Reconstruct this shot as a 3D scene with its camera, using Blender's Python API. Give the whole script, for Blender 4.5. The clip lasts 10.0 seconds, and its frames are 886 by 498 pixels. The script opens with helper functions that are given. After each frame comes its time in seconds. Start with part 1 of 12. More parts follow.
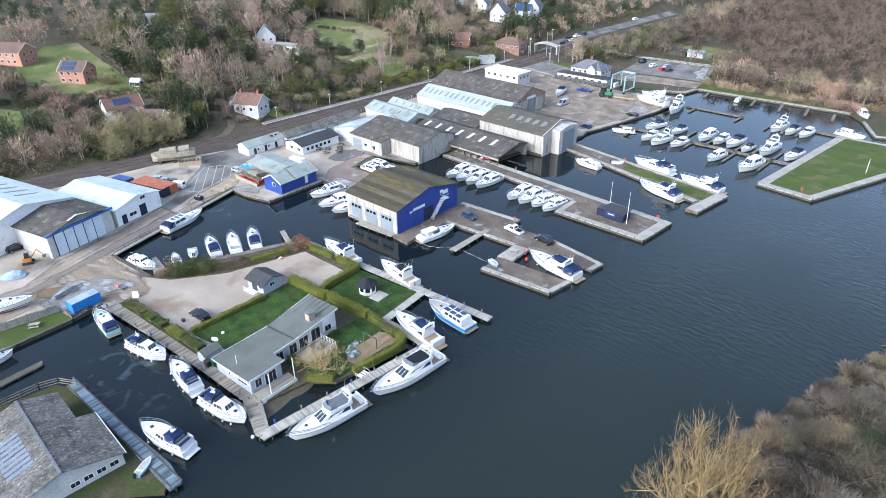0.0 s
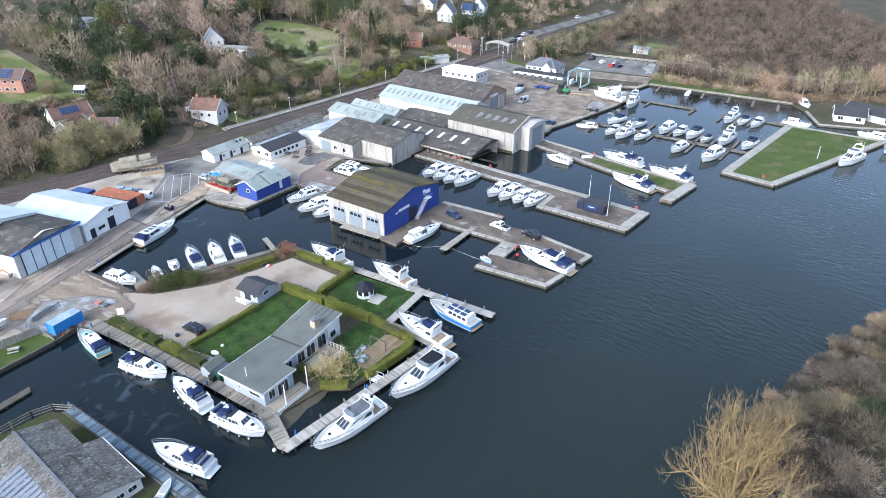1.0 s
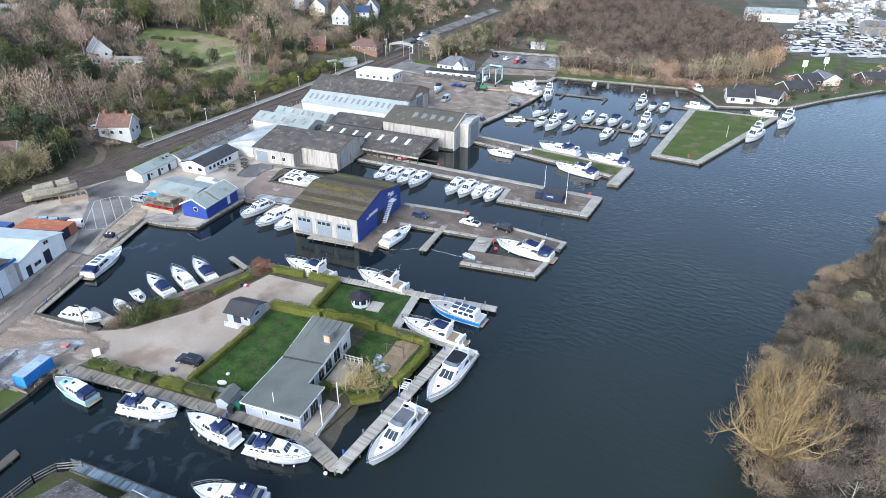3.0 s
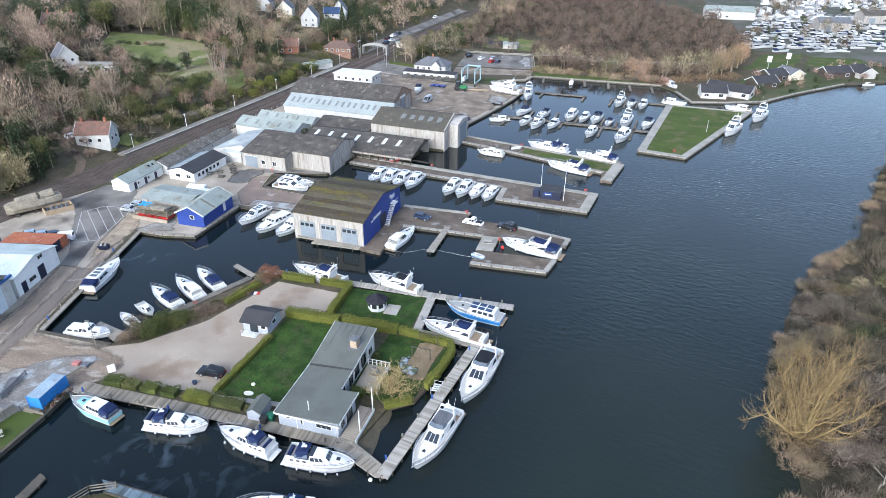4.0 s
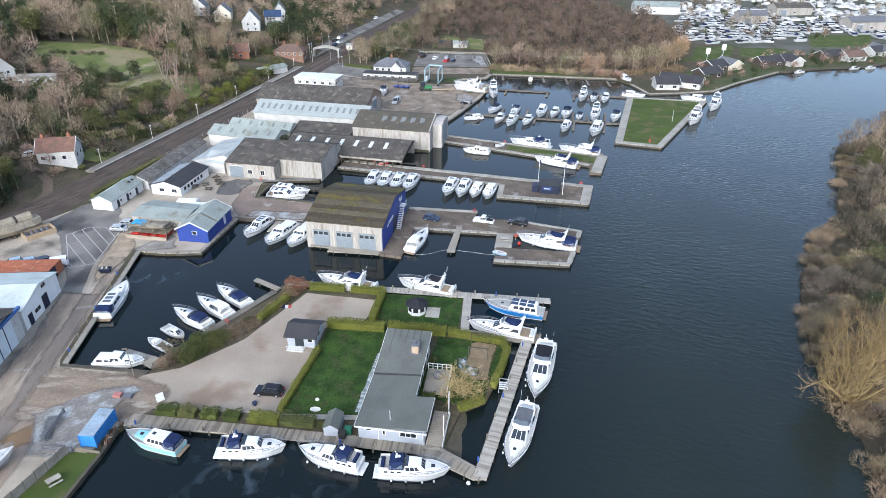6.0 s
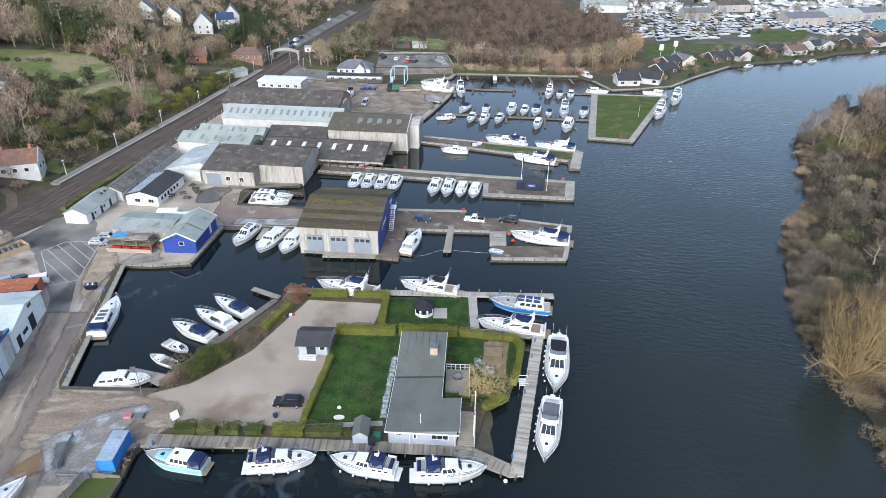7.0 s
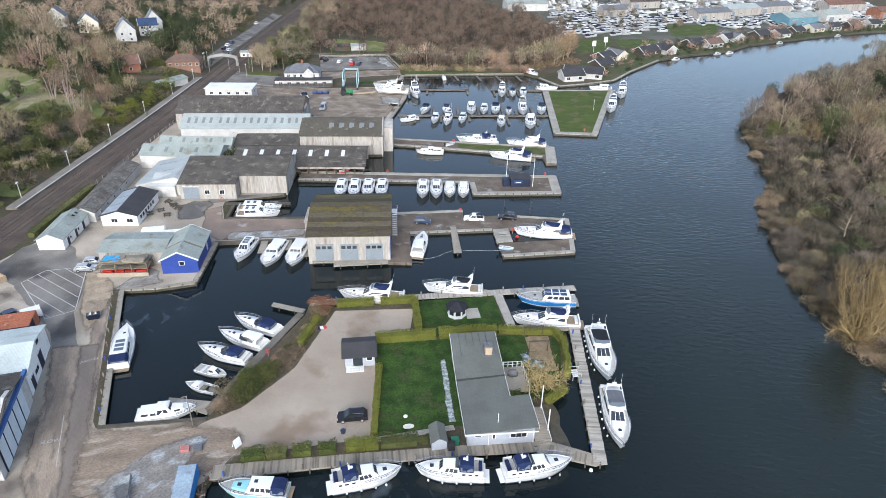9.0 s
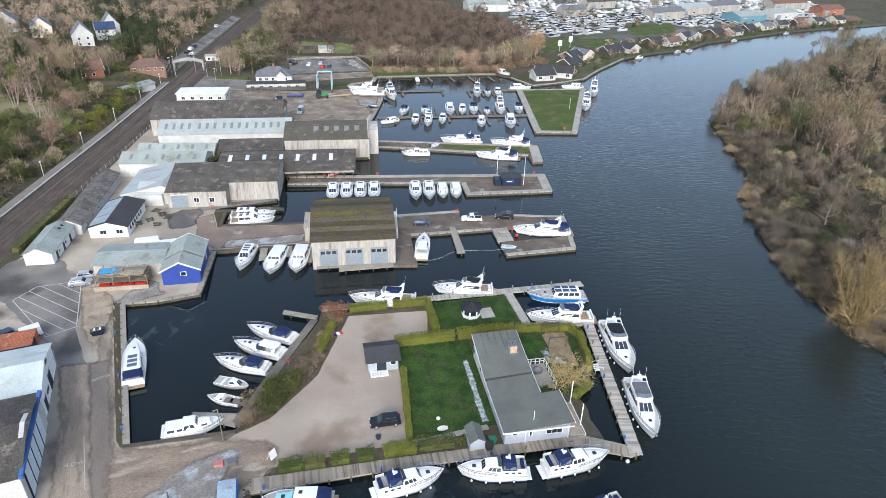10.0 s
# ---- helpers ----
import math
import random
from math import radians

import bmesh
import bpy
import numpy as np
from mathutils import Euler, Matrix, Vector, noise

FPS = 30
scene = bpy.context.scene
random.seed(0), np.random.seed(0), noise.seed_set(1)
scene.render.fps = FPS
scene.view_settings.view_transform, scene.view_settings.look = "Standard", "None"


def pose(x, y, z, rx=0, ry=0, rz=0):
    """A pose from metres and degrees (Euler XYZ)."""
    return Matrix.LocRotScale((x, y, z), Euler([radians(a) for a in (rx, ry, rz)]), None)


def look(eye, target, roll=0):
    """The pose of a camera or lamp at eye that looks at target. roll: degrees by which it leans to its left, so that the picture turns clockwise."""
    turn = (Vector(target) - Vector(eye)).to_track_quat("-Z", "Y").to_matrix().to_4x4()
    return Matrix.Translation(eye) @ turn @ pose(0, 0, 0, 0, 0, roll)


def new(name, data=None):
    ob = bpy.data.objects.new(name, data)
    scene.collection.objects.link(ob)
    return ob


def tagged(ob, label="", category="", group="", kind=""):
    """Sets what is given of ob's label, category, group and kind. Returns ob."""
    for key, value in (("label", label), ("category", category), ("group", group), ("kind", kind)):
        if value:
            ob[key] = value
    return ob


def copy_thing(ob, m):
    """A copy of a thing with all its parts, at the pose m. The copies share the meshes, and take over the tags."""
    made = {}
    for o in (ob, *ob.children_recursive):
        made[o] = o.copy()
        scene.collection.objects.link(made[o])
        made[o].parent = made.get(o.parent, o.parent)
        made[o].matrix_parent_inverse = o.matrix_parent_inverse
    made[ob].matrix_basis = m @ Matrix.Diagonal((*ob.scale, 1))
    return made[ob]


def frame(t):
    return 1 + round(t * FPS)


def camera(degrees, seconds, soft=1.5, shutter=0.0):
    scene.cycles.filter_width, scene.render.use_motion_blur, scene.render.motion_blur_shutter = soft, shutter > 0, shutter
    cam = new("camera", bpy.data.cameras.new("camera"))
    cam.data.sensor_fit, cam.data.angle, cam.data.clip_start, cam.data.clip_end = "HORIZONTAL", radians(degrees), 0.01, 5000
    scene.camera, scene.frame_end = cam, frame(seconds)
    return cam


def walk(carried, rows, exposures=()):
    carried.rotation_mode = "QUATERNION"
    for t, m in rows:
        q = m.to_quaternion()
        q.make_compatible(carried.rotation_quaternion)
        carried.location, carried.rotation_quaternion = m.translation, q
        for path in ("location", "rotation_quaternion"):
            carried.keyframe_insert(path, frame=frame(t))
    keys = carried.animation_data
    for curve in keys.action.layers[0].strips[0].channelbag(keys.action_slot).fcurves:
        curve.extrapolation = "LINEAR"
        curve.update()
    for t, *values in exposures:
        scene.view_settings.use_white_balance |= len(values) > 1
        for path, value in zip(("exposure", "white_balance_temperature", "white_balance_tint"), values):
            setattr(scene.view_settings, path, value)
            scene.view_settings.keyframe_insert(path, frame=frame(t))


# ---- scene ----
import itertools
cam = camera(69.4, 10.0, soft=0.5)
PATH = [
    (0, (1.835, 1.459, 72.521), (0.623, 2.715, 71.543), -0.8),
    (0.5, (-2.695, -2.49, 72.39), (-3.834, -1.169, 71.412), -0.5),
    (1, (-7.364, -6.266, 72.169), (-8.429, -4.883, 71.192), -0.4),
    (1.5, (-12.162, -9.743, 71.919), (-13.151, -8.303, 70.944), -0.2),
    (2, (-17.092, -12.887, 71.7), (-18.0, -11.394, 70.727), -0.0),
    (2.5, (-22.093, -15.619, 71.534), (-22.918, -14.078, 70.562), 0.1),
    (3, (-27.111, -17.978, 71.446), (-27.853, -16.395, 70.475), 0.1),
    (4.5, (-42.701, -24.17, 71.347), (-43.277, -22.518, 70.379), 0.3),
    (5, (-47.997, -25.935, 71.346), (-48.524, -24.266, 70.378), 0.3),
    (5.5, (-53.399, -27.408, 71.308), (-53.864, -25.721, 70.34), 0.3),
    (7, (-69.879, -30.438, 71.033), (-70.103, -28.701, 70.068), 0.6),
    (7.5, (-75.489, -31.022, 70.962), (-75.645, -29.276, 69.997), 0.7),
    (8, (-81.085, -31.384, 70.896), (-81.171, -29.634, 69.933), 0.8),
    (8.5, (-86.698, -31.55, 70.829), (-86.716, -29.796, 69.868), 0.9),
    (9, (-92.366, -31.513, 70.751), (-92.312, -29.759, 69.791), 1.0),
    (9.5, (-97.995, -31.288, 70.689), (-97.868, -29.537, 69.731), 1.2),
    (10, (-103.59, -30.908, 70.65), (-103.392, -29.162, 69.695), 1.3),
]
walk(cam, [(t, look(eye, target, roll)) for t, eye, target, roll in PATH],
     [(0, 1.58, 5370, 8), (2.5, 1.43, 5390, 8), (5, 1.26, 5490, 8), (7.5, 1.13, 5640, 8), (10, 1.12, 5750, 8)])

# ---- light: soft, high overcast with a low, weak sun in the south ----
world = bpy.data.worlds.new("world")
scene.world = world
world.use_nodes = True
wn, wl = world.node_tree.nodes, world.node_tree.links
sky = wn.new("ShaderNodeTexSky")
sky.sky_type, sky.sun_disc = "NISHITA", False
SUN_UP, SUN_ROT = 30, 188
sky.sun_elevation, sky.sun_rotation = radians(SUN_UP), radians(SUN_ROT)
sky.air_density, sky.dust_density, sky.ozone_density = 1.0, 3.9, 1.7
haze_mix = wn.new("ShaderNodeHueSaturation")
haze_mix.inputs["Saturation"].default_value = 0.68
wl.new(sky.outputs[0], haze_mix.inputs["Color"])
wl.new(haze_mix.outputs[0], wn["Background"].inputs[0])
wn["Background"].inputs[1].default_value = 0.15
sun_data = bpy.data.lights.new("sun", "SUN")
sun_data.energy, sun_data.angle, sun_data.color = 0.8, radians(40), (1.0, 0.91, 0.79)
sun = new("sun", sun_data)
a, e = radians(SUN_ROT), radians(SUN_UP)
sun_from = Vector((math.sin(a) * math.cos(e), math.cos(a) * math.cos(e), math.sin(e)))
sun.matrix_world = look(sun_from * 400, (0, 0, 0))

# ---- materials ----
def mat(name, c1, c2=None, rough=0.7, big=0.3, fine=6.0, metal=0.0, bump=0.0, bump_scale=None, vary=0.0,
        world_space=False, wave=None, spots=None, spec=0.5, fine_mix=0.35, stretch=None):
    """c1 to c2 by broad noise, darkened and lightened by fine noise; wave=(axis, per metre, depth) gives ribs;
    spots=(colour, scale, threshold) lays blotches over it; vary: how far one copy differs from the next."""
    m = bpy.data.materials.new(name)
    m.use_nodes = True
    nt = m.node_tree
    n, l = nt.nodes, nt.links
    bsdf = n["Principled BSDF"]
    tc = n.new("ShaderNodeTexCoord")
    if world_space:
        src = n.new("ShaderNodeNewGeometry").outputs["Position"]
    else:
        src = tc.outputs["Object"]
    if stretch:
        mp = n.new("ShaderNodeMapping")
        mp.vector_type = "TEXTURE"
        mp.inputs["Rotation"].default_value = (0, 0, radians(stretch[0]))
        mp.inputs["Scale"].default_value = (1 / stretch[1], 1 / stretch[2], 1 / stretch[3] if len(stretch) > 3 else 1.0)
        l.new(src, mp.inputs["Vector"])
        src = mp.outputs[0]
    c2 = c2 or tuple(v * 0.8 for v in c1)

    def noise_tex(scale, detail=4.0):
        t = n.new("ShaderNodeTexNoise")
        t.inputs["Scale"].default_value, t.inputs["Detail"].default_value = scale, detail
        l.new(src, t.inputs["Vector"])
        return t.outputs["Fac"]

    def ramp(fac, lo, hi):
        r = n.new("ShaderNodeMapRange")
        r.inputs[1].default_value, r.inputs[2].default_value = lo, hi
        l.new(fac, r.inputs[0])
        return r.outputs[0]

    def mix(fac, a, b, kind="MIX"):
        x = n.new("ShaderNodeMix")
        x.data_type, x.blend_type = "RGBA", kind
        for sock, val in ((x.inputs[0], fac), (x.inputs[6], a), (x.inputs[7], b)):
            if isinstance(val, (tuple, float, int)):
                sock.default_value = (*val, 1) if isinstance(val, tuple) else val
            else:
                l.new(val, sock)
        return x.outputs[2]

    col = mix(ramp(noise_tex(big), 0.35, 0.65), c1, c2)
    if spots:
        col = mix(ramp(noise_tex(spots[1], 6.0), spots[2], spots[2] + 0.12), col, spots[0])
    f = ramp(noise_tex(fine, 3.0), 0.25, 0.75)
    grey = mix(f, (1 - fine_mix,) * 3, (1 + fine_mix * 0.4,) * 3)
    col = mix(1.0, col, grey, "MULTIPLY")
    if vary:
        info = n.new("ShaderNodeObjectInfo")
        hsv = n.new("ShaderNodeHueSaturation")
        r = n.new("ShaderNodeMapRange")
        r.inputs[3].default_value, r.inputs[4].default_value = 1 - vary, 1 + vary
        l.new(info.outputs["Random"], r.inputs[0])
        l.new(r.outputs[0], hsv.inputs["Value"])
        r2 = n.new("ShaderNodeMapRange")
        r2.inputs[3].default_value, r2.inputs[4].default_value = 0.5 - vary * 0.08, 0.5 + vary * 0.06
        l.new(info.outputs["Random"], r2.inputs[0])
        l.new(r2.outputs[0], hsv.inputs["Hue"])
        l.new(col, hsv.inputs["Color"])
        col = hsv.outputs[0]
    l.new(col, bsdf.inputs["Base Color"])
    bsdf.inputs["Roughness"].default_value = rough
    bsdf.inputs["Metallic"].default_value = metal
    bsdf.inputs["Specular IOR Level"].default_value = min(spec, 0.15) if rough >= 0.84 else spec
    height = None
    if wave:
        w = n.new("ShaderNodeTexWave")
        w.bands_direction = wave[0]
        w.inputs["Scale"].default_value = wave[1]
        l.new(src, w.inputs["Vector"])
        height, strength = w.outputs["Fac"], wave[2]
    if bump:
        height, strength = noise_tex(bump_scale or fine, 5.0), bump
    if height is not None:
        b = n.new("ShaderNodeBump")
        b.inputs["Strength"].default_value = strength
        b.inputs["Distance"].default_value = 0.1
        l.new(height, b.inputs["Height"])
        l.new(b.outputs[0], bsdf.inputs["Normal"])
    return m


def leafy(name, c1, c2, vary=0.25, rough=0.75, scale=0.5, clump=1.0):
    """Twigs and leaves: the colour differs from blade to blade and from plant to plant."""
    m = bpy.data.materials.new(name)
    m.use_nodes = True
    n, l = m.node_tree.nodes, m.node_tree.links
    bsdf = n["Principled BSDF"]
    geo = n.new("ShaderNodeNewGeometry")
    info = n.new("ShaderNodeObjectInfo")
    tex = n.new("ShaderNodeTexNoise")
    tex.inputs["Scale"].default_value = scale
    l.new(geo.outputs["Position"], tex.inputs["Vector"])
    patchy = n.new("ShaderNodeMath")
    patchy.operation = "MULTIPLY_ADD"
    patchy.inputs[1].default_value, patchy.inputs[2].default_value = clump, 0.5 - 0.5 * clump
    l.new(tex.outputs["Fac"], patchy.inputs[0])
    add = n.new("ShaderNodeMath")
    add.operation = "ADD"
    l.new(geo.outputs["Random Per Island"], add.inputs[0])
    l.new(patchy.outputs[0], add.inputs[1])
    rng = n.new("ShaderNodeMapRange")
    rng.inputs[1].default_value, rng.inputs[2].default_value = 0.35, 1.25
    l.new(add.outputs[0], rng.inputs[0])
    mx = n.new("ShaderNodeMix")
    mx.data_type = "RGBA"
    mx.inputs[6].default_value, mx.inputs[7].default_value = (*c1, 1), (*c2, 1)
    l.new(rng.outputs[0], mx.inputs[0])
    hsv = n.new("ShaderNodeHueSaturation")
    r = n.new("ShaderNodeMapRange")
    r.inputs[3].default_value, r.inputs[4].default_value = 1 - vary, 1 + vary
    l.new(info.outputs["Random"], r.inputs[0])
    l.new(r.outputs[0], hsv.inputs["Value"])
    r2 = n.new("ShaderNodeMapRange")
    r2.inputs[3].default_value, r2.inputs[4].default_value = 0.5 + vary * 0.06, 0.5 - vary * 0.06
    l.new(info.outputs["Random"], r2.inputs[0])
    l.new(r2.outputs[0], hsv.inputs["Hue"])
    l.new(mx.outputs[2], hsv.inputs["Color"])
    l.new(hsv.outputs[0], bsdf.inputs["Base Color"])
    bsdf.inputs["Roughness"].default_value = rough
    bsdf.inputs["Specular IOR Level"].default_value = 0.2
    return m


def water_mat():
    m = bpy.data.materials.new("river_water")
    m.use_nodes = True
    n, l = m.node_tree.nodes, m.node_tree.links
    bsdf = n["Principled BSDF"]
    geo = n.new("ShaderNodeNewGeometry")
    sep = n.new("ShaderNodeSeparateXYZ")
    l.new(geo.outputs["Position"], sep.inputs[0])
    silt = n.new("ShaderNodeTexNoise")
    silt.inputs["Scale"].default_value, silt.inputs["Detail"].default_value = 0.05, 5
    l.new(geo.outputs["Position"], silt.inputs["Vector"])
    mx = n.new("ShaderNodeMix")
    mx.data_type = "RGBA"
    mx.inputs[6].default_value, mx.inputs[7].default_value = (0.0122, 0.0172, 0.0150, 1), (0.0168, 0.0228, 0.0198, 1)
    l.new(silt.outputs["Fac"], mx.inputs[0])
    # darker base in sheltered water stands in for its weaker sky reflection
    reach = n.new("ShaderNodeMapRange")
    reach.inputs[1].default_value, reach.inputs[2].default_value = -72, -42
    l.new(sep.outputs[0], reach.inputs[0])
    slack_dimming = n.new("ShaderNodeMix")
    slack_dimming.data_type = "RGBA"
    slack_dimming.inputs[6].default_value = (0.0052, 0.0088, 0.0096, 1)
    l.new(reach.outputs[0], slack_dimming.inputs[0])
    l.new(mx.outputs[2], slack_dimming.inputs[7])
    # pale film drifting in two sheltered corners
    film = n.new("ShaderNodeTexNoise")
    film.inputs["Scale"].default_value, film.inputs["Detail"].default_value, film.inputs["Distortion"].default_value = 0.16, 8, 2.2
    l.new(geo.outputs["Position"], film.inputs["Vector"])
    band = n.new("ShaderNodeMapRange")
    band.inputs[1].default_value, band.inputs[2].default_value = 0.52, 0.70
    l.new(film.outputs["Fac"], band.inputs[0])
    near_ = []
    for cx, cy, rad in ((-97, 25.5, 14), (-145, 71, 9)):
        dist = n.new("ShaderNodeVectorMath")
        dist.operation = "DISTANCE"
        dist.inputs[1].default_value = (cx, cy, 0)
        l.new(geo.outputs["Position"], dist.inputs[0])
        fall = n.new("ShaderNodeMapRange")
        fall.inputs[1].default_value, fall.inputs[2].default_value = rad, rad * 0.3
        l.new(dist.outputs["Value"], fall.inputs[0])
        near_.append(fall.outputs[0])
    both = n.new("ShaderNodeMath")
    both.operation = "MAXIMUM"
    l.new(near_[0], both.inputs[0])
    l.new(near_[1], both.inputs[1])
    amount = n.new("ShaderNodeMath")
    amount.operation = "MULTIPLY"
    l.new(both.outputs[0], amount.inputs[0])
    l.new(band.outputs[0], amount.inputs[1])
    mf = n.new("ShaderNodeMix")
    mf.data_type = "RGBA"
    mf.inputs[7].default_value = (0.036, 0.049, 0.060, 1)
    l.new(amount.outputs[0], mf.inputs[0])
    l.new(slack_dimming.outputs[2], mf.inputs[6])
    l.new(mf.outputs[2], bsdf.inputs["Base Color"])
    bsdf.inputs["IOR"].default_value = 1.33
    # breeze on the open river, slack water in the basins
    open_water = n.new("ShaderNodeMapRange")
    open_water.inputs[1].default_value, open_water.inputs[2].default_value = -75, -45
    open_water.inputs[3].default_value, open_water.inputs[4].default_value = 0.10, 1.0
    l.new(sep.outputs[0], open_water.inputs[0])
    mapping = n.new("ShaderNodeMapping")
    mapping.vector_type = "TEXTURE"
    mapping.inputs["Rotation"].default_value = (0, 0, radians(-6))
    mapping.inputs["Scale"].default_value = (2.0, 1.0, 1.0)
    l.new(geo.outputs["Position"], mapping.inputs["Vector"])
    rip = n.new("ShaderNodeTexNoise")
    rip.inputs["Scale"].default_value, rip.inputs["Detail"].default_value = 1.05, 3
    rip.inputs["Distortion"].default_value = 0.4
    l.new(mapping.outputs[0], rip.inputs["Vector"])
    gust = n.new("ShaderNodeTexNoise")
    gust.inputs["Scale"].default_value = 0.025
    l.new(geo.outputs["Position"], gust.inputs["Vector"])
    g2 = n.new("ShaderNodeMapRange")
    g2.inputs[1].default_value, g2.inputs[2].default_value, g2.inputs[3].default_value = 0.35, 0.65, 0.35
    l.new(gust.outputs["Fac"], g2.inputs[0])
    upstream = n.new("ShaderNodeMapRange")
    upstream.inputs[1].default_value, upstream.inputs[2].default_value = 120, 300
    upstream.inputs[3].default_value, upstream.inputs[4].default_value = 1.0, 0.28
    l.new(sep.outputs[1], upstream.inputs[0])
    calm = n.new("ShaderNodeMath")
    calm.operation = "MULTIPLY"
    l.new(open_water.outputs[0], calm.inputs[0])
    l.new(upstream.outputs[0], calm.inputs[1])
    mul = n.new("ShaderNodeMath")
    mul.operation = "MULTIPLY"
    l.new(calm.outputs[0], mul.inputs[0])
    l.new(g2.outputs[0], mul.inputs[1])
    strength = n.new("ShaderNodeMath")
    strength.operation = "MULTIPLY"
    strength.inputs[1].default_value = 0.75
    l.new(mul.outputs[0], strength.inputs[0])
    b = n.new("ShaderNodeBump")
    b.inputs["Distance"].default_value = 0.25
    l.new(strength.outputs[0], b.inputs["Strength"])
    l.new(rip.outputs["Fac"], b.inputs["Height"])
    l.new(b.outputs[0], bsdf.inputs["Normal"])
    rr = n.new("ShaderNodeMapRange")
    rr.inputs[3].default_value, rr.inputs[4].default_value = 0.03, 0.10
    l.new(mul.outputs[0], rr.inputs[0])
    l.new(rr.outputs[0], bsdf.inputs["Roughness"])
    return m


WATER = water_mat()
SCRUB = mat("scrubby_ground", (0.088, 0.072, 0.05), (0.058, 0.06, 0.03), 0.95, 0.06, 1.5, world_space=True, bump=0.6, spots=((0.10, 0.08, 0.056), 0.12, 0.5))
YARD = mat("yard_gravel", (0.43, 0.375, 0.305), (0.29, 0.25, 0.20), 0.9, 0.11, 11.0, world_space=True, bump=0.12, spots=((0.13, 0.112, 0.094), 0.085, 0.55), fine_mix=0.35)
GRAVEL = mat("pale_gravel", (0.375, 0.318, 0.256), (0.305, 0.254, 0.203), 0.95, 0.13, 9.0, world_space=True, bump=0.2, spots=((0.24, 0.182, 0.133), 0.11, 0.53), fine_mix=0.34)
ASPHALT = mat("worn_asphalt", (0.23, 0.215, 0.195), (0.14, 0.13, 0.118), 0.85, 0.15, 5.0, world_space=True, bump=0.15, spots=((0.085, 0.08, 0.074), 0.11, 0.56))
ROADM = mat("wet_concrete_road", (0.33, 0.265, 0.20), (0.195, 0.153, 0.116), 0.75, 0.5, 9.0, world_space=True, bump=0.08, spots=((0.135, 0.112, 0.092), 0.62, 0.54), stretch=(110, 0.28, 1.0), fine_mix=0.35)
WETLANE = mat("wet_grey_brown_lane", (0.20, 0.165, 0.135), (0.15, 0.123, 0.10), 0.75, 0.4, 5.0, world_space=True, spots=((0.27, 0.225, 0.175), 0.5, 0.6), stretch=(110, 0.25, 1.0), fine_mix=0.2)
CONCRETE = mat("weathered_concrete", (0.36, 0.34, 0.30), (0.27, 0.255, 0.22), 0.85, 0.4, 5.0, world_space=True, bump=0.15)
FROST = mat("pale_wet_slab", (0.27, 0.245, 0.215), (0.19, 0.17, 0.148), 0.65, 0.5, 4.0, world_space=True, spots=((0.385, 0.40, 0.395), 0.42, 0.5), stretch=(40, 0.8, 1.1), fine_mix=0.55)
MUD = mat("brown_hardstanding", (0.30, 0.245, 0.19), (0.165, 0.132, 0.10), 0.85, 0.22, 10.0, world_space=True, bump=0.15, spots=((0.36, 0.325, 0.285), 0.2, 0.58), fine_mix=0.5)
LAWN = mat("mown_lawn", (0.047, 0.086, 0.017), (0.023, 0.047, 0.011), 0.95, 0.4, 4.0, world_space=True, bump=0.5, spots=((0.052, 0.066, 0.024), 0.6, 0.54), fine_mix=0.5)
LAWN2 = mat("olive_grass", (0.075, 0.10, 0.024), (0.055, 0.078, 0.020), 0.95, 0.15, 6.0, world_space=True, bump=0.4, spots=((0.105, 0.105, 0.045), 0.2, 0.52))
LITTER = mat("dark_leaf_litter", (0.05, 0.042, 0.03), (0.03, 0.03, 0.018), 0.95, 0.06, 1.5, world_space=True, bump=0.6, spots=((0.055, 0.046, 0.032), 0.12, 0.5))
STRAWBED = mat("straw_covered_beds", (0.30, 0.265, 0.16), (0.19, 0.185, 0.10), 0.95, 0.4, 3.0, world_space=True, bump=0.4)
FIELD = mat("meadow_grass", (0.165, 0.17, 0.06), (0.105, 0.135, 0.04), 0.95, 0.1, 2.0, world_space=True, bump=0.4, spots=((0.24, 0.205, 0.115), 0.07, 0.5))
BALLAST = mat("track_ballast", (0.105, 0.083, 0.069), (0.07, 0.055, 0.047), 0.95, 0.2, 6.0, world_space=True, bump=0.5)
RAIL = mat("worn_rail_steel", (0.16, 0.125, 0.10), rough=0.7, metal=0.3)
PLANK = mat("grey_deck_boards", (0.33, 0.30, 0.25), (0.25, 0.225, 0.185), 0.85, 0.5, 7.0, world_space=True, bump=0.2, wave=None)
PALEPLANK = mat("pale_deck_boards", (0.40, 0.375, 0.33), (0.33, 0.305, 0.265), 0.85, 0.6, 7.0, world_space=True, bump=0.2)
TIMBER = mat("dark_wet_timber", (0.09, 0.075, 0.055), (0.055, 0.05, 0.04), 0.8, 0.8, 5.0, world_space=True, bump=0.3)
FENCE = mat("weathered_fence_timber", (0.24, 0.21, 0.16), (0.17, 0.15, 0.12), 0.9, 0.5, 6.0, bump=0.2)
WHITE = mat("white_render", (0.52, 0.51, 0.485), (0.42, 0.412, 0.39), 0.75, 0.4, 3.0, fine_mix=0.18, spots=((0.36, 0.345, 0.315), 0.5, 0.6))
# Brighter copy of the white paint, standing in for light on east-facing walls.
LIFTEDWHITE = mat("clean_white_paint", (0.78, 0.78, 0.76), (0.70, 0.70, 0.68), 0.7, 0.4, 3.0, fine_mix=0.12, spots=((0.58, 0.56, 0.52), 0.4, 0.62))
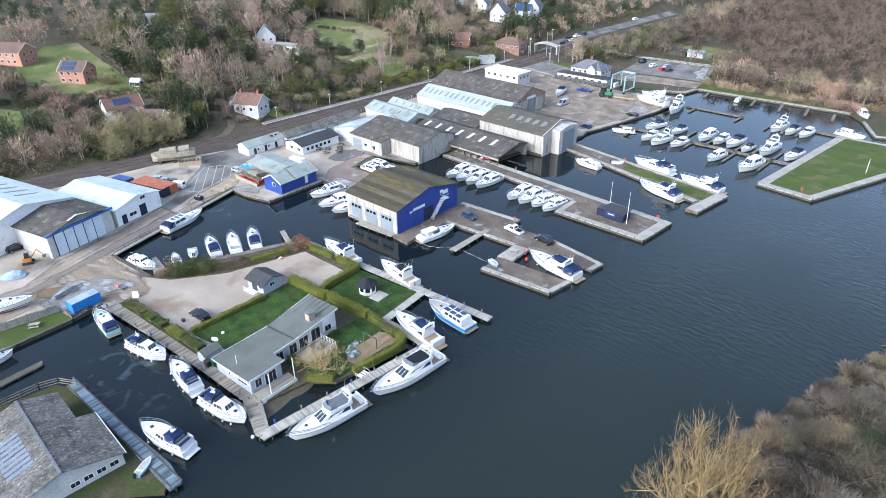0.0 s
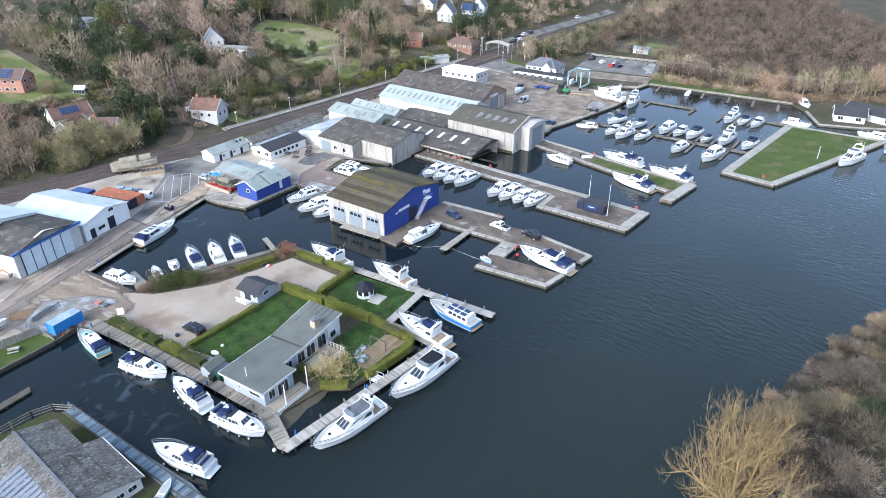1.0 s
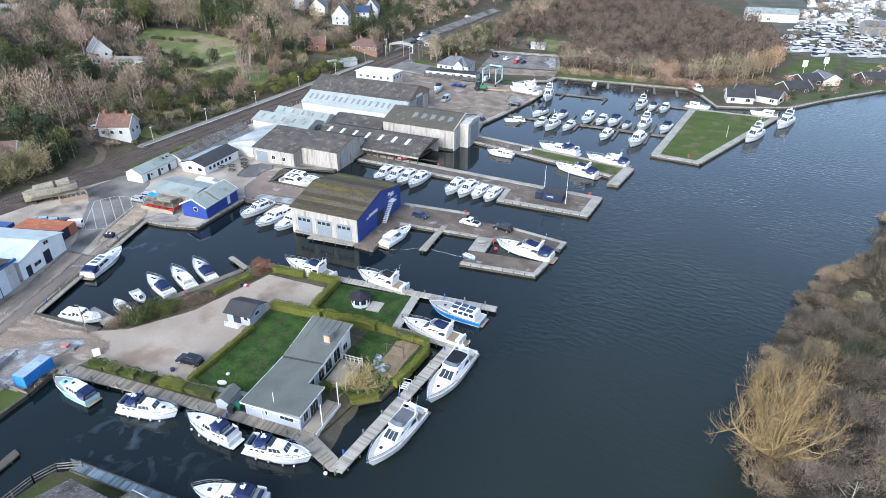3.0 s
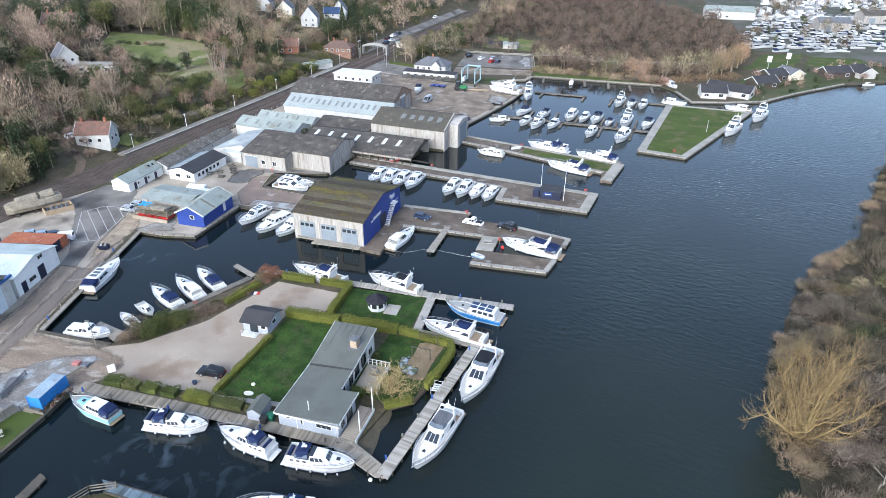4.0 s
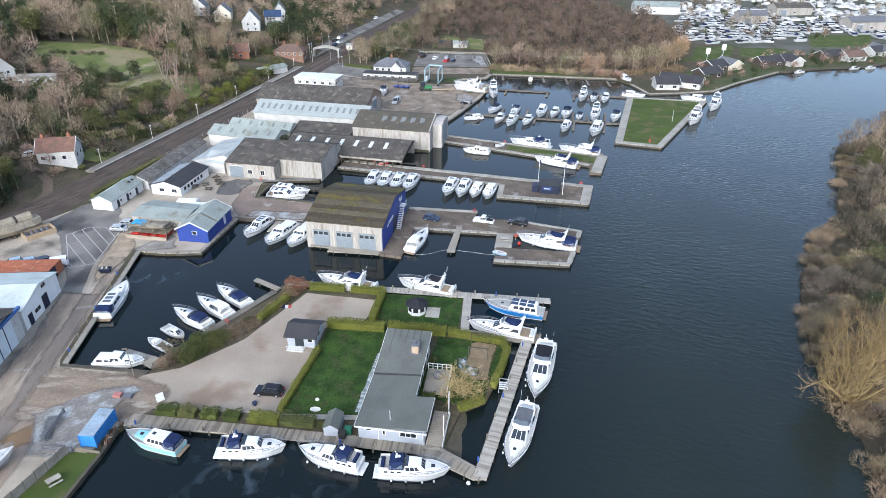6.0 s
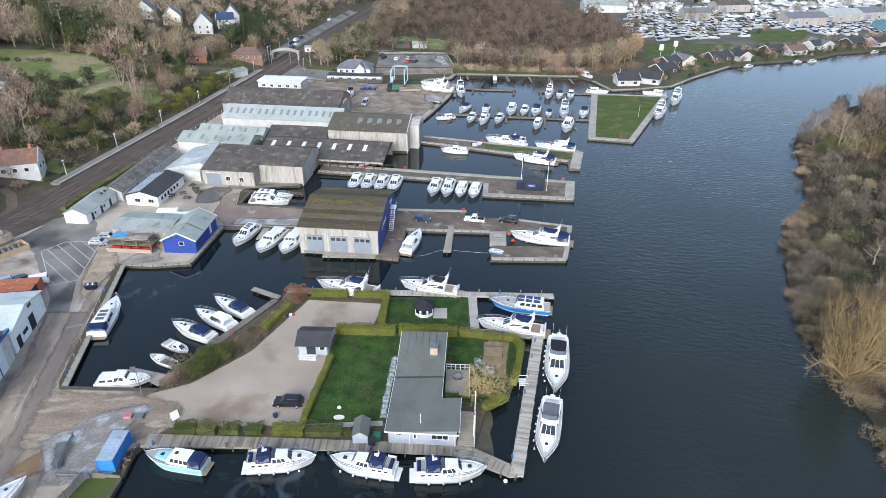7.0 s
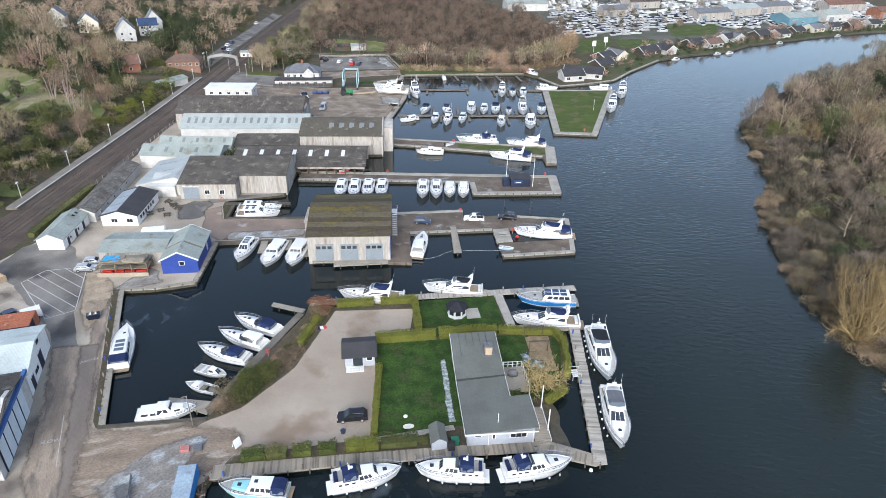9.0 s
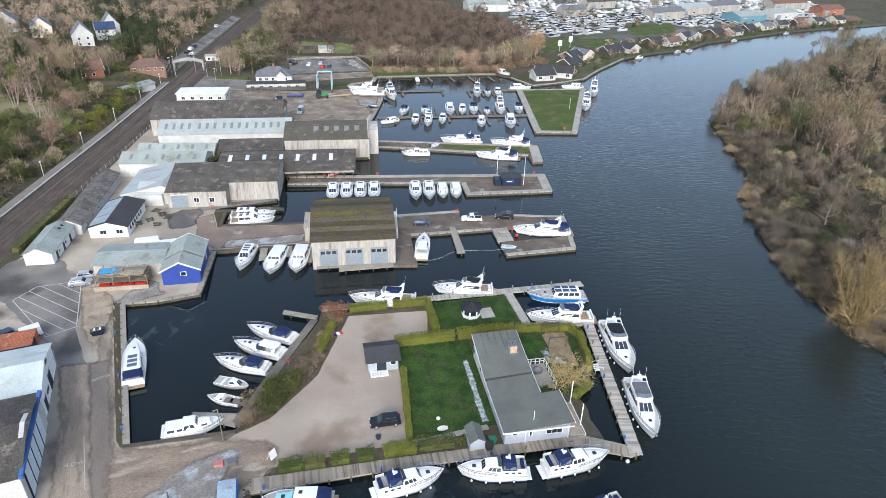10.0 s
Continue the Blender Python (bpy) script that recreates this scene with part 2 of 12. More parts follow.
LIGHTTIN = mat("pale_mint_tin_roof", (0.50, 0.55, 0.53), (0.42, 0.465, 0.445), 0.6, 0.25, 3.0, wave=("X", 1.6, 0.25), fine_mix=0.15, spots=((0.37, 0.40, 0.375), 0.35, 0.58))
CREAM = mat("cream_render", (0.66, 0.60, 0.48), (0.60, 0.54, 0.43), 0.8, 0.4, 3.0, fine_mix=0.15)
SHEETW = mat("stained_cement_sheet", (0.41, 0.385, 0.35), (0.335, 0.31, 0.28), 0.85, 0.25, 2.0, wave=("X", 1.6, 0.25), spots=((0.25, 0.22, 0.185), 0.6, 0.56), fine_mix=0.35, stretch=(0, 1.4, 1.4, 0.22))
BRICKM = mat("red_brick", (0.33, 0.155, 0.10), (0.26, 0.12, 0.08), 0.9, 0.6, 8.0, bump=0.2)
PINKB = mat("pale_pink_brick", (0.45, 0.24, 0.17), (0.40, 0.21, 0.15), 0.9, 0.6, 8.0)
BLUEC = mat("royal_blue_cladding", (0.025, 0.055, 0.27), (0.02, 0.045, 0.22), 0.5, 0.4, 5.0, wave=("Y", 1.6, 0.3), fine_mix=0.2)
NAVYP = mat("navy_paint", (0.009, 0.015, 0.042), rough=0.5, fine_mix=0.3)
GREYCLAD = mat("pale_grey_boarding", (0.355, 0.38, 0.425), (0.315, 0.34, 0.385), 0.6, 0.5, 4.0, wave=("Z", 2.2, 0.4), fine_mix=0.15)
ASBESTOS = mat("grey_cement_roof", (0.108, 0.097, 0.085), (0.072, 0.065, 0.058), 0.9, 0.3, 4.0, wave=("X", 1.6, 0.35), spots=((0.175, 0.16, 0.13), 0.5, 0.56), fine_mix=0.55)
MOSSY = mat("mossy_cement_roof", (0.105, 0.090, 0.062), (0.062, 0.055, 0.04), 0.95, 0.3, 4.5, bump=0.5, spots=((0.12, 0.106, 0.035), 0.3, 0.5), fine_mix=0.6, vary=0.35, stretch=(0, 0.5, 1.6))
LICHEN = mat("lichened_cement_roof", (0.105, 0.095, 0.075), (0.08, 0.074, 0.062), 0.95, 0.3, 4.5, bump=0.5, spots=((0.17, 0.155, 0.11), 0.6, 0.58), fine_mix=0.5)
PITCHED = mat("patchy_asbestos_roof", (0.195, 0.182, 0.166), (0.105, 0.096, 0.084), 0.95, 0.45, 3.0, wave=("X", 1.6, 0.6), spots=((0.34, 0.33, 0.31), 2.4, 0.585), fine_mix=0.6, stretch=(0, 1.0, 0.6))
GREENTIN = mat("pale_green_tin_roof", (0.295, 0.325, 0.30), (0.235, 0.262, 0.235), 0.65, 0.25, 3.0, wave=("X", 1.6, 0.3), fine_mix=0.25, spots=((0.19, 0.18, 0.145), 0.35, 0.565))
WHITETIN = mat("white_tin_roof", (0.325, 0.355, 0.34), (0.275, 0.302, 0.288), 0.6, 0.3, 3.0, wave=("X", 1.6, 0.3), fine_mix=0.18, spots=((0.245, 0.262, 0.245), 0.5, 0.58))
FELT = mat("grey_felt_roof", (0.128, 0.135, 0.122), (0.105, 0.11, 0.099), 0.9, 0.3, 5.0, fine_mix=0.2, bump=0.1)
DARKFELT = mat("dark_felt_roof", (0.038, 0.037, 0.04), (0.028, 0.027, 0.03), 0.8, 0.4, 6.0)
SLATE = mat("grey_slate", (0.14, 0.145, 0.16), (0.11, 0.11, 0.12), 0.7, 0.5, 5.0, bump=0.3)
CLAY = mat("clay_tiles", (0.215, 0.118, 0.09), (0.14, 0.085, 0.068), 0.9, 0.7, 5.0, bump=0.3, spots=((0.13, 0.098, 0.072), 0.9, 0.52), fine_mix=0.5)
BROWNTILE = mat("brown_tiles", (0.16, 0.105, 0.085), (0.12, 0.085, 0.07), 0.9, 0.4, 5.0, bump=0.3)
PALETIN = mat("pale_blue_white_tin_roof", (0.36, 0.385, 0.38), (0.30, 0.322, 0.318), 0.6, 0.25, 3.0, wave=("X", 1.6, 0.2), fine_mix=0.15, spots=((0.30, 0.315, 0.30), 0.3, 0.58))
GLASS = mat("dark_window_glass", (0.02, 0.026, 0.032), rough=0.08, fine_mix=0.1, spec=0.6)
SKYLIGHT = mat("roof_light_sheet", (0.60, 0.62, 0.62), rough=0.4, fine_mix=0.1)
DARKLIGHT = mat("dirty_roof_light", (0.17, 0.18, 0.18), rough=0.5, fine_mix=0.2)
TRIM = mat("white_gloss_trim", (0.70, 0.70, 0.685), rough=0.4, fine_mix=0.1)
GREYP = mat("grey_shutter", (0.20, 0.235, 0.27), (0.17, 0.20, 0.23), 0.5, wave=("Z", 2.0, 0.4))
GEL = mat("white_gelcoat", (0.70, 0.70, 0.69), (0.64, 0.64, 0.635), 0.25, 0.5, 3.0, fine_mix=0.08)
CREAMGEL = mat("cream_gelcoat", (0.72, 0.69, 0.60), (0.66, 0.63, 0.55), 0.35, 0.5, 3.0, fine_mix=0.1)
DECKW = mat("off_white_deck", (0.60, 0.60, 0.58), (0.52, 0.52, 0.50), 0.6, 0.8, 5.0, fine_mix=0.1)
TINT = mat("tinted_boat_glass", (0.03, 0.036, 0.046), rough=0.06, fine_mix=0.05, spec=0.6)
NAVYC = mat("navy_canvas", (0.018, 0.03, 0.085), (0.014, 0.022, 0.065), 0.85, 1.0, 6.0, bump=0.2)
BLACKC = mat("black_canvas", (0.022, 0.023, 0.028), rough=0.85, bump=0.2)
CREAMDECK = mat("cream_side_deck", (0.52, 0.49, 0.43), (0.46, 0.43, 0.38), 0.65, 0.8, 5.0, fine_mix=0.1)
TEAK = mat("teak_deck", (0.30, 0.22, 0.14), (0.24, 0.18, 0.12), 0.7, 1.0, 8.0)
GREYDECK = mat("grey_boat_deck", (0.38, 0.375, 0.35), rough=0.7)
AQUA = mat("aqua_hull", (0.30, 0.58, 0.63), rough=0.3, fine_mix=0.06)
SKYHULL = mat("bright_blue_hull", (0.03, 0.22, 0.58), rough=0.3, fine_mix=0.06)
BOOT = mat("dark_boot_stripe", (0.02, 0.03, 0.06), rough=0.4)
STEEL = mat("stainless_rail", (0.65, 0.65, 0.66), rough=0.25, metal=0.8)
RUBBER = mat("black_rubber", (0.02, 0.02, 0.02), rough=0.8)
FENDER = mat("white_fender", (0.72, 0.72, 0.70), rough=0.5)
BLUEFEND = mat("blue_fender", (0.03, 0.09, 0.35), rough=0.5)
REDP = mat("red_plastic", (0.50, 0.03, 0.02), rough=0.5)
ORANGE = mat("rusty_orange_container", (0.42, 0.13, 0.055), (0.34, 0.11, 0.05), 0.7, 0.6, 3.0, wave=("X", 1.6, 0.5), spots=((0.45, 0.22, 0.14), 0.8, 0.55))
BLUECON = mat("faded_blue_container", (0.04, 0.22, 0.58), (0.035, 0.18, 0.50), 0.6, 0.5, 3.0, wave=("X", 1.6, 0.5))
GREYBLUE = mat("weathered_container_roof", (0.31, 0.385, 0.45), (0.24, 0.30, 0.36), 0.7, 0.4, 3.0, bump=0.3, spots=((0.20, 0.20, 0.20), 0.5, 0.58), fine_mix=0.3)
TARP = mat("sky_blue_tarpaulin", (0.05, 0.30, 0.55), rough=0.6, bump=0.5)
SOLAR = mat("solar_panel", (0.035, 0.055, 0.11), rough=0.2, fine_mix=0.1)
CARBLACK = mat("black_car_paint", (0.012, 0.012, 0.015), rough=0.2, fine_mix=0.02)
CARWHITE = mat("white_car_paint", (0.75, 0.75, 0.75), rough=0.3, fine_mix=0.02)
CARSILVER = mat("silver_car_paint", (0.42, 0.44, 0.46), rough=0.3, metal=0.4, fine_mix=0.02)
CARBLUE = mat("blue_car_paint", (0.018, 0.034, 0.075), rough=0.3, fine_mix=0.02)
CARRED = mat("red_car_paint", (0.40, 0.02, 0.02), rough=0.3, fine_mix=0.02)
STONE = mat("mossy_stone_blocks", (0.33, 0.29, 0.22), (0.25, 0.22, 0.17), 0.9, 0.8, 4.0, bump=0.4)
BARK = mat("grey_brown_bark", (0.34, 0.28, 0.21), (0.21, 0.17, 0.128), 0.9, 1.0, 6.0, vary=0.3)
OCHREBARK = mat("lichened_ochre_bark", (0.33, 0.248, 0.115), (0.20, 0.15, 0.072), 0.9, 0.6, 4.0)
# Dark ends of the twig ranges are lowered to stand in for crown self-shade.
TWIG = leafy("brown_twigs", (0.055, 0.043, 0.03), (0.345, 0.272, 0.188), 0.4, scale=0.12, clump=2.5)
TWIGRED = leafy("russet_twigs", (0.06, 0.042, 0.032), (0.31, 0.22, 0.16), 0.38, scale=0.12, clump=2.5)
TWIGOLIVE = leafy("olive_twigs", (0.075, 0.064, 0.035), (0.30, 0.258, 0.15), 0.35)
TWIGOCHRE = leafy("ochre_twigs", (0.065, 0.05, 0.025), (0.24, 0.176, 0.085), 0.05)
TWIGSTRAW = leafy("straw_coloured_twigs", (0.055, 0.044, 0.027), (0.245, 0.192, 0.122), 0.25, scale=0.2, clump=2.5)
BRAMBLE = leafy("bramble_leaves", (0.075, 0.056, 0.032), (0.22, 0.164, 0.096), 0.35)
BIRCH = mat("pale_birch_bark", (0.36, 0.31, 0.28), (0.25, 0.21, 0.185), 0.85, 0.8, 5.0)
TWIGWOOD = leafy("purple_brown_twigs", (0.045, 0.031, 0.025), (0.215, 0.150, 0.118), scale=0.14, clump=4.0)
TWIGGREY = leafy("grey_thicket_twigs", (0.03, 0.026, 0.021), (0.17, 0.144, 0.114), 0.3, scale=0.2, clump=3.5)
TWIGDARK = leafy("dark_thicket_twigs", (0.030, 0.026, 0.019), (0.145, 0.122, 0.088), 0.3, scale=0.2, clump=3.5)
BANKBROWN = leafy("dark_brown_bank_twigs", (0.045, 0.036, 0.027), (0.235, 0.185, 0.128), 0.3, scale=0.12, clump=3.5)
OLIVETAN = leafy("olive_tan_twigs", (0.09, 0.078, 0.038), (0.315, 0.275, 0.15), 0.15)
REED = leafy("straw_reeds", (0.12, 0.09, 0.06), (0.27, 0.21, 0.145), 0.2)
EVERGREEN = leafy("evergreen_leaves", (0.013, 0.021, 0.010), (0.068, 0.083, 0.036), 0.4, scale=0.2, clump=2.0)
IVY = leafy("mid_green_leaves", (0.03, 0.04, 0.013), (0.108, 0.112, 0.037), 0.35)
HEDGE = leafy("clipped_hedge_leaves", (0.042, 0.052, 0.011), (0.165, 0.17, 0.032), 0.1)
HEDGE2 = leafy("dark_hedge_leaves", (0.03, 0.045, 0.012), (0.085, 0.10, 0.025), 0.2)
RUSSET = leafy("russet_hedge_leaves", (0.13, 0.055, 0.035), (0.23, 0.11, 0.06), 0.1)
DARKPLANK = mat("dark_pontoon_boards", (0.19, 0.17, 0.145), (0.13, 0.118, 0.10), 0.85, 0.5, 7.0, world_space=True)
TAN = leafy("tan_twigs", (0.17, 0.13, 0.06), (0.46, 0.36, 0.17), 0.1)
PIERM = mat("pier_earth", (0.18, 0.145, 0.114), (0.105, 0.086, 0.069), 0.85, 0.25, 8.0, world_space=True, bump=0.25, spots=((0.30, 0.285, 0.265), 0.3, 0.595), fine_mix=0.5)
TWIGORANGE = leafy("orange_tan_twigs", (0.16, 0.105, 0.062), (0.36, 0.245, 0.145), 0.2)
TWIGROSE = leafy("reddish_brown_twigs", (0.10, 0.066, 0.05), (0.27, 0.178, 0.13), 0.25)
BOARDS = leafy("weathered_boards", (0.12, 0.102, 0.08), (0.29, 0.255, 0.205), 0.0, 0.85, 0.4)
PALEBOARDS = leafy("pale_weathered_boards", (0.19, 0.172, 0.146), (0.39, 0.362, 0.318), 0.0, 0.85, 0.4)

# ---- mesh helpers ----
class Geo:
    def __init__(s):
        s.v, s.f = [], []

    def add(s, verts, faces):
        k = len(s.v)
        s.v += [tuple(p) for p in verts]
        s.f += [tuple(i + k for i in f) for f in faces]
        return s

    def box(s, x0, x1, y0, y1, z0, z1):
        return s.taper(x0, x1, y0, y1, z0, x0, x1, y0, y1, z1)

    def taper(s, x0, x1, y0, y1, z0, a0, a1, b0, b1, z1):
        return s.add([(x0, y0, z0), (x1, y0, z0), (x1, y1, z0), (x0, y1, z0), (a0, b0, z1), (a1, b0, z1), (a1, b1, z1), (a0, b1, z1)],
                     [(3, 2, 1, 0), (4, 5, 6, 7), (0, 1, 5, 4), (1, 2, 6, 5), (2, 3, 7, 6), (3, 0, 4, 7)])

    def soft(s, x0, x1, y0, y1, z0, z1, b):
        """A box with chamfered top and upright edges."""
        def ring(d, z):
            return [(x0 + d, y0 + b, z), (x0 + b, y0 + d, z), (x1 - b, y0 + d, z), (x1 - d, y0 + b, z),
                    (x1 - d, y1 - b, z), (x1 - b, y1 - d, z), (x0 + b, y1 - d, z), (x0 + d, y1 - b, z)]
        return s.loft([ring(0, z0), ring(0, z1 - b), ring(b * 0.8, z1)], caps=True)

    def loft(s, rings, caps=False, closed=True):
        n = len(rings[0])
        v = [p for r in rings for p in r]
        f = []
        for i in range(len(rings) - 1):
            for j in range(n if closed else n - 1):
                k = (j + 1) % n
                f.append((i * n + j, i * n + k, (i + 1) * n + k, (i + 1) * n + j))
        if caps:
            f.append(tuple(reversed(range(n))))
            f.append(tuple(range((len(rings) - 1) * n, len(rings) * n)))
        return s.add(v, f)

    def tube(s, p, q, r0, r1=None, n=5):
        r1 = r0 if r1 is None else r1
        p, q = Vector(p), Vector(q)
        d = (q - p).normalized()
        u = d.orthogonal().normalized()
        w = d.cross(u)
        rings = [[c + (u * math.cos(6.2832 * i / n) + w * math.sin(6.2832 * i / n)) * r for i in range(n)] for c, r in ((p, r0), (q, r1))]
        return s.loft(rings, caps=True)

    def pipe(s, pts, r, n=4):
        for p, q in zip(pts, pts[1:]):
            s.tube(p, q, r, n=n)
        return s

    def prism(s, poly, z0, z1):
        return s.loft([[(x, y, z0) for x, y in poly], [(x, y, z1) for x, y in poly]], caps=True)

    def blob(s, c, r, squash=1.0, n=8, m=5):
        rings = []
        for i in range(m + 1):
            t = math.pi * i / m
            rings.append([(c[0] + r * math.sin(t) * math.cos(6.2832 * j / n), c[1] + r * math.sin(t) * math.sin(6.2832 * j / n), c[2] - r * squash * math.cos(t)) for j in range(n)])
        return s.loft(rings)

    def panel(s, quad, u0, u1, v0, v1, off=0.015, thick=0.02):
        """A thin slab on the face a, b, c, d (a to b along the bottom), between fractions u and v."""
        a, b, c, d = (Vector(p) for p in quad)
        nor = (b - a).cross(d - a).normalized()
        pt = lambda u, v: (a * (1 - u) + b * u) * (1 - v) + (d * (1 - u) + c * u) * v
        face = [pt(u0, v0), pt(u1, v0), pt(u1, v1), pt(u0, v1)]
        lo = [p - nor * thick for p in face]
        hi = [p + nor * off for p in face]
        return s.loft([lo, hi], caps=True)


def mesh_of(name, geo, material, smooth=False):
    me = bpy.data.meshes.new(name)
    me.from_pydata(geo.v, [], geo.f)
    if smooth:
        me.shade_smooth()
    me.materials.append(material)
    return me


def part(name, geo, material, parent, label="", smooth=False):
    """One mesh object under a thing or a part."""
    ob = new(name, mesh_of(name, geo, material, smooth))
    ob.parent = parent
    return tagged(ob, label)


def thing(name, label, category, m=None, group=""):
    ob = new(name)
    ob.empty_display_size = 0.5
    if m is not None:
        ob.matrix_basis = m
    return tagged(ob, label, category, group)


def solid(name, geo, material, label, category, m=None, group="", smooth=False):
    """A thing that is one mesh."""
    ob = new(name, mesh_of(name, geo, material, smooth))
    if m is not None:
        ob.matrix_basis = m
    return tagged(ob, label, category, group)


def structure(name, geo, material, label, smooth=False):
    ob = new(name, mesh_of(name, geo, material, smooth))
    return tagged(ob, label, kind="structure")


def inside(x, y, poly):
    hit = False
    for (x0, y0), (x1, y1) in zip(poly, poly[1:] + poly[:1]):
        if (y0 > y) != (y1 > y) and x < (x1 - x0) * (y - y0) / (y1 - y0) + x0:
            hit = not hit
    return hit

# ---- ground and water ----
from mathutils.geometry import delaunay_2d_cdt

RAIL_LINE = [(-400, -228), (35, -200.5), (60, -196), (100, -190.5), (182, -186.5), (250, -184.5), (330, -183), (475, -179), (900, -166)]


def rail_x(y):
    return float(np.interp(y, [p[0] for p in RAIL_LINE], [p[1] for p in RAIL_LINE]))


def hill(x, y):
    """Height of the dry land: level by the river, rising to the west of the railway."""
    d = rail_x(y) - 6 - x
    if d <= 0:
        return 0.6
    s = min(d / 16, 1.0)
    return 0.6 + 3.2 * s * s * (3 - 2 * s) + 0.075 * max(0.0, min(d - 12, 240)) + 0.8 * noise.noise((x * 0.02, y * 0.02, 0.3)) * min(d / 40, 1)


def land_sheet(name, outline, material, label, height=None, extra=(), depth=-2.0, top=0.6):
    pts = [Vector(p) for p in outline] + [Vector(p) for p in extra]
    n = len(outline)
    vs, _, fs, *_ = delaunay_2d_cdt(pts, [(i, (i + 1) % n) for i in range(n)], [list(range(n))], 1, 1e-4)
    g = Geo()
    g.add([(v.x, v.y, height(v.x, v.y) if height else top) for v in vs], [tuple(f) for f in fs])
    edge = [(x, y) for x, y in outline]
    for (x0, y0), (x1, y1) in zip(edge, edge[1:] + edge[:1]):
        z0, z1 = (height(x0, y0), height(x1, y1)) if height else (top, top)
        g.add([(x0, y0, depth), (x1, y1, depth), (x1, y1, z1), (x0, y0, z0)], [(0, 1, 2, 3)])
    return structure(name, g, material, label, smooth=False)


def ragged(poly, amp, step=1.1):
    """The same outline with a worn, uneven edge."""
    out = []
    for (x0, y0), (x1, y1) in zip(poly, poly[1:] + poly[:1]):
        L = math.hypot(x1 - x0, y1 - y0)
        n = max(1, int(L / step))
        nx, ny = -(y1 - y0) / L, (x1 - x0) / L
        for i in range(n):
            x, y = x0 + (x1 - x0) * i / n, y0 + (y1 - y0) * i / n
            k = amp * (1.3 * noise.noise((x * 0.35, y * 0.35, 1.7)) + 0.7 * noise.noise((x * 1.4, y * 1.4, 5.2)))
            out.append((x + nx * k, y + ny * k))
    return out


RAG = {"road": 0.25, "bank_grass": 1.2, "paddock": 1.2, "river_green": 1.5, "far_green": 1.5, "lawn_east": 0.3, "car_park_lower": 0.6}


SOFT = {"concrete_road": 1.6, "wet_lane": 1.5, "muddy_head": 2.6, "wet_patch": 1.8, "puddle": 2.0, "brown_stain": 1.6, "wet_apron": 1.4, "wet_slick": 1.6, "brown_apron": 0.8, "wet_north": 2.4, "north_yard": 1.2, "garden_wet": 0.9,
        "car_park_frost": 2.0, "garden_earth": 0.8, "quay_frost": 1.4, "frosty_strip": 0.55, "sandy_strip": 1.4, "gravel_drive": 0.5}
softened = {}


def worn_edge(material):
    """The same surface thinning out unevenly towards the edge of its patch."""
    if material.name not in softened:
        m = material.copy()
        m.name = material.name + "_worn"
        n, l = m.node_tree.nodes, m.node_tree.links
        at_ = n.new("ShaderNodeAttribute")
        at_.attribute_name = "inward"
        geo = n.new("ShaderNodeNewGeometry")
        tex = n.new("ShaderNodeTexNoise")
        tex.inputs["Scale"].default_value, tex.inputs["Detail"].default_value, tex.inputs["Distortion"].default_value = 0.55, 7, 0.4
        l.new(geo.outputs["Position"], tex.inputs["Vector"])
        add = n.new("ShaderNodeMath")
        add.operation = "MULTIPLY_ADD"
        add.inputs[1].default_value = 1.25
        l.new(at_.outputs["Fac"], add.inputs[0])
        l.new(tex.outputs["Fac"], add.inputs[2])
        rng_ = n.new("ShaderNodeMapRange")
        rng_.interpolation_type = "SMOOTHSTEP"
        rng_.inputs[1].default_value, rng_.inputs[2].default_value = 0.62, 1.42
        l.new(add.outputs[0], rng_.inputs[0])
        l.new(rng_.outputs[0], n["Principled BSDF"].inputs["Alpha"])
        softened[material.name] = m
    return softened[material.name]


def soft_patch(name, poly, material, label, z):
    reach = SOFT[name]
    ends = list(zip(poly, poly[1:] + poly[:1]))

    def depth(x, y):
        best = 1e9
        for (x0, y0), (x1, y1) in ends:
            ex, ey = x1 - x0, y1 - y0
            k = max(0.0, min(1.0, ((x - x0) * ex + (y - y0) * ey) / (ex * ex + ey * ey)))
            best = min(best, math.hypot(x - x0 - ex * k, y - y0 - ey * k))
        return best

    xs, ys = [p[0] for p in poly], [p[1] for p in poly]
    step = max(0.3, reach * 0.6)
    pts = [Vector(p) for p in poly]
    pts += [Vector((x, y)) for x in np.arange(min(xs) + 0.1, max(xs), step) for y in np.arange(min(ys) + 0.1, max(ys), step) if inside(x, y, poly) and depth(x, y) > 0.1]
    n = len(poly)
    vs, _, fs, *_ = delaunay_2d_cdt(pts, [(i, (i + 1) % n) for i in range(n)], [list(range(n))], 1, 1e-4)
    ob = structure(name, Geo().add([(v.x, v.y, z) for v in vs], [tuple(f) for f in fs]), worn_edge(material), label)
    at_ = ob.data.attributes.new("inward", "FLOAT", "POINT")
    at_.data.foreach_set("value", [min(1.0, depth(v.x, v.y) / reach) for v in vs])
    return ob


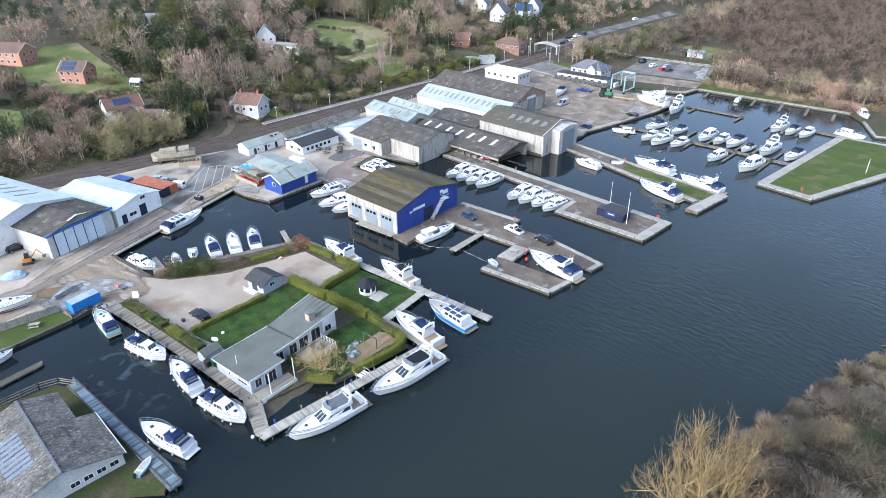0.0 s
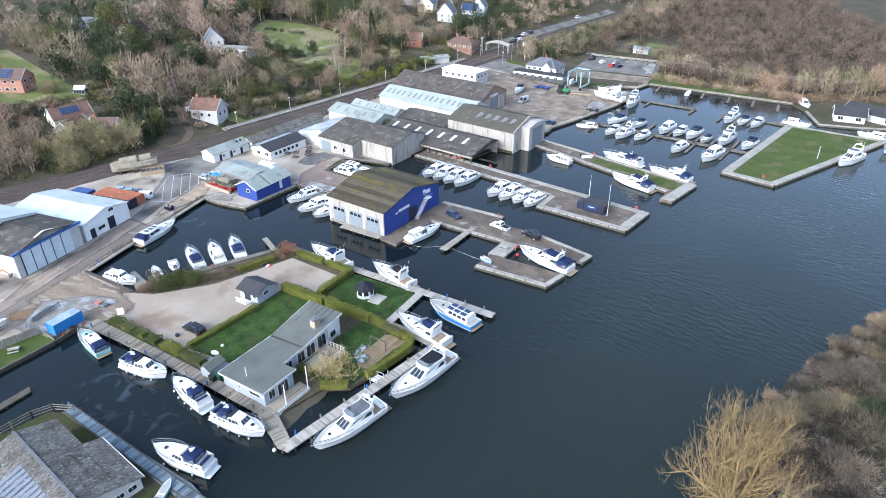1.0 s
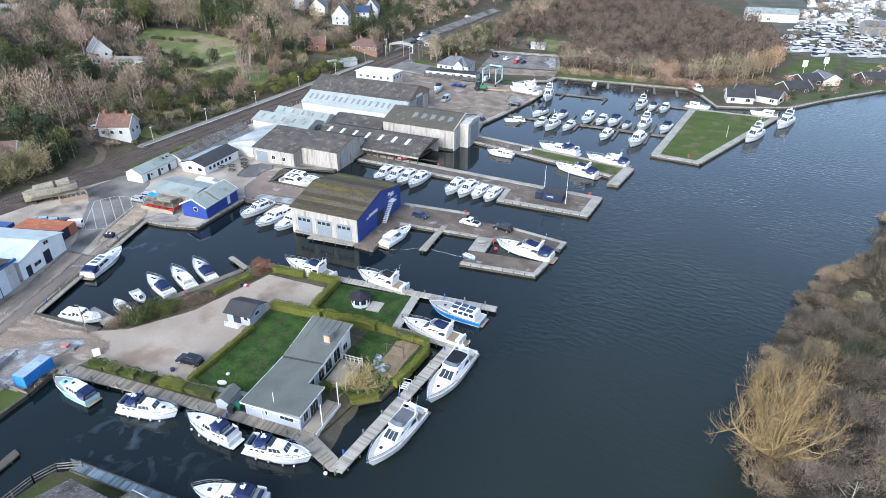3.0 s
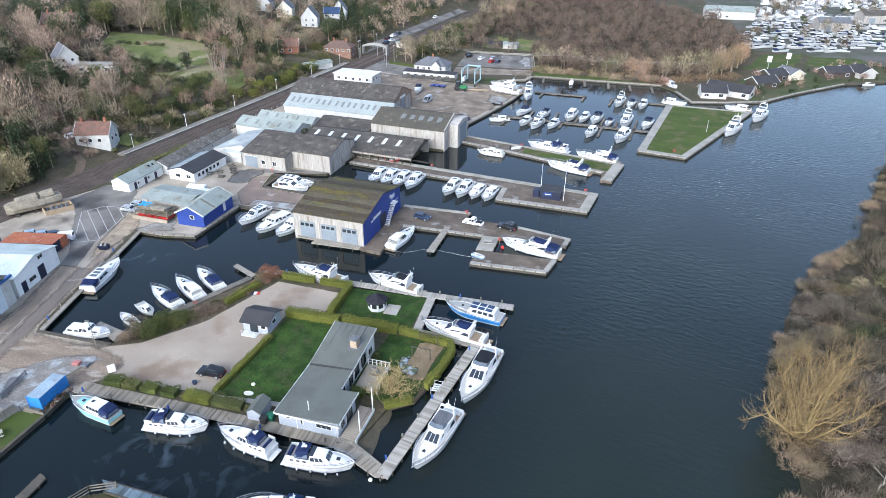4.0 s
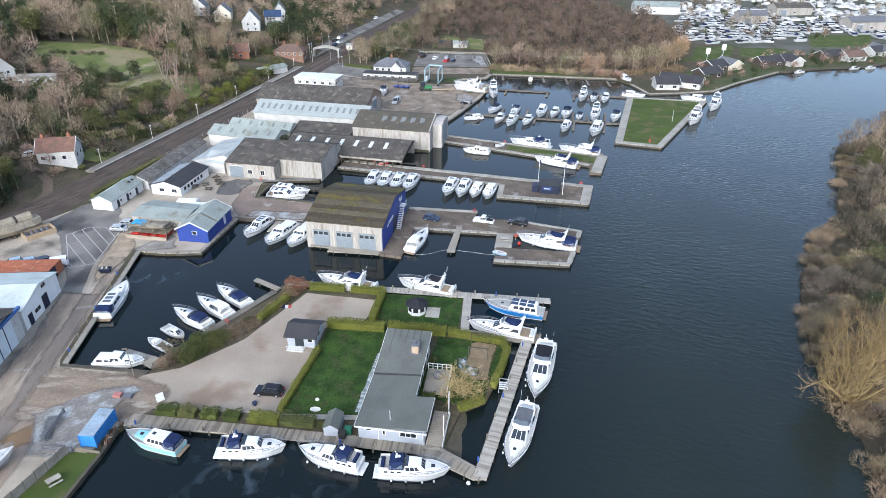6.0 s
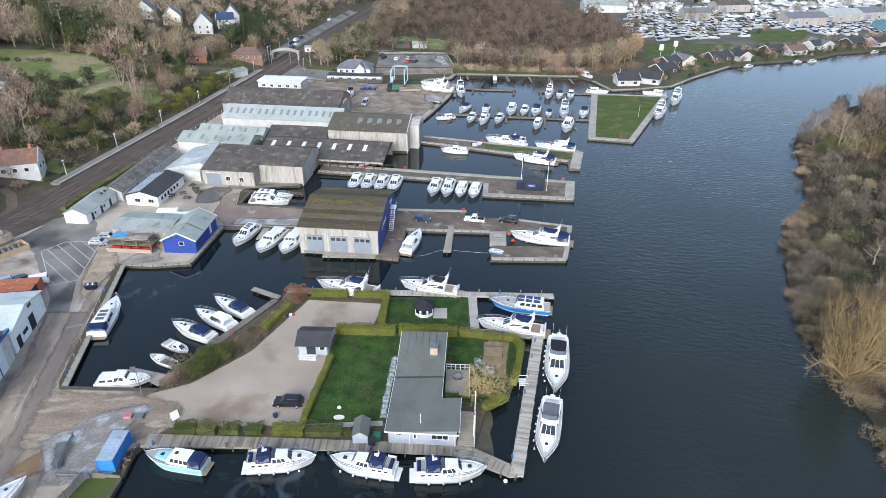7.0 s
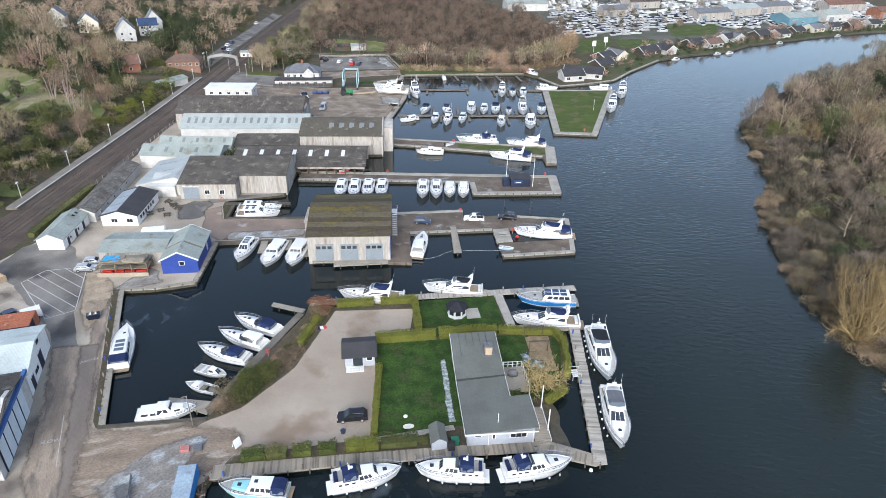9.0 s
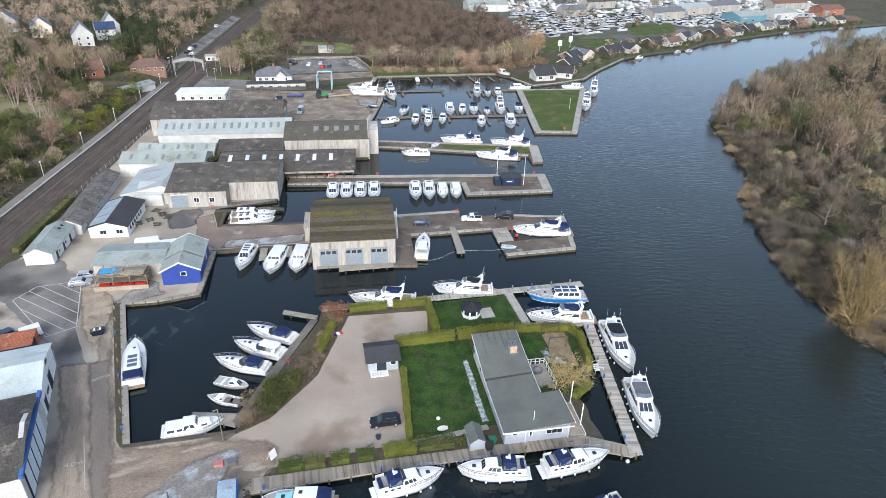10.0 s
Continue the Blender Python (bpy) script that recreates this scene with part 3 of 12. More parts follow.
def patch(name, poly, material, label, z=0.61, height=None):
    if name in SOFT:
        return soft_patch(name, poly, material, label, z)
    if name in RAG:
        poly = ragged(poly, RAG[name])
    g = Geo()
    pts = [Vector(p) for p in poly]
    n = len(poly)
    if height:
        xs, ys = [p[0] for p in poly], [p[1] for p in poly]
        pts += [Vector((x, y)) for x in np.arange(min(xs) + 2, max(xs), 5.0) for y in np.arange(min(ys) + 2, max(ys), 5.0) if inside(x, y, poly)]
    vs, _, fs, *_ = delaunay_2d_cdt(pts, [(i, (i + 1) % n) for i in range(n)], [list(range(n))], 1, 1e-4)
    g.add([(v.x, v.y, height(v.x, v.y) if height else z) for v in vs], [tuple(f) for f in fs])
    return structure(name, g, material, label)


MAIN = [(-119.0, -300), (-119.5, 0), (-120.4, 15), (-121.2, 25), (-122.0, 29.2), (-121.6, 30.9), (-104, 33.4), (-88, 35.0), (-76, 36.3), (-73.6, 38.2),
        (-72.6, 45.6), (-69.2, 48.6), (-67.9, 56), (-67.4, 63.6), (-76.4, 66.0), (-78.4, 77.0), (-110.2, 73.0), (-115.0, 74.6),
        (-115.4, 70.1), (-119.2, 60.4), (-125.5, 44.6), (-125.8, 42.7), (-141.3, 41.0), (-153.8, 78.6), (-147.0, 79.2), (-139.6, 81.6),
        (-140.1, 99.2), (-118.2, 101.4), (-118.2, 112.8), (-141.4, 112.5), (-141.6, 119.9), (-144.0, 120.3), (-144.0, 123.2), (-130.0, 126.5),
        (-129.6, 143.6), (-113.0, 145.5), (-112.0, 156.6), (-106.0, 157.4), (-105.5, 168.5), (-106.0, 180.5), (-107.1, 185.2), (-104, 200), (-100.4, 222), (-99.6, 242),
        (-113.6, 243.6), (-113.0, 247), (-103.2, 252), (-102.0, 259.5), (-75, 262.0), (-47.4, 264.5), (-41.7, 257.4), (-34.8, 243), (-22.4, 247.3),
        (-8.1, 254.2), (4.0, 271.0), (25.8, 296.7), (45.8, 309.5), (71.4, 320.5), (90.2, 338), (114, 350), (167, 377), (257, 407), (600, 520),
        (3000, 1200), (3000, 3000), (-3000, 3000), (-3000, -300)]
EAST = [(3000, 900), (600, 440), (260, 345), (186, 313), (148, 298), (103, 267), (52, 232), (20, 188), (14, 164), (8, 140), (-4.0, 118), (-12.0, 95),
        (-14.4, 78), (-14.0, 64), (-13, 52), (-14, 40), (-18, 20), (-26, -40), (-30, -300), (3000, -300)]
SOUTH = [(-104.2, -300), (-104.2, 7.7), (-103.4, 15.8), (-99.8, 18.0), (-69.2, 19.0), (-68.4, 18.2), (-74.5, 11.5), (-79.5, 0), (-82, -300)]
rng = random.Random(5)
grid = [(x + rng.uniform(-3, 3), y + rng.uniform(-3, 3)) for x in range(-560, -196, 11) for y in range(-90, 720, 13)]
grid += [(rail_x(y) - 6 - d, y) for y in range(-90, 720, 10) for d in (0, 5, 10, 15)]
land_sheet("ground", MAIN, SCRUB, "rough winter ground of grass, soil and leaf litter", hill, grid)
land_sheet("ground_east", EAST, LITTER, "rough litter-strewn ground of the wooded river bank", None, [], -2.0, 0.35)
land_sheet("ground_south", SOUTH, mat("mossy_bank_grass", (0.05, 0.07, 0.018), (0.06, 0.055, 0.03), 0.95, 0.3, 6.0, world_space=True, bump=0.5, spots=((0.085, 0.07, 0.042), 0.35, 0.54), fine_mix=0.5), "mossy grass round the old workshop")
g = Geo().box(-3200, 3200, -500, 3200, -2.6, -2.1)
structure("riverbed", g, SCRUB, "silty bed of the river")
g = Geo()
g.add([(-3000, -400, 0), (3000, -400, 0), (3000, 3000, 0), (-3000, 3000, 0)], [(0, 1, 2, 3)])
tagged(new("water", mesh_of("water", g, WATER)), "dark rippled river water, slack in the marina basins", kind="structure")

# surfaces of the yard and the plot
patch("yard_ground", [(-122.8, 26), (-124.2, 28.8), (-121.4, 31.3), (-119.5, 36), (-126, 42.3), (-141.6, 40.6), (-142.6, 42), (-155.6, 79.5), (-147, 80.2),
      (-140.6, 82.5), (-141, 100), (-119, 102.2), (-119, 112), (-142.2, 111.8), (-144.6, 119.6), (-144.8, 124), (-130.5, 127), (-130.5, 143), (-113.5, 146.5),
      (-113, 157.5), (-107, 158), (-106.8, 181), (-108, 186), (-105, 200.5), (-101.4, 222), (-100.6, 241.4), (-134, 236), (-157, 240), (-180, 246), (-181, 120), (-181, 100), (-187, 84),
      (-196, 50), (-200, 20), (-190, -60), (-135, -60), (-126, 0), (-126, 20)], YARD, "worn brown gravel hardstanding of the boatyard", 0.612)
patch("road", [(-153.3, 59.6), (-157.3, 59.0), (-160.5, 64.5), (-163.8, 68.0), (-176, 80.5), (-184, 86), (-183, 97), (-178, 101), (-171.5, 97), (-168, 91), (-163.5, 88.6), (-159.2, 71.2)], ASPHALT, "cracked grey asphalt road beside the basin", 0.616)
patch("concrete_road", [(-158.6, 60.6), (-152.6, 61.4), (-155.4, 69), (-154.4, 77.4), (-141.8, 40.4), (-133.4, 31), (-130.4, 20), (-127.4, 0), (-144, 0), (-142, 22), (-148.0, 31), (-153.0, 47)], ROADM,
      "stained wet concrete roadway along the sheds", 0.620)
patch("sandy_strip", [(-159.0, 71.6), (-164.6, 86.4), (-160, 86.4), (-155.6, 81.6), (-154.4, 78.4), (-153.4, 71), (-153.2, 62.4)], mat("sandy_hardstanding", (0.40, 0.325, 0.235), (0.28, 0.225, 0.165), 0.9, 0.4, 7.0, world_space=True, bump=0.2, spots=((0.20, 0.165, 0.13), 0.5, 0.57), fine_mix=0.45), "trodden sandy strip beside the parking bay", 0.626)
patch("wet_lane", [(-154.0, 61.2), (-150.7, 52.5), (-147.5, 43.3), (-143.5, 33), (-140, 23.4), (-138, 4), (-133, 4), (-136.0, 21.7), (-138.6, 33.6), (-142.6, 41.7), (-146.2, 52), (-149.8, 62)], WETLANE, "smooth wet grey-brown lane of the roadway", 0.627)
patch("hatched_bay", [(-175.2, 81.6), (-172.6, 86.8), (-164.6, 88.6), (-159.2, 71.6), (-163.6, 68.6)], ASPHALT, "asphalt parking bay with painted hatching", 0.624)
patch("gravel_drive", [(-120.6, 34.6), (-99.8, 38.0), (-100.6, 54.4), (-101.4, 61.0), (-95.2, 63.2), (-94.4, 72.6), (-110.0, 71.8), (-113.6, 59), (-114.8, 54.6), (-121.1, 45.1),
      (-126.6, 41.6), (-128.5, 38)], GRAVEL, "pale gravel drive and parking area", 0.624)
patch("lawn", [(-99.9, 38.4), (-86.4, 40.8), (-88.0, 62.6), (-101.0, 61.6)], LAWN, "mown green lawn beside the bungalow", 0.63)
patch("lawn_upper", [(-94.0, 62.8), (-77.4, 64.6), (-78.6, 76.9), (-95.0, 74.9)], LAWN, "mown lawn round the summer house", 0.63)
patch("lawn_east", [(-80.4, 47), (-73.6, 47), (-69.6, 49.6), (-68.2, 63.8), (-80.4, 63.6)], LAWN, "patchy damp lawn behind the hedge", 0.63)
patch("garden_earth", [(-74.0, 64.0), (-69.4, 63.8), (-69.6, 58.4), (-69.4, 53.4), (-72.0, 52.6), (-75.0, 55.2), (-74.4, 58.4)], mat("sandy_garden_earth", (0.27, 0.20, 0.125), (0.19, 0.15, 0.085), 0.95, 0.5, 6.0, world_space=True, bump=0.3, fine_mix=0.5), "bare sandy earth round the pergola", 0.632)
patch("garden_wet", [(-76.2, 58.6), (-74.2, 59.0), (-73.8, 57.0), (-71.6, 56.6), (-71.0, 54.6), (-72.6, 53.6), (-74.6, 54.6), (-75.8, 56.4)], mat("flooded_grass", (0.05, 0.075, 0.022), (0.10, 0.11, 0.07), 0.5, 0.8, 4.0, world_space=True, spots=((0.42, 0.47, 0.52), 0.7, 0.5)), "pale flooded patch in the lawn", 0.634)
g = Geo().loft([[(-75.2, 46.6, 0.35), (-74.2, 46.4, 0.3), (-72.4, 46.2, 0.15), (-71.4, 46.0, -0.2)], [(-74.4, 44, 0.3), (-73.0, 44, 0.2), (-71.6, 43.6, 0.06), (-70.4, 43.4, -0.2)], [(-74.0, 41, 0.3), (-73.0, 41, 0.12), (-71.9, 41.2, 0.04), (-70.6, 41.4, -0.2)],
                [(-74.0, 38.6, 0.3), (-73.0, 38.4, 0.14), (-71.4, 38.6, 0.06), (-69.8, 39.2, -0.2)], [(-74.4, 36.8, 0.3), (-73.4, 36.4, 0.2), (-71.2, 36.0, 0.08), (-69.4, 36.2, -0.2)]], closed=False)
structure("mud_bank", g, mat("wet_brown_mud", (0.085, 0.07, 0.042), (0.05, 0.045, 0.028), 0.6, 0.9, 5.0, world_space=True, bump=0.4), "brown mud showing at the edge of the inlet")
patch("muddy_head", [(-143.4, 41.0), (-133, 41.4), (-126.4, 42.4), (-119.6, 40.5), (-117.4, 35.4), (-122, 31), (-126, 28.6), (-131, 30), (-136, 27), (-140.6, 27), (-142.8, 36)], mat("brown_yard_mud", (0.285, 0.225, 0.168), (0.19, 0.148, 0.112), 0.85, 0.3, 7.0, world_space=True, bump=0.2, spots=((0.36, 0.31, 0.25), 0.5, 0.55), stretch=(12, 0.4, 1.3), fine_mix=0.45), "churned brown mud at the head of the basin", 0.632)
patch("brown_stain", [(-138.4, 23.2), (-135.6, 29.2), (-132.4, 28.0), (-131.6, 24.8), (-134.6, 21.8)], mat("rusty_brown_mud", (0.22, 0.145, 0.082), (0.17, 0.118, 0.075), 0.85, 0.5, 7.0, world_space=True, fine_mix=0.4), "rusty brown stain on the roadway", 0.635)
patch("wet_patch", [(-137.6, 29.4), (-134.4, 33.6), (-131.6, 37.0), (-126.9, 39.8), (-123.2, 39.2), (-125.2, 33.8), (-125.4, 31), (-124.6, 24.0), (-128.8, 22.2), (-132.0, 21.9), (-133.8, 25)], FROST, "pale wet concrete with frost and puddles", 0.639)
patch("puddle", [(-135.6, 30.4), (-132.0, 31.2), (-129.6, 25.2), (-131.6, 23.6), (-133.2, 25.6)], mat("dark_puddle", (0.15, 0.15, 0.15), (0.11, 0.11, 0.11), 0.4, 0.5, 4.0, world_space=True), "dark grey puddle on the slab", 0.643)
patch("wet_apron", [(-140, 100.2), (-120.5, 102.4), (-120.5, 107.5), (-139, 105)], FROST, "pale wet concrete apron at the quay", 0.628)
patch("quay_frost", [(-156.4, 77.8), (-152.0, 88.6), (-148.4, 87.0), (-147.6, 83.6), (-143.8, 82.6), (-149.8, 79.9)], FROST, "pale frosted ground beside the blue workshop", 0.634)
patch("wet_slipway", [(-150, 120.2), (-143, 122.6), (-130.4, 126.4), (-130.4, 128), (-149, 124.8)], ASPHALT, "wet dark slipway", 0.632)
WETDARK = mat("wet_dark_concrete", (0.13, 0.118, 0.105), (0.085, 0.077, 0.069), 0.5, 0.2, 5.0, world_space=True, spots=((0.22, 0.20, 0.175), 0.3, 0.58))
patch("brown_apron", [(-146.4, 106.4), (-147.2, 112.0), (-149, 117), (-144.6, 119.6), (-142.2, 111.9), (-119.2, 112.0), (-119.2, 102.4), (-140.6, 100.4), (-143.5, 103)], mat("reddish_brown_concrete", (0.25, 0.185, 0.142), (0.17, 0.128, 0.10), 0.75, 0.2, 8.0, world_space=True, spots=((0.36, 0.33, 0.30), 0.3, 0.6)), "reddish-brown stained concrete behind the quay", 0.616)
patch("wet_slick", [(-153.3, 110.6), (-155, 114), (-156.0, 119.6), (-153.0, 122.6), (-148.5, 122.8), (-146.6, 120.6), (-147.6, 116.6), (-147.0, 112.4), (-150, 111)], WETDARK, "dark wet slick in front of the workshop", 0.636)
patch("wet_north", [(-112, 226), (-101.5, 222), (-102.5, 212), (-110, 214)], FROST, "pale wet patch on the hardstanding", 0.628)
patch("north_yard", [(-133, 235.6), (-101.2, 240.6), (-101.8, 221), (-106, 200), (-109, 186.5), (-136.4, 188), (-137, 204), (-158, 211), (-158, 224), (-178, 228), (-178, 243), (-157, 239.4)], MUD,
      "brown gravel storage yard", 0.624)
patch("car_park", [(-145, 294), (-112, 298.5), (-105.2, 273), (-140.8, 266.5)], ASPHALT, "grey asphalt car park", 0.63)
patch("car_park_frost", [(-118, 297), (-112.4, 297.6), (-106, 275), (-111, 274), (-113, 281), (-117.5, 284), (-116, 290)], FROST, "pale frosted corner of the car park", 0.636)
patch("car_park_lower", [(-140, 264.8), (-104.8, 270.6), (-103.8, 261), (-138, 251.8)], MUD, "gravel parking strip", 0.63)
patch("green_north", [(-115.6, 244.4), (-113.6, 246.6), (-118, 250), (-125, 243)], LAWN, "small mown lawn by the quay", 0.63)
patch("bank_grass", [(-101, 260.6), (-48, 265.6), (-46, 270), (-75, 270), (-104, 268)], LAWN2, "grass bank behind the north quay", 0.63)
patch("station_road", [(-198.0, 285), (-191.8, 285), (-190.9, 340), (-189.9, 420), (-194.4, 420), (-196.6, 340)], ASPHALT, "grey asphalt lane beside the railway", 0.63, lambda x, y: hill(x, y) + 0.16)
patch("crossing_road", [(-186, 268), (-164, 258), (-144, 250), (-136, 251), (-137, 246), (-157, 240.2), (-178, 245), (-190, 252)], ASPHALT, "asphalt road from the level crossing", 0.628)
patch("paddock", [(-143, 312), (-116, 310), (-110, 325), (-121, 338), (-142, 343)], FIELD, "green paddock", 0.63)
GREENS = [[(-14.3, 309.4), (7.4, 319.3), (14.7, 355.2), (-3.9, 347.4)], [(13.4, 327.3), (41.6, 334.3), (41.0, 354.3), (17, 350.4)], [(63.0, 398.6), (100.4, 408.4), (87.7, 373.1), (55.4, 361.4)]]
for poly in GREENS[:2]:
    patch("river_green", poly, LAWN2, "green lawns behind the riverside bungalows", 0.634)
patch("far_boatyard", [(-8, 356), (14, 356), (40, 334), (60, 345), (120, 378), (260, 440), (260, 640), (-60, 640), (-20, 460)], mat("grey_boatyard_ground", (0.13, 0.123, 0.11), (0.075, 0.085, 0.055), 0.9, 0.06, 3.0, world_space=True, fine_mix=0.5), "hardstanding of the far boatyard", 0.626)
patch("river_gardens", [(-20, 252), (-8.6, 255.6), (3.4, 272.2), (25.2, 297.8), (45.2, 310.8), (71, 321.6), (89.8, 339), (113.6, 351.2), (166.6, 378.2), (256, 408), (250, 434), (160, 402), (108, 376), (60, 346), (30, 326), (-4, 300), (-16, 290)], mat("dull_garden_grass", (0.06, 0.082, 0.03), (0.10, 0.095, 0.055), 0.95, 0.12, 3.0, world_space=True, bump=0.4, fine_mix=0.5), "dull winter grass and paths of the riverside gardens", 0.622)
patch("far_green", GREENS[2], LAWN2, "green between rows of laid-up boats", 0.632)
up = lambda x, y: hill(x, y) + 0.25
for poly in ([(-318, 74), (-334, 92), (-331, 105), (-305, 103), (-268, 101), (-255, 94), (-258, 78), (-285, 68)], [(-264, 52), (-255, 57), (-233, 53), (-230, 42), (-250, 38)],
             [(-308, 226), (-284, 234), (-260, 234), (-236, 215), (-221, 188), (-231, 180), (-256, 187), (-268, 195), (-292, 204)], [(-233, 201), (-217, 207), (-205, 192), (-203, 180), (-214, 186)],
             [(-206, 120), (-198, 123), (-198, 131), (-205, 130)], [(-262, 90), (-250, 98), (-250, 112), (-262, 106)]):
    fine = []
    patch("garden_lawn", poly, FIELD, "garden lawn on the hillside", height=up)
for poly in ([(-243.4, 189), (-244.2, 203), (-241, 200), (-239.4, 186)], [(-231.6, 182), (-233, 198), (-229.6, 196), (-227.6, 179)], [(-245, 204), (-243.4, 222), (-240, 219), (-241.2, 201)], [(-237, 184), (-238, 200), (-236, 199), (-235, 183)]):
    patch("dug_bed", poly, STRAWBED, "strip of straw-covered garden beds on the meadow", height=lambda x, y: hill(x, y) + 0.32)

# a dirt track up to the cottage
TRACK = [(-194.2, 80), (-195.0, 88), (-195.8, 95), (-197.4, 101.3), (-201.5, 106.6), (-208, 109.4), (-216, 111.5)]
g = Geo()
rows = []
for (x0, y0), (x1, y1) in zip(TRACK, TRACK[1:]):
    n = math.hypot(x1 - x0, y1 - y0)
    nx, ny = -(y1 - y0) / n, (x1 - x0) / n
    for k in range(4):
        x, y = x0 + (x1 - x0) * k / 4, y0 + (y1 - y0) * k / 4
        rows.append([(x + nx * w, y + ny * w, hill(x + nx * w, y + ny * w) + 0.14) for w in (-1.2, -0.4, 0.4, 1.2)])
g.loft(rows, closed=False)
structure("dirt_track", g, mat("brown_track", (0.155, 0.118, 0.085), (0.11, 0.085, 0.062), 0.95, 0.3, 3.0, world_space=True, bump=0.3), "brown dirt track up to the cottage")

# the railway
g = Geo()
ys = list(range(-100, 720, 12))
for k, (d0, d1, z0, z1) in enumerate(((-6.5, -4.2, 0.55, 1.0), (-4.2, 4.2, 1.0, 1.0), (4.2, 6.5, 1.0, 0.55))):
    g.loft([[(rail_x(y) + d0, y, z0), (rail_x(y) + d1, y, z1)] for y in ys], closed=False)
structure("railway_bed", g, BALLAST, "brown ballast bed of a double railway track")
for o in (-2.6, -1.15, 1.15, 2.6):
    g = Geo().loft([[(rail_x(y) + o + a, y, z) for a, z in ((-0.05, 0.99), (0.05, 0.99), (0.05, 1.15), (-0.05, 1.15))] for y in ys])
    structure("rail", g, RAIL, "worn steel rail")
g = Geo()
for y in np.arange(20, 330, 0.75):
    for o in (-1.87, 1.87):
        x = rail_x(y) + o
        g.box(x - 1.25, x + 1.25, y - 0.12, y + 0.12, 0.98, 1.07)
tagged(structure("sleepers", g, mat("brown_sleepers", (0.12, 0.10, 0.085), rough=0.9), "grey sleepers under the rails"), kind="stuff")
g = Geo().loft([[(rail_x(y) - 7.6, y, 0.6), (rail_x(y) - 7.6, y, 1.45), (rail_x(y) - 4.8, y, 1.45), (rail_x(y) - 4.8, y, 0.9)] for y in (116, 150, 182, 215, 250)], caps=True)
structure("platform", g, mat("brown_platform", (0.25, 0.225, 0.195), (0.19, 0.17, 0.145), 0.9, 0.3, 4.0, world_space=True), "long grey station platform")
g = Geo().loft([[(rail_x(y) - 5.15, y, 1.454), (rail_x(y) - 5.15, y, 1.47), (rail_x(y) - 4.78, y, 1.47), (rail_x(y) - 4.78, y, 1.454)] for y in (116, 150, 182, 215, 250)], caps=True)
structure("platform_edge", g, WHITE, "white-painted platform edge")
g = Geo().loft([[(rail_x(y) - 17, y, 1.2), (rail_x(y) - 7.8, y, 1.2), (rail_x(y) - 7.8, y, 0.5)] for y in (270, 300, 360, 420)], closed=False)
structure("station_forecourt", g, ASPHALT, "asphalt station car park strip")

# ---- quays and piers ----
def slab(name, poly, material, label, z=0.6, deep=0.35, rim=TIMBER):
    """A pier: boards or earth on top, dark timber sides and piles below."""
    ob = structure(name, Geo().prism(poly, z - deep, z), material, label)
    g = Geo()
    for (x0, y0), (x1, y1) in zip(poly, poly[1:] + poly[:1]):
        n = max(1, int(math.hypot(x1 - x0, y1 - y0) / 2.6))
        for i in range(n):
            x, y = x0 + (x1 - x0) * (i + 0.5) / n, y0 + (y1 - y0) * (i + 0.5) / n
            g.tube((x, y, -1.5), (x, y, z + 0.02), 0.13, n=6)
    part("pile", g, rim, ob)
    return ob


def boarding(parent, a, b, w, z, material, pitch=0.34, seed=3):
    """Loose cross boards laid along a walk from a to b, w wide about that line."""
    rr = random.Random(seed)
    dx, dy = b[0] - a[0], b[1] - a[1]
    L = math.hypot(dx, dy)
    dx, dy = dx / L, dy / L
    g = Geo()
    for i in range(int(L / pitch)):
        u, half = (i + 0.5) * pitch, pitch * 0.42
        w0, w1, zz = w / 2 + rr.uniform(-0.02, 0.08), w / 2 + rr.uniform(-0.02, 0.08), z + rr.uniform(0.035, 0.06)
        q = [(a[0] + dx * (u + s * half) - dy * k, a[1] + dy * (u + s * half) + dx * k) for s, k in ((-1, -w0), (1, -w0), (1, w1), (-1, w1))]
        g.add([(x, y, h) for h in (z + 0.002, zz) for x, y in q], [(4, 5, 6, 7), (0, 1, 5, 4), (1, 2, 6, 5), (2, 3, 7, 6), (3, 0, 4, 7)])
    tagged(part("boards", g, material, parent), kind="stuff")


def strip(a, b, w0, w1):
    """A long rectangle from a to b, between offsets w0 and w1 to the left of its course."""
    dx, dy = b[0] - a[0], b[1] - a[1]
    n = math.hypot(dx, dy)
    nx, ny = -dy / n, dx / n
    return [(a[0] + nx * w0, a[1] + ny * w0), (b[0] + nx * w0, b[1] + ny * w0), (b[0] + nx * w1, b[1] + ny * w1), (a[0] + nx * w1, a[1] + ny * w1)]


LEVELS = itertools.count()


def quay(name, pts, w, label, material=PLANK, z0=0.78, inward=1):
    """A capped timber edge with a face of boards down to the water."""
    for a, b in zip(pts, pts[1:]):
        z = z0 + 0.006 * (next(LEVELS) % 3)
        lo, hi = (-0.12, w) if inward > 0 else (-w, 0.12)
        ob = structure(name, Geo().prism(strip(a, b, lo, hi), z - 0.28, z), material, label)
        dx, dy = b[0] - a[0], b[1] - a[1]
        n = max(1, int(math.hypot(dx, dy) / 2.2))
        g = Geo()
        for i in range(n + 1):
            x, y = a[0] + dx * i / n, a[1] + dy * i / n
            g.box(x - 0.13, x + 0.13, y - 0.13, y + 0.13, -1.4, z + 0.04)
        part("pile", g, TIMBER, ob)
        part("facing_boards", Geo().prism(strip(a, b, -0.06, 0.0) if inward > 0 else strip(a, b, 0.0, 0.06), -1.0, z - 0.28), TIMBER, ob)


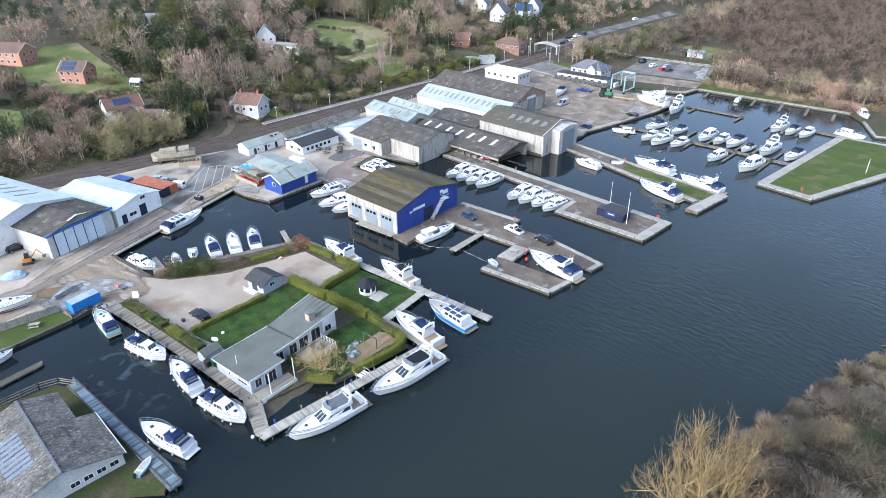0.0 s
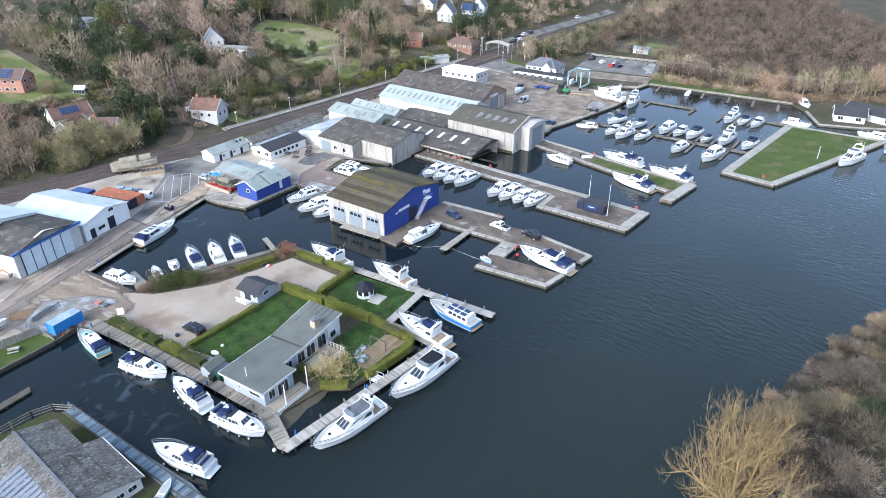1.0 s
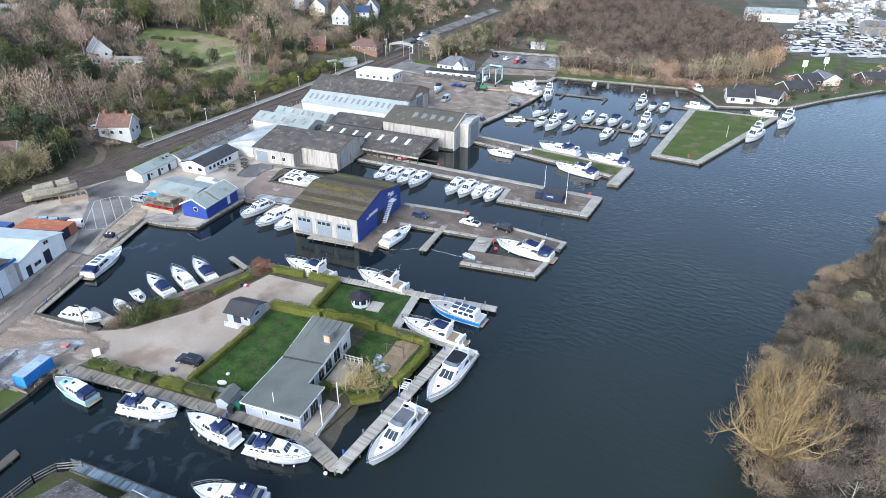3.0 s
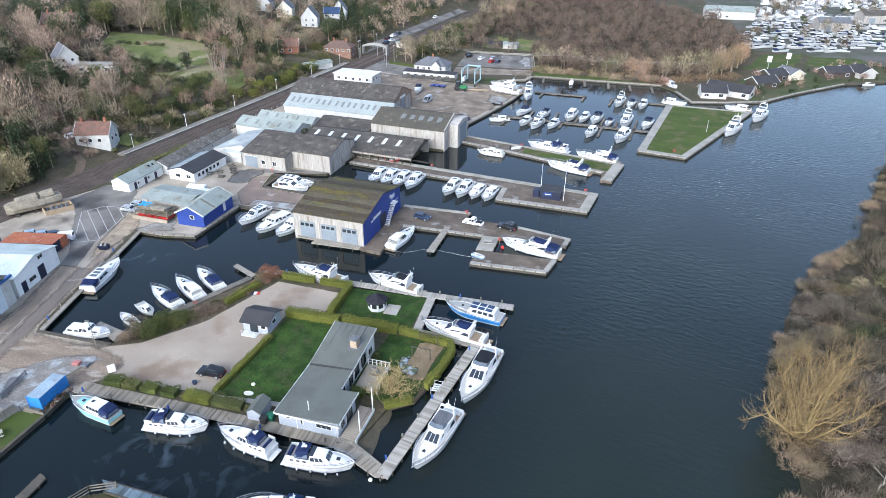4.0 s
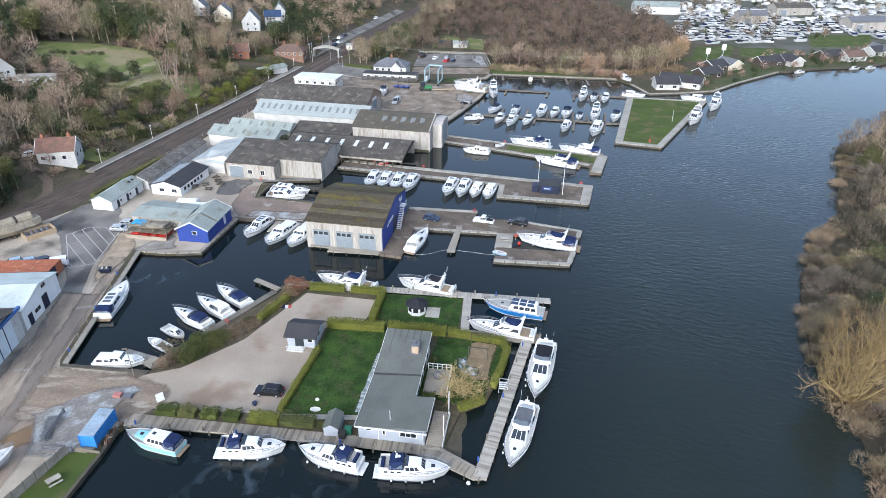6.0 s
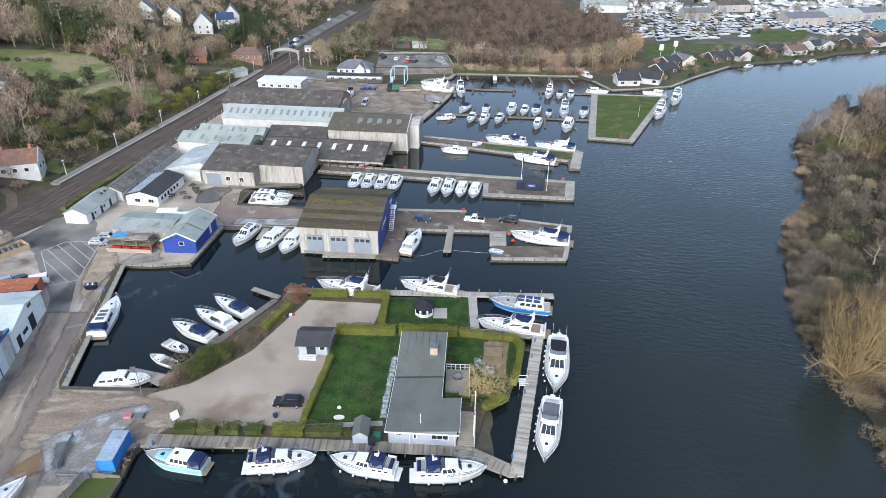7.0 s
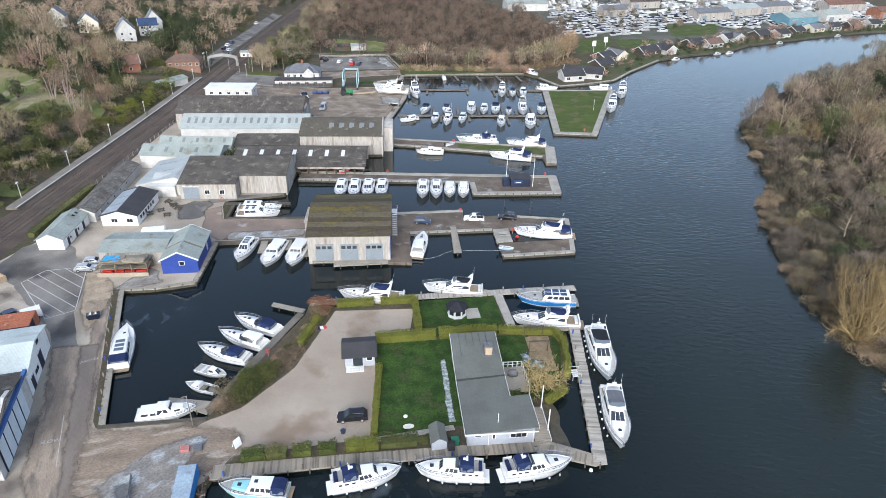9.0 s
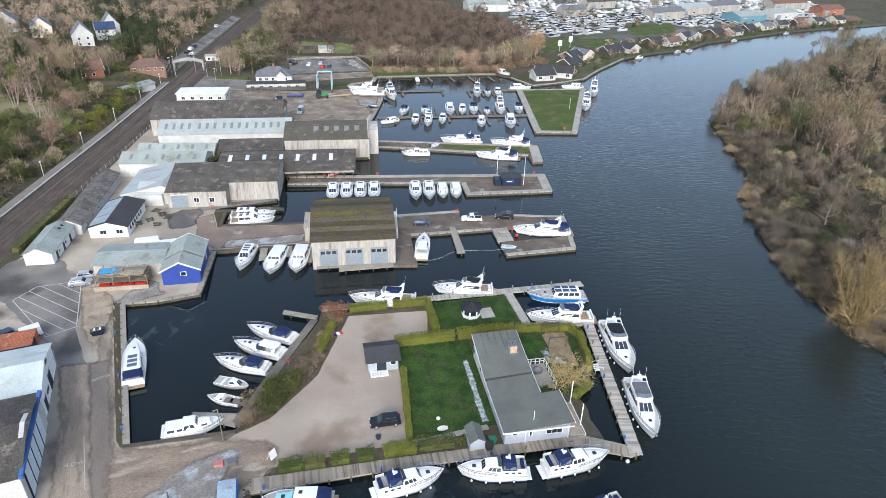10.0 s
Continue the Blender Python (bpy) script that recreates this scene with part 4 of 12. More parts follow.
# piers of earth and timber
PIER2 = [(-100.6, 90.4), (-95.4, 90.2), (-96.2, 104.4), (-76.2, 106.4), (-76.0, 105.6), (-75.0, 93.2), (-58.6, 95.3), (-57.8, 101.4), (-72.2, 99.8), (-72.6, 106.8),
         (-57.2, 108.6), (-56.8, 112.2), (-73, 114.3), (-82.9, 113.3), (-83.2, 117.0), (-100.6, 115.2)]
slab("pier", PIER2, PIERM, "earth and timber pier with parked cars", 0.7, 0.9)
slab("pier", [(-128.4, 137.2), (-80.0, 135.7), (-79.6, 127.5), (-55.6, 128.4), (-54.9, 140.6), (-110, 142.4), (-128.4, 143.2)], PIERM, "earth-filled pier edged with concrete and boards", 0.7, 0.9)
slab("pier", [(-105.4, 173.2), (-51.0, 165.2), (-52.6, 151.0), (-55.8, 150.7), (-56.0, 156.6), (-96.1, 165.6), (-105.4, 167.4)], PIERM, "long grass-topped earth pier", 0.7, 0.9)
patch("pier_grass", [(-82, 168.2), (-53.6, 163.9), (-54.6, 158.2), (-82, 164.2)], LAWN2, "mown grass along the pier", 0.72)
slab("island_lawn", [(-43.2, 235.6), (-13.5, 237.0), (-34.2, 178.2), (-48.2, 179.4)], LAWN2, "triangular lawn island edged with boards", 0.7, 0.9)
for a, b, w in (((-48.3, 179.2), (-33.8, 177.9), 2.0), ((-33.8, 177.9), (-13.0, 237.4), 2.0), ((-43.4, 235.8), (-48.5, 179.4), 2.4), ((-13, 237.2), (-43.4, 236.0), 1.2),
                ((-79.6, 127.3), (-55.4, 128.2), 1.5), ((-55.4, 128.2), (-54.7, 140.8), 2.4), ((-54.7, 140.8), (-110, 142.6), 1.6), ((-110, 142.6), (-128.4, 143.4), 1.4), ((-80.0, 135.6), (-79.6, 127.5), 1.4), ((-128.4, 137.0), (-80, 135.5), 1.0),
                ((-75.0, 93.0), (-58.4, 95.1), 0.9), ((-58.4, 95.1), (-57.6, 101.4), 1.0), ((-96.2, 104.2), (-76.2, 106.2), 0.7), ((-83.0, 117.2), (-100.6, 115.4), 1.0), ((-57, 108.4), (-56.6, 112.4), 1.0), ((-56.8, 112.3), (-73, 114.5), 0.8),
                ((-51.0, 165.4), (-105.4, 173.4), 1.0), ((-52.6, 150.9), (-50.9, 165.3), 3.0), ((-105.4, 167.2), (-96.1, 165.4), 0.8), ((-96.1, 165.4), (-56, 156.4), 1.1)):
    quay("pier_edge", [a, b], w, "worn concrete and timber edge of a pier", CONCRETE, 0.84)
slab("pier_block", [(-76.2, 106.2), (-72.4, 106.8), (-72.0, 100.0), (-75.8, 99.4)], CONCRETE, "concrete block joining two pier arms", 0.86, 0.5)
# the quays of the main land
quay("quay_edge", [(-153.8, 78.6), (-141.2, 40.9)][::-1], 0.85, "grey boarded quay edge along the basin", PLANK, 0.82, -1)
quay("quay_edge", [(-141.3, 40.9), (-125.8, 42.6)], 0.6, "timber quay edge of the basin", TIMBER, 0.8, -1)
quay("quay_edge", [(-153.9, 78.7), (-147.0, 79.3), (-139.5, 81.6)], 0.9, "timber quay edge of the basin", PLANK, 0.82, 1)
quay("quay_edge", [(-139.5, 81.5), (-140.0, 99.2)], 0.9, "boarded quay beside the blue shed", PLANK, 0.82, 1)
quay("quay_edge", [(-140.0, 99.2), (-118.2, 101.4)], 0.5, "timber quay edge", TIMBER, 0.8, 1)
quay("quay_edge", [(-118.2, 112.8), (-141.4, 112.5), (-141.6, 119.9)], 0.6, "timber edge of the wet dock", TIMBER, 0.8, 1)
quay("quay_edge", [(-107.1, 185.2), (-104, 200), (-100.4, 222), (-99.6, 242)], 0.9, "timber quay of the north yard", PLANK, 0.82, 1)
quay("quay_edge", [(-106.0, 180.5), (-107.1, 185.2)], 0.7, "timber quay edge", PLANK, 0.82, 1)
quay("quay_edge", [(-99.6, 242), (-113.6, 243.6), (-113, 247), (-103.2, 252), (-102, 259.5)], 1.6, "boarded quay in the north corner", PLANK, 0.82, 1)
quay("quay_edge", [(-102, 259.5), (-75, 262), (-47.4, 264.5)], 1.4, "boarded north quay", PLANK, 0.82, 1)
quay("quay_edge", [(-41.7, 257.4), (-34.8, 243), (-22.4, 247.3), (-8.1, 254.2), (4, 271), (25.8, 296.7)], 0.8, "timber river edge by the bungalows", CONCRETE, 0.82, 1)
quay("quay_edge", [(25.8, 296.7), (45.8, 309.5), (71.4, 320.5), (90.2, 338), (114, 350), (167, 377), (257, 407)], 0.7, "timber river edge by the bungalows", TIMBER, 0.8, 1)
quay("quay_edge", [(-119.5, 0), (-120.4, 15), (-121.2, 25), (-122.0, 29.2)], 0.4, "timber edge of the side channel", TIMBER, 0.75, 1)
# walkways round the plot
bwk = slab("boardwalk", [(-121.8, 30.6), (-104, 32.9), (-88, 34.5), (-76, 35.4), (-76.2, 37.2), (-88, 36.4), (-104, 35.0), (-121.8, 33.2)], PLANK, "weathered board walk along the moorings", 0.78, 0.2)
for a, b in (((-121.8, 31.9), (-104, 33.95)), ((-104, 33.95), (-88, 35.45)), ((-88, 35.45), (-76.2, 36.3))):
    boarding(bwk, a, b, 2.0, 0.78, BOARDS)
bwk = slab("boardwalk", [(-76.2, 35.2), (-68.3, 32.6), (-66.8, 33.0), (-68.4, 35.0), (-74.6, 37.6), (-76.4, 37.4)], PLANK, "weathered board walk to the pier corner", 0.775, 0.2)
boarding(bwk, (-76.0, 36.3), (-67.6, 33.4), 1.7, 0.775, BOARDS)
bwk = slab("boardwalk", [(-68.4, 33.4), (-66.5, 32.9), (-63.6, 66.2), (-65.5, 66.4)], PALEPLANK, "pale boarded pier alongside the river", 0.79, 0.22)
boarding(bwk, (-67.4, 33.2), (-64.5, 66.2), 1.8, 0.79, PALEBOARDS)
slab("boardwalk", [(-63.6, 66.0), (-63.5, 67.3), (-76.6, 66.5), (-76.4, 65.2), (-66, 65.0)], PLANK, "boarded walk behind the hedge", 0.785, 0.2)
slab("boardwalk", [(-78.6, 77.4), (-76.9, 77.4), (-75.4, 66.2), (-77.0, 66.0)], PALEPLANK, "boarded side pier", 0.795, 0.2)
bwk = slab("boardwalk", [(-115, 73.4), (-78.6, 77.2), (-61.4, 79.0), (-61.6, 80.8), (-78.8, 79.0), (-115, 75.0)], PALEPLANK, "boarded pier along the hedge", 0.78, 0.2)
boarding(bwk, (-115, 74.2), (-61.5, 79.9), 1.6, 0.78, PALEBOARDS)
slab("jetty", [(-86.4, 107.6), (-85.0, 107.7), (-84.2, 94.8), (-86.0, 94.6)], PLANK, "narrow timber jetty", 0.78, 0.2)
slab("jetty", [(-122.4, 73.2), (-116.0, 70.8), (-115.6, 72.0), (-122.2, 74.4)], PLANK, "short old timber jetty", 0.78, 0.2)
slab("jetty", [(-144, 119.9), (-127.6, 120.3), (-127.6, 121.7), (-144, 121.3)], TIMBER, "narrow jetty of the wet dock", 0.8, 0.2)
slab("jetty", [(-124.4, 96), (-123.0, 96), (-123.4, 101.2), (-124.8, 101.2)], PLANK, "finger jetty between moored boats", 0.7, 0.2)
slab("jetty", [(-130, 94.5), (-128.4, 94.5), (-128.8, 100.6), (-130.4, 100.6)], PLANK, "finger jetty between moored boats", 0.7, 0.2)
slab("jetty", [(-119.4, 93), (-118.4, 93), (-118.4, 101.4), (-119.4, 101.4)], PLANK, "finger jetty between moored boats", 0.7, 0.2)
slab("jetty", [(-125.4, 43.2), (-119.4, 60.2), (-115.6, 70.4), (-116.9, 70.8), (-120.8, 60.8), (-126.6, 44.6)], DARKPLANK, "boarded landing below the hedge bank", 0.72, 0.2)
for y, d in ((47.8, 5.4), (56.2, 6.0), (60.6, 7), (65.2, 6.6)):
    x = float(np.interp(y, [43, 60, 70], [-126.4, -120.6, -117]))
    slab("jetty", [(x, y), (x - d, y + 1.8), (x - d, y + 3.0), (x, y + 1.2)], DARKPLANK, "finger jetty between moored boats", 0.7, 0.2)
slab("jetty", [(-126.0, 43.4), (-133, 46.2), (-133, 47.2), (-125.6, 46.2)], PLANK, "finger jetty in the basin corner", 0.7, 0.2)
slab("jetty", [(-112.3, 88.6), (-100.6, 89.8), (-100.6, 91.6), (-117.0, 90.9), (-117, 90.2), (-112.3, 90.2)], PLANK, "worn landing in front of the boat shed doors", 0.75, 0.25)
slab("jetty", [(-112.3, 16.6), (-110.8, 16.2), (-109.2, 3), (-110.8, 3)], TIMBER, "old floating jetty", 0.45, 0.3)
wkw = slab("jetty", [(-103.0, 18.6), (-88.2, 19.5), (-72.4, 21.1), (-68.0, 20.6), (-68.0, 18.8), (-88.2, 18.0), (-99.8, 17.2)], mat("blue_grey_boards", (0.135, 0.175, 0.205), (0.085, 0.105, 0.118), 0.8, 0.5, 5.0, world_space=True, spots=((0.06, 0.058, 0.05), 0.5, 0.58), fine_mix=0.5),
     "blue-grey slatted walkway along the workshop", 0.9, 0.4)
BLUEBOARDS = leafy("blue_grey_slats", (0.055, 0.068, 0.076), (0.19, 0.24, 0.275), 0.0, 0.85, 0.4)
for a, b in (((-101.2, 17.9), (-88.2, 18.75)), ((-88.2, 18.75), (-68.2, 20.0))):
    boarding(wkw, a, b, 1.3, 0.9, BLUEBOARDS, 0.42)
    part("edge_beam", Geo().prism(strip(a, b, -0.92, -0.74), 0.7, 1.02).prism(strip(a, b, 0.74, 0.9), 0.7, 1.0), TIMBER, wkw)
# pontoons of the north basin
def pontoon(a, b, w, label="narrow mooring pontoon"):
    slab("pontoon", strip(a, b, -w / 2, w / 2), DARKPLANK, label, 0.5, 0.35)
pontoon((-102.6, 199.6), (-45.0, 200.6), 1.8, "long mooring pontoon with finger berths")
pontoon((-65, 236.4), (-43, 236.6), 1.6)
pontoon((-95.5, 236), (-74.5, 236.8), 1.4)
for x, y0, y1 in ((-96.4, 192, 200), (-87, 193, 200), (-76.6, 194, 200), (-62.6, 190, 200), (-52.2, 190, 200), (-89.5, 200, 210), (-80.4, 200, 211), (-72.6, 200, 211),
                  (-63.4, 200, 211), (-52, 200, 212), (-58.4, 200, 208), (-64.2, 228, 236), (-58.7, 228, 236), (-54.2, 228, 236), (-92, 230, 236), (-75.2, 230.4, 236.8)):
    pontoon((x, y0), (x, y1), 0.8, "finger pontoon between berths")
for x in (-96, -78, -68, -59, -50):
    pontoon((x, 252.5), (x - 1.5, 261), 0.9, "finger pontoon on the north quay")

# ---- buildings ----
def opening(parent, face, L, W, pos, z0, w, h, kind, dark=None):
    """A window or a door on one wall of a box L by W: a raised frame with its pane or leaf."""
    t = 0.10
    def slabbox(a0, a1, z0, z1, d0, d1):
        if face == "S":
            return Geo().box(a0, a1, -d1, -d0, z0, z1)
        if face == "N":
            return Geo().box(a0, a1, W + d0, W + d1, z0, z1)
        if face == "E":
            return Geo().box(L + d0, L + d1, a0, a1, z0, z1)
        return Geo().box(-d1, -d0, a0, a1, z0, z1)
    if kind == "window":
        ob = part("window", slabbox(pos, pos + w, z0, z0 + h, -0.05, 0.05), TRIM, parent, "white-framed window")
        n = max(1, round(w / 0.9))
        for i in range(n):
            a = pos + t + (w - 2 * t) * i / n
            part("pane", slabbox(a + 0.03, a + (w - 2 * t) / n - 0.03, z0 + t, z0 + h - t, 0.052, 0.062), GLASS, ob)
    else:
        m = dark or GREYP
        ob = part("door", slabbox(pos, pos + w, z0, z0 + h, -0.05, 0.06), m, parent, kind)
        part("door_frame", slabbox(pos - 0.12, pos + w + 0.12, z0 + h, z0 + h + 0.14, -0.05, 0.09), TRIM, ob)
    return ob


def gable(name, label, x, y, yaw, L, W, eave, ridge, wall, roof, z=0.6, at=0.5, over=0.35, opens=(), lights=(), turn=False, light_mat=None, group="", cat="building", verge=None, base=-0.8, courses=0):
    """A pitched building: its south-west corner at x, y; the ridge runs along its length L unless turned."""
    m = pose(x, y, z, 0, 0, yaw)
    if turn:
        m = m @ pose(W, 0, 0, 0, 0, 90)
    b = thing(name, label, cat, m, group)
    yr = W * at
    sec = [(0, base), (W, base), (W, eave), (yr, ridge), (0, eave)]
    part("wall", Geo().loft([[(xx, yy, zz) for yy, zz in sec] for xx in (0, L)], caps=True), wall, b)
    th = 0.14
    for s, (y0, z0) in (("S", (0.0, eave)), ("N", (W, eave))):
        k = (ridge - z0) / (yr - y0)
        o = -over if s == "S" else over
        a, c = (y0 + o, z0 + k * o), (yr, ridge)
        r = Geo().loft([[(xx, a[0], a[1] + 0.02), (xx, c[0], c[1] + 0.02), (xx, c[0], c[1] + th), (xx, a[0], a[1] + th)] for xx in (-over, L + over)], caps=True)
        ro = part("roof", r, roof, b)
        if courses:
            for i in range(courses):
                u0, u1 = i / courses, min(1.0, (i + 1.08) / courses)
                p0, p1 = [(a[0] + (c[0] - a[0]) * u, a[1] + (c[1] - a[1]) * u + th) for u in (u0, u1)]
                part("roof_sheet", Geo().loft([[(xx, p0[0], p0[1] + 0.03), (xx, p1[0], p1[1] + 0.008), (xx, p1[0], p1[1] + 0.035), (xx, p0[0], p0[1] + 0.075)] for xx in (-over, L + over)], caps=True), roof, ro)
        for (ls, lx, v0, lw, lh) in lights:
            if ls == s:
                q = [(0, a[0], a[1] + th), (L, a[0], a[1] + th), (L, c[0], c[1] + th), (0, c[0], c[1] + th)]
                if s == "N":
                    q = [q[1], q[0], q[3], q[2]]
                    lx2 = 1 - lx - lw
                else:
                    lx2 = lx
                part("roof_light", Geo().panel(q, lx2, lx2 + lw, v0, v0 + lh, 0.03, 0.02), light_mat or SKYLIGHT, ro)
    if verge:
        for xx in (-over, L + over - 0.02):
            v = Geo()
            for y0, z0 in ((-over, eave - over * (ridge - eave) / max(yr, 0.1)), (W + over, eave - over * (ridge - eave) / max(W - yr, 0.1))):
                v.loft([[(xx - 0.04, y0, z0 - 0.12), (xx + 0.06, y0, z0 - 0.12), (xx + 0.06, y0, z0 + 0.2), (xx - 0.04, y0, z0 + 0.2)],
                        [(xx - 0.04, yr, ridge - 0.1), (xx + 0.06, yr, ridge - 0.1), (xx + 0.06, yr, ridge + 0.2), (xx - 0.04, yr, ridge + 0.2)]], caps=True)
            part("barge_board", v, verge, b)
    for face, pos, z0, w, h, kind, *rest in opens:
        opening(b, face, L, W, pos, z0, w, h, kind, *rest)
    return b


def hipped(name, label, x, y, yaw, L, W, eave, ridge, wall, roof, z=0.6, opens=(), chimneys=((0.5, 0.5),), over=0.4):
    b = thing(name, label, "house", pose(x, y, z, 0, 0, yaw))
    part("wall", Geo().box(0, L, 0, W, -1.5, eave), wall, b)
    o, i = over, min(W, L) / 2
    g = Geo().add([(-o, -o, eave), (L + o, -o, eave), (L + o, W + o, eave), (-o, W + o, eave), (i, W / 2, ridge), (L - i, W / 2, ridge),
                   (-o, -o, eave - 0.15), (L + o, -o, eave - 0.15), (L + o, W + o, eave - 0.15), (-o, W + o, eave - 0.15)],
                  [(0, 1, 5, 4), (1, 2, 5), (2, 3, 4, 5), (3, 0, 4), (0, 6, 7, 1), (1, 7, 8, 2), (2, 8, 9, 3), (3, 9, 6, 0), (9, 8, 7, 6)])
    part("roof", g, roof, b)
    for cx, cy in chimneys:
        part("chimney", Geo().box(L * cx - 0.4, L * cx + 0.4, W * cy - 0.35, W * cy + 0.35, eave, ridge + 1.1).box(L * cx - 0.15, L * cx + 0.15, W * cy - 0.15, W * cy + 0.15, ridge + 1.1, ridge + 1.5), BRICKM, b)
    for face, pos, z0, w, h, kind, *rest in opens:
        opening(b, face, L, W, pos, z0, w, h, kind, *rest)
    return b


def house(label, x, y, yaw, L, W, eave, ridge, wall, roof, chimneys=1, storeys=2, z=None):
    """A gabled house with windows on each storey, standing on the slope."""
    z = hill(x, y) - 0.1 if z is None else z
    opens = []
    for s in range(storeys):
        for i in range(max(2, int(L / 3.2))):
            p = 0.8 + i * (L - 1.6) / max(2, int(L / 3.2))
            for f in "SN":
                opens.append((f, p, 0.8 + 2.6 * s, 1.3, 1.2, "window"))
        for i in range(2):
            for f in "EW":
                opens.append((f, W * (0.2 + 0.42 * i), 0.8 + 2.6 * s, 1.2, 1.2, "window"))
    b = gable("house", label, x, y, yaw, L, W, eave, ridge, wall, roof, z=z, opens=opens, cat="house", verge=TRIM, base=-3.2)
    for i in range(chimneys):
        cx = L * (0.15 + 0.7 * i)
        part("chimney", Geo().box(cx - 0.4, cx + 0.4, W / 2 - 0.35, W / 2 + 0.35, ridge - 1.0, ridge + 1.2).tube((cx, W / 2, ridge + 1.2), (cx, W / 2, ridge + 1.6), 0.13), BRICKM, b)
    return b


# the blue boat shed over the water: pale front, blue gable, mossy roof
shed = gable("boat_shed", "large boat shed with mossy roof and royal-blue gable over the water", -117.9, 90.9, 2.2, 17.8, 22.0, 6.1, 8.6, SHEETW, MOSSY, over=0.35, courses=7,
             lights=[("S", 0.02 + 0.16 * i, v, 0.155, 0.09) for i in range(6) for v in (0.30, 0.62)], light_mat=mat("mossy_roof_light", (0.155, 0.14, 0.10), (0.11, 0.105, 0.065), 0.9, 0.8, 4.0, bump=0.4, fine_mix=0.5))
part("gable_cladding", Geo().loft([[(xx, 0.02, 0.05), (xx, 21.98, 0.05), (xx, 21.98, 6.05), (xx, 11, 8.55), (xx, 0.02, 6.05)] for xx in (17.8, 17.88)], caps=True), BLUEC, shed, "royal-blue metal gable cladding")
for i in range(3):
    d = part("shutter", Geo().box(1.6 + 5.4 * i, 5.4 + 5.4 * i, -0.10, 0.0, -0.2, 4.1), GREYP, shed, "blue-grey folding shutter")
    for k in range(3):
        part("shutter_pane", Geo().box(1.8 + 5.4 * i + 1.2 * k, 2.7 + 5.4 * i + 1.2 * k, -0.12, -0.10, 3.0, 3.7), GLASS, d)
for i in range(4):
    part("pillar", Geo().box(0.0 + 5.55 * i, 1.15 + 5.55 * i, -0.16, 0.0, -1.0, 5.95), SHEETW, shed)
part("eave_beam", Geo().box(0, 17.8, -0.14, 0.0, 4.3, 6.0), SHEETW, shed)
g = Geo().box(17.9, 19.3, 15.2, 17.2, 4.2, 4.3)
g.pipe([(19.3, 15.2, 4.3), (19.3, 15.2, 5.3), (19.3, 17.2, 5.3)], 0.05).pipe([(18.0, 15.2, 5.3), (19.3, 15.2, 5.3)], 0.05)
for k in range(12):
    g.box(18.1, 19.1, 14.8 - 0.33 * k, 15.1 - 0.33 * k, 3.95 - 0.33 * k, 4.03 - 0.33 * k)
g.pipe([(19.2, 15.2, 5.2), (19.2, 11.1, 1.2)], 0.05).pipe([(19.2, 15.2, 4.2), (19.2, 11.1, 0.2)], 0.06)
part("outside_stair", g, TRIM, shed, "white metal outside stair")
part("sign_bars", Geo().box(17.89, 17.93, 5.4, 9.6, 4.2, 4.9).box(17.89, 17.93, 4.2, 5.1, 4.05, 4.5), TRIM, shed, "white sign lettering as plain bars")
part("gable_emblem", Geo().box(17.89, 17.93, 16.2, 18.2, 5.0, 6.0).box(17.89, 17.93, 15.2, 16.2, 5.6, 6.4), TRIM, shed, "white painted emblem shape")
part("gable_door", Geo().box(17.89, 17.94, 9.2, 12.6, 0.05, 3.6), NAVYP, shed, "dark blue loading door")
part("annexe", Geo().box(-2.2, 0.0, 12, 20, -0.8, 3.6).box(-2.4, 0.0, 11.8, 20.2, 3.6, 3.75), SHEETW, shed, "lean-to behind the shed")

# blue office shed by the basin and its green-roofed neighbour
gable("blue_workshop", "bright blue boarded workshop with pale green metal roof", -147.6, 85.4, 5, 12.4, 7.4, 3.3, 5.1, BLUEC, GREENTIN, turn=True,
      opens=[("W", 2.6, 1.9, 1.2, 1.0, "window"), ("S", 8.2, 0.8, 1.0, 2.1, "white side door", TRIM)], lights=[("S", 0.36, 0.05, 0.05, 0.9), ("N", 0.36, 0.05, 0.05, 0.9)], light_mat=FENCE, verge=TRIM)
gable("store_shed", "low store shed with pale green roof and blue end wall", -162.2, 89.4, 1.5, 13.6, 8.6, 3.0, 3.7, SHEETW, GREENTIN, opens=[("E", 0.2, 0.0, 8.2, 2.9, "blue boarded end wall", BLUEC)], lights=[("N", 0.62, 0.35, 0.05, 0.12)], light_mat=FENCE)
# white offices by the railway
gable("site_office", "long low white office with pale green roof", -178.6, 95.6, 3, 13.4, 5.6, 2.6, 3.9, LIFTEDWHITE, GREENTIN, turn=True,
      opens=[("S", 2.0 + 2.0 * i, 0.0, 0.9, 2.0, "dark door", NAVYP) for i in (0, 2, 4)] + [("S", 3.2 + 4.0 * i, 1.0, 0.8, 0.8, "window") for i in range(2)], lights=[("S", 0.75, 0.55, 0.05, 0.2), ("S", 0.86, 0.55, 0.05, 0.2)], light_mat=GLASS)
gable("stable_range", "long narrow white range with old grey roof", -177.6, 109.4, 3.5, 32.0, 5.4, 2.6, 3.9, WHITE, PITCHED, turn=True, opens=[("S", 3 + 4.5 * i, 1.0, 0.8, 0.8, "window") for i in range(5)])
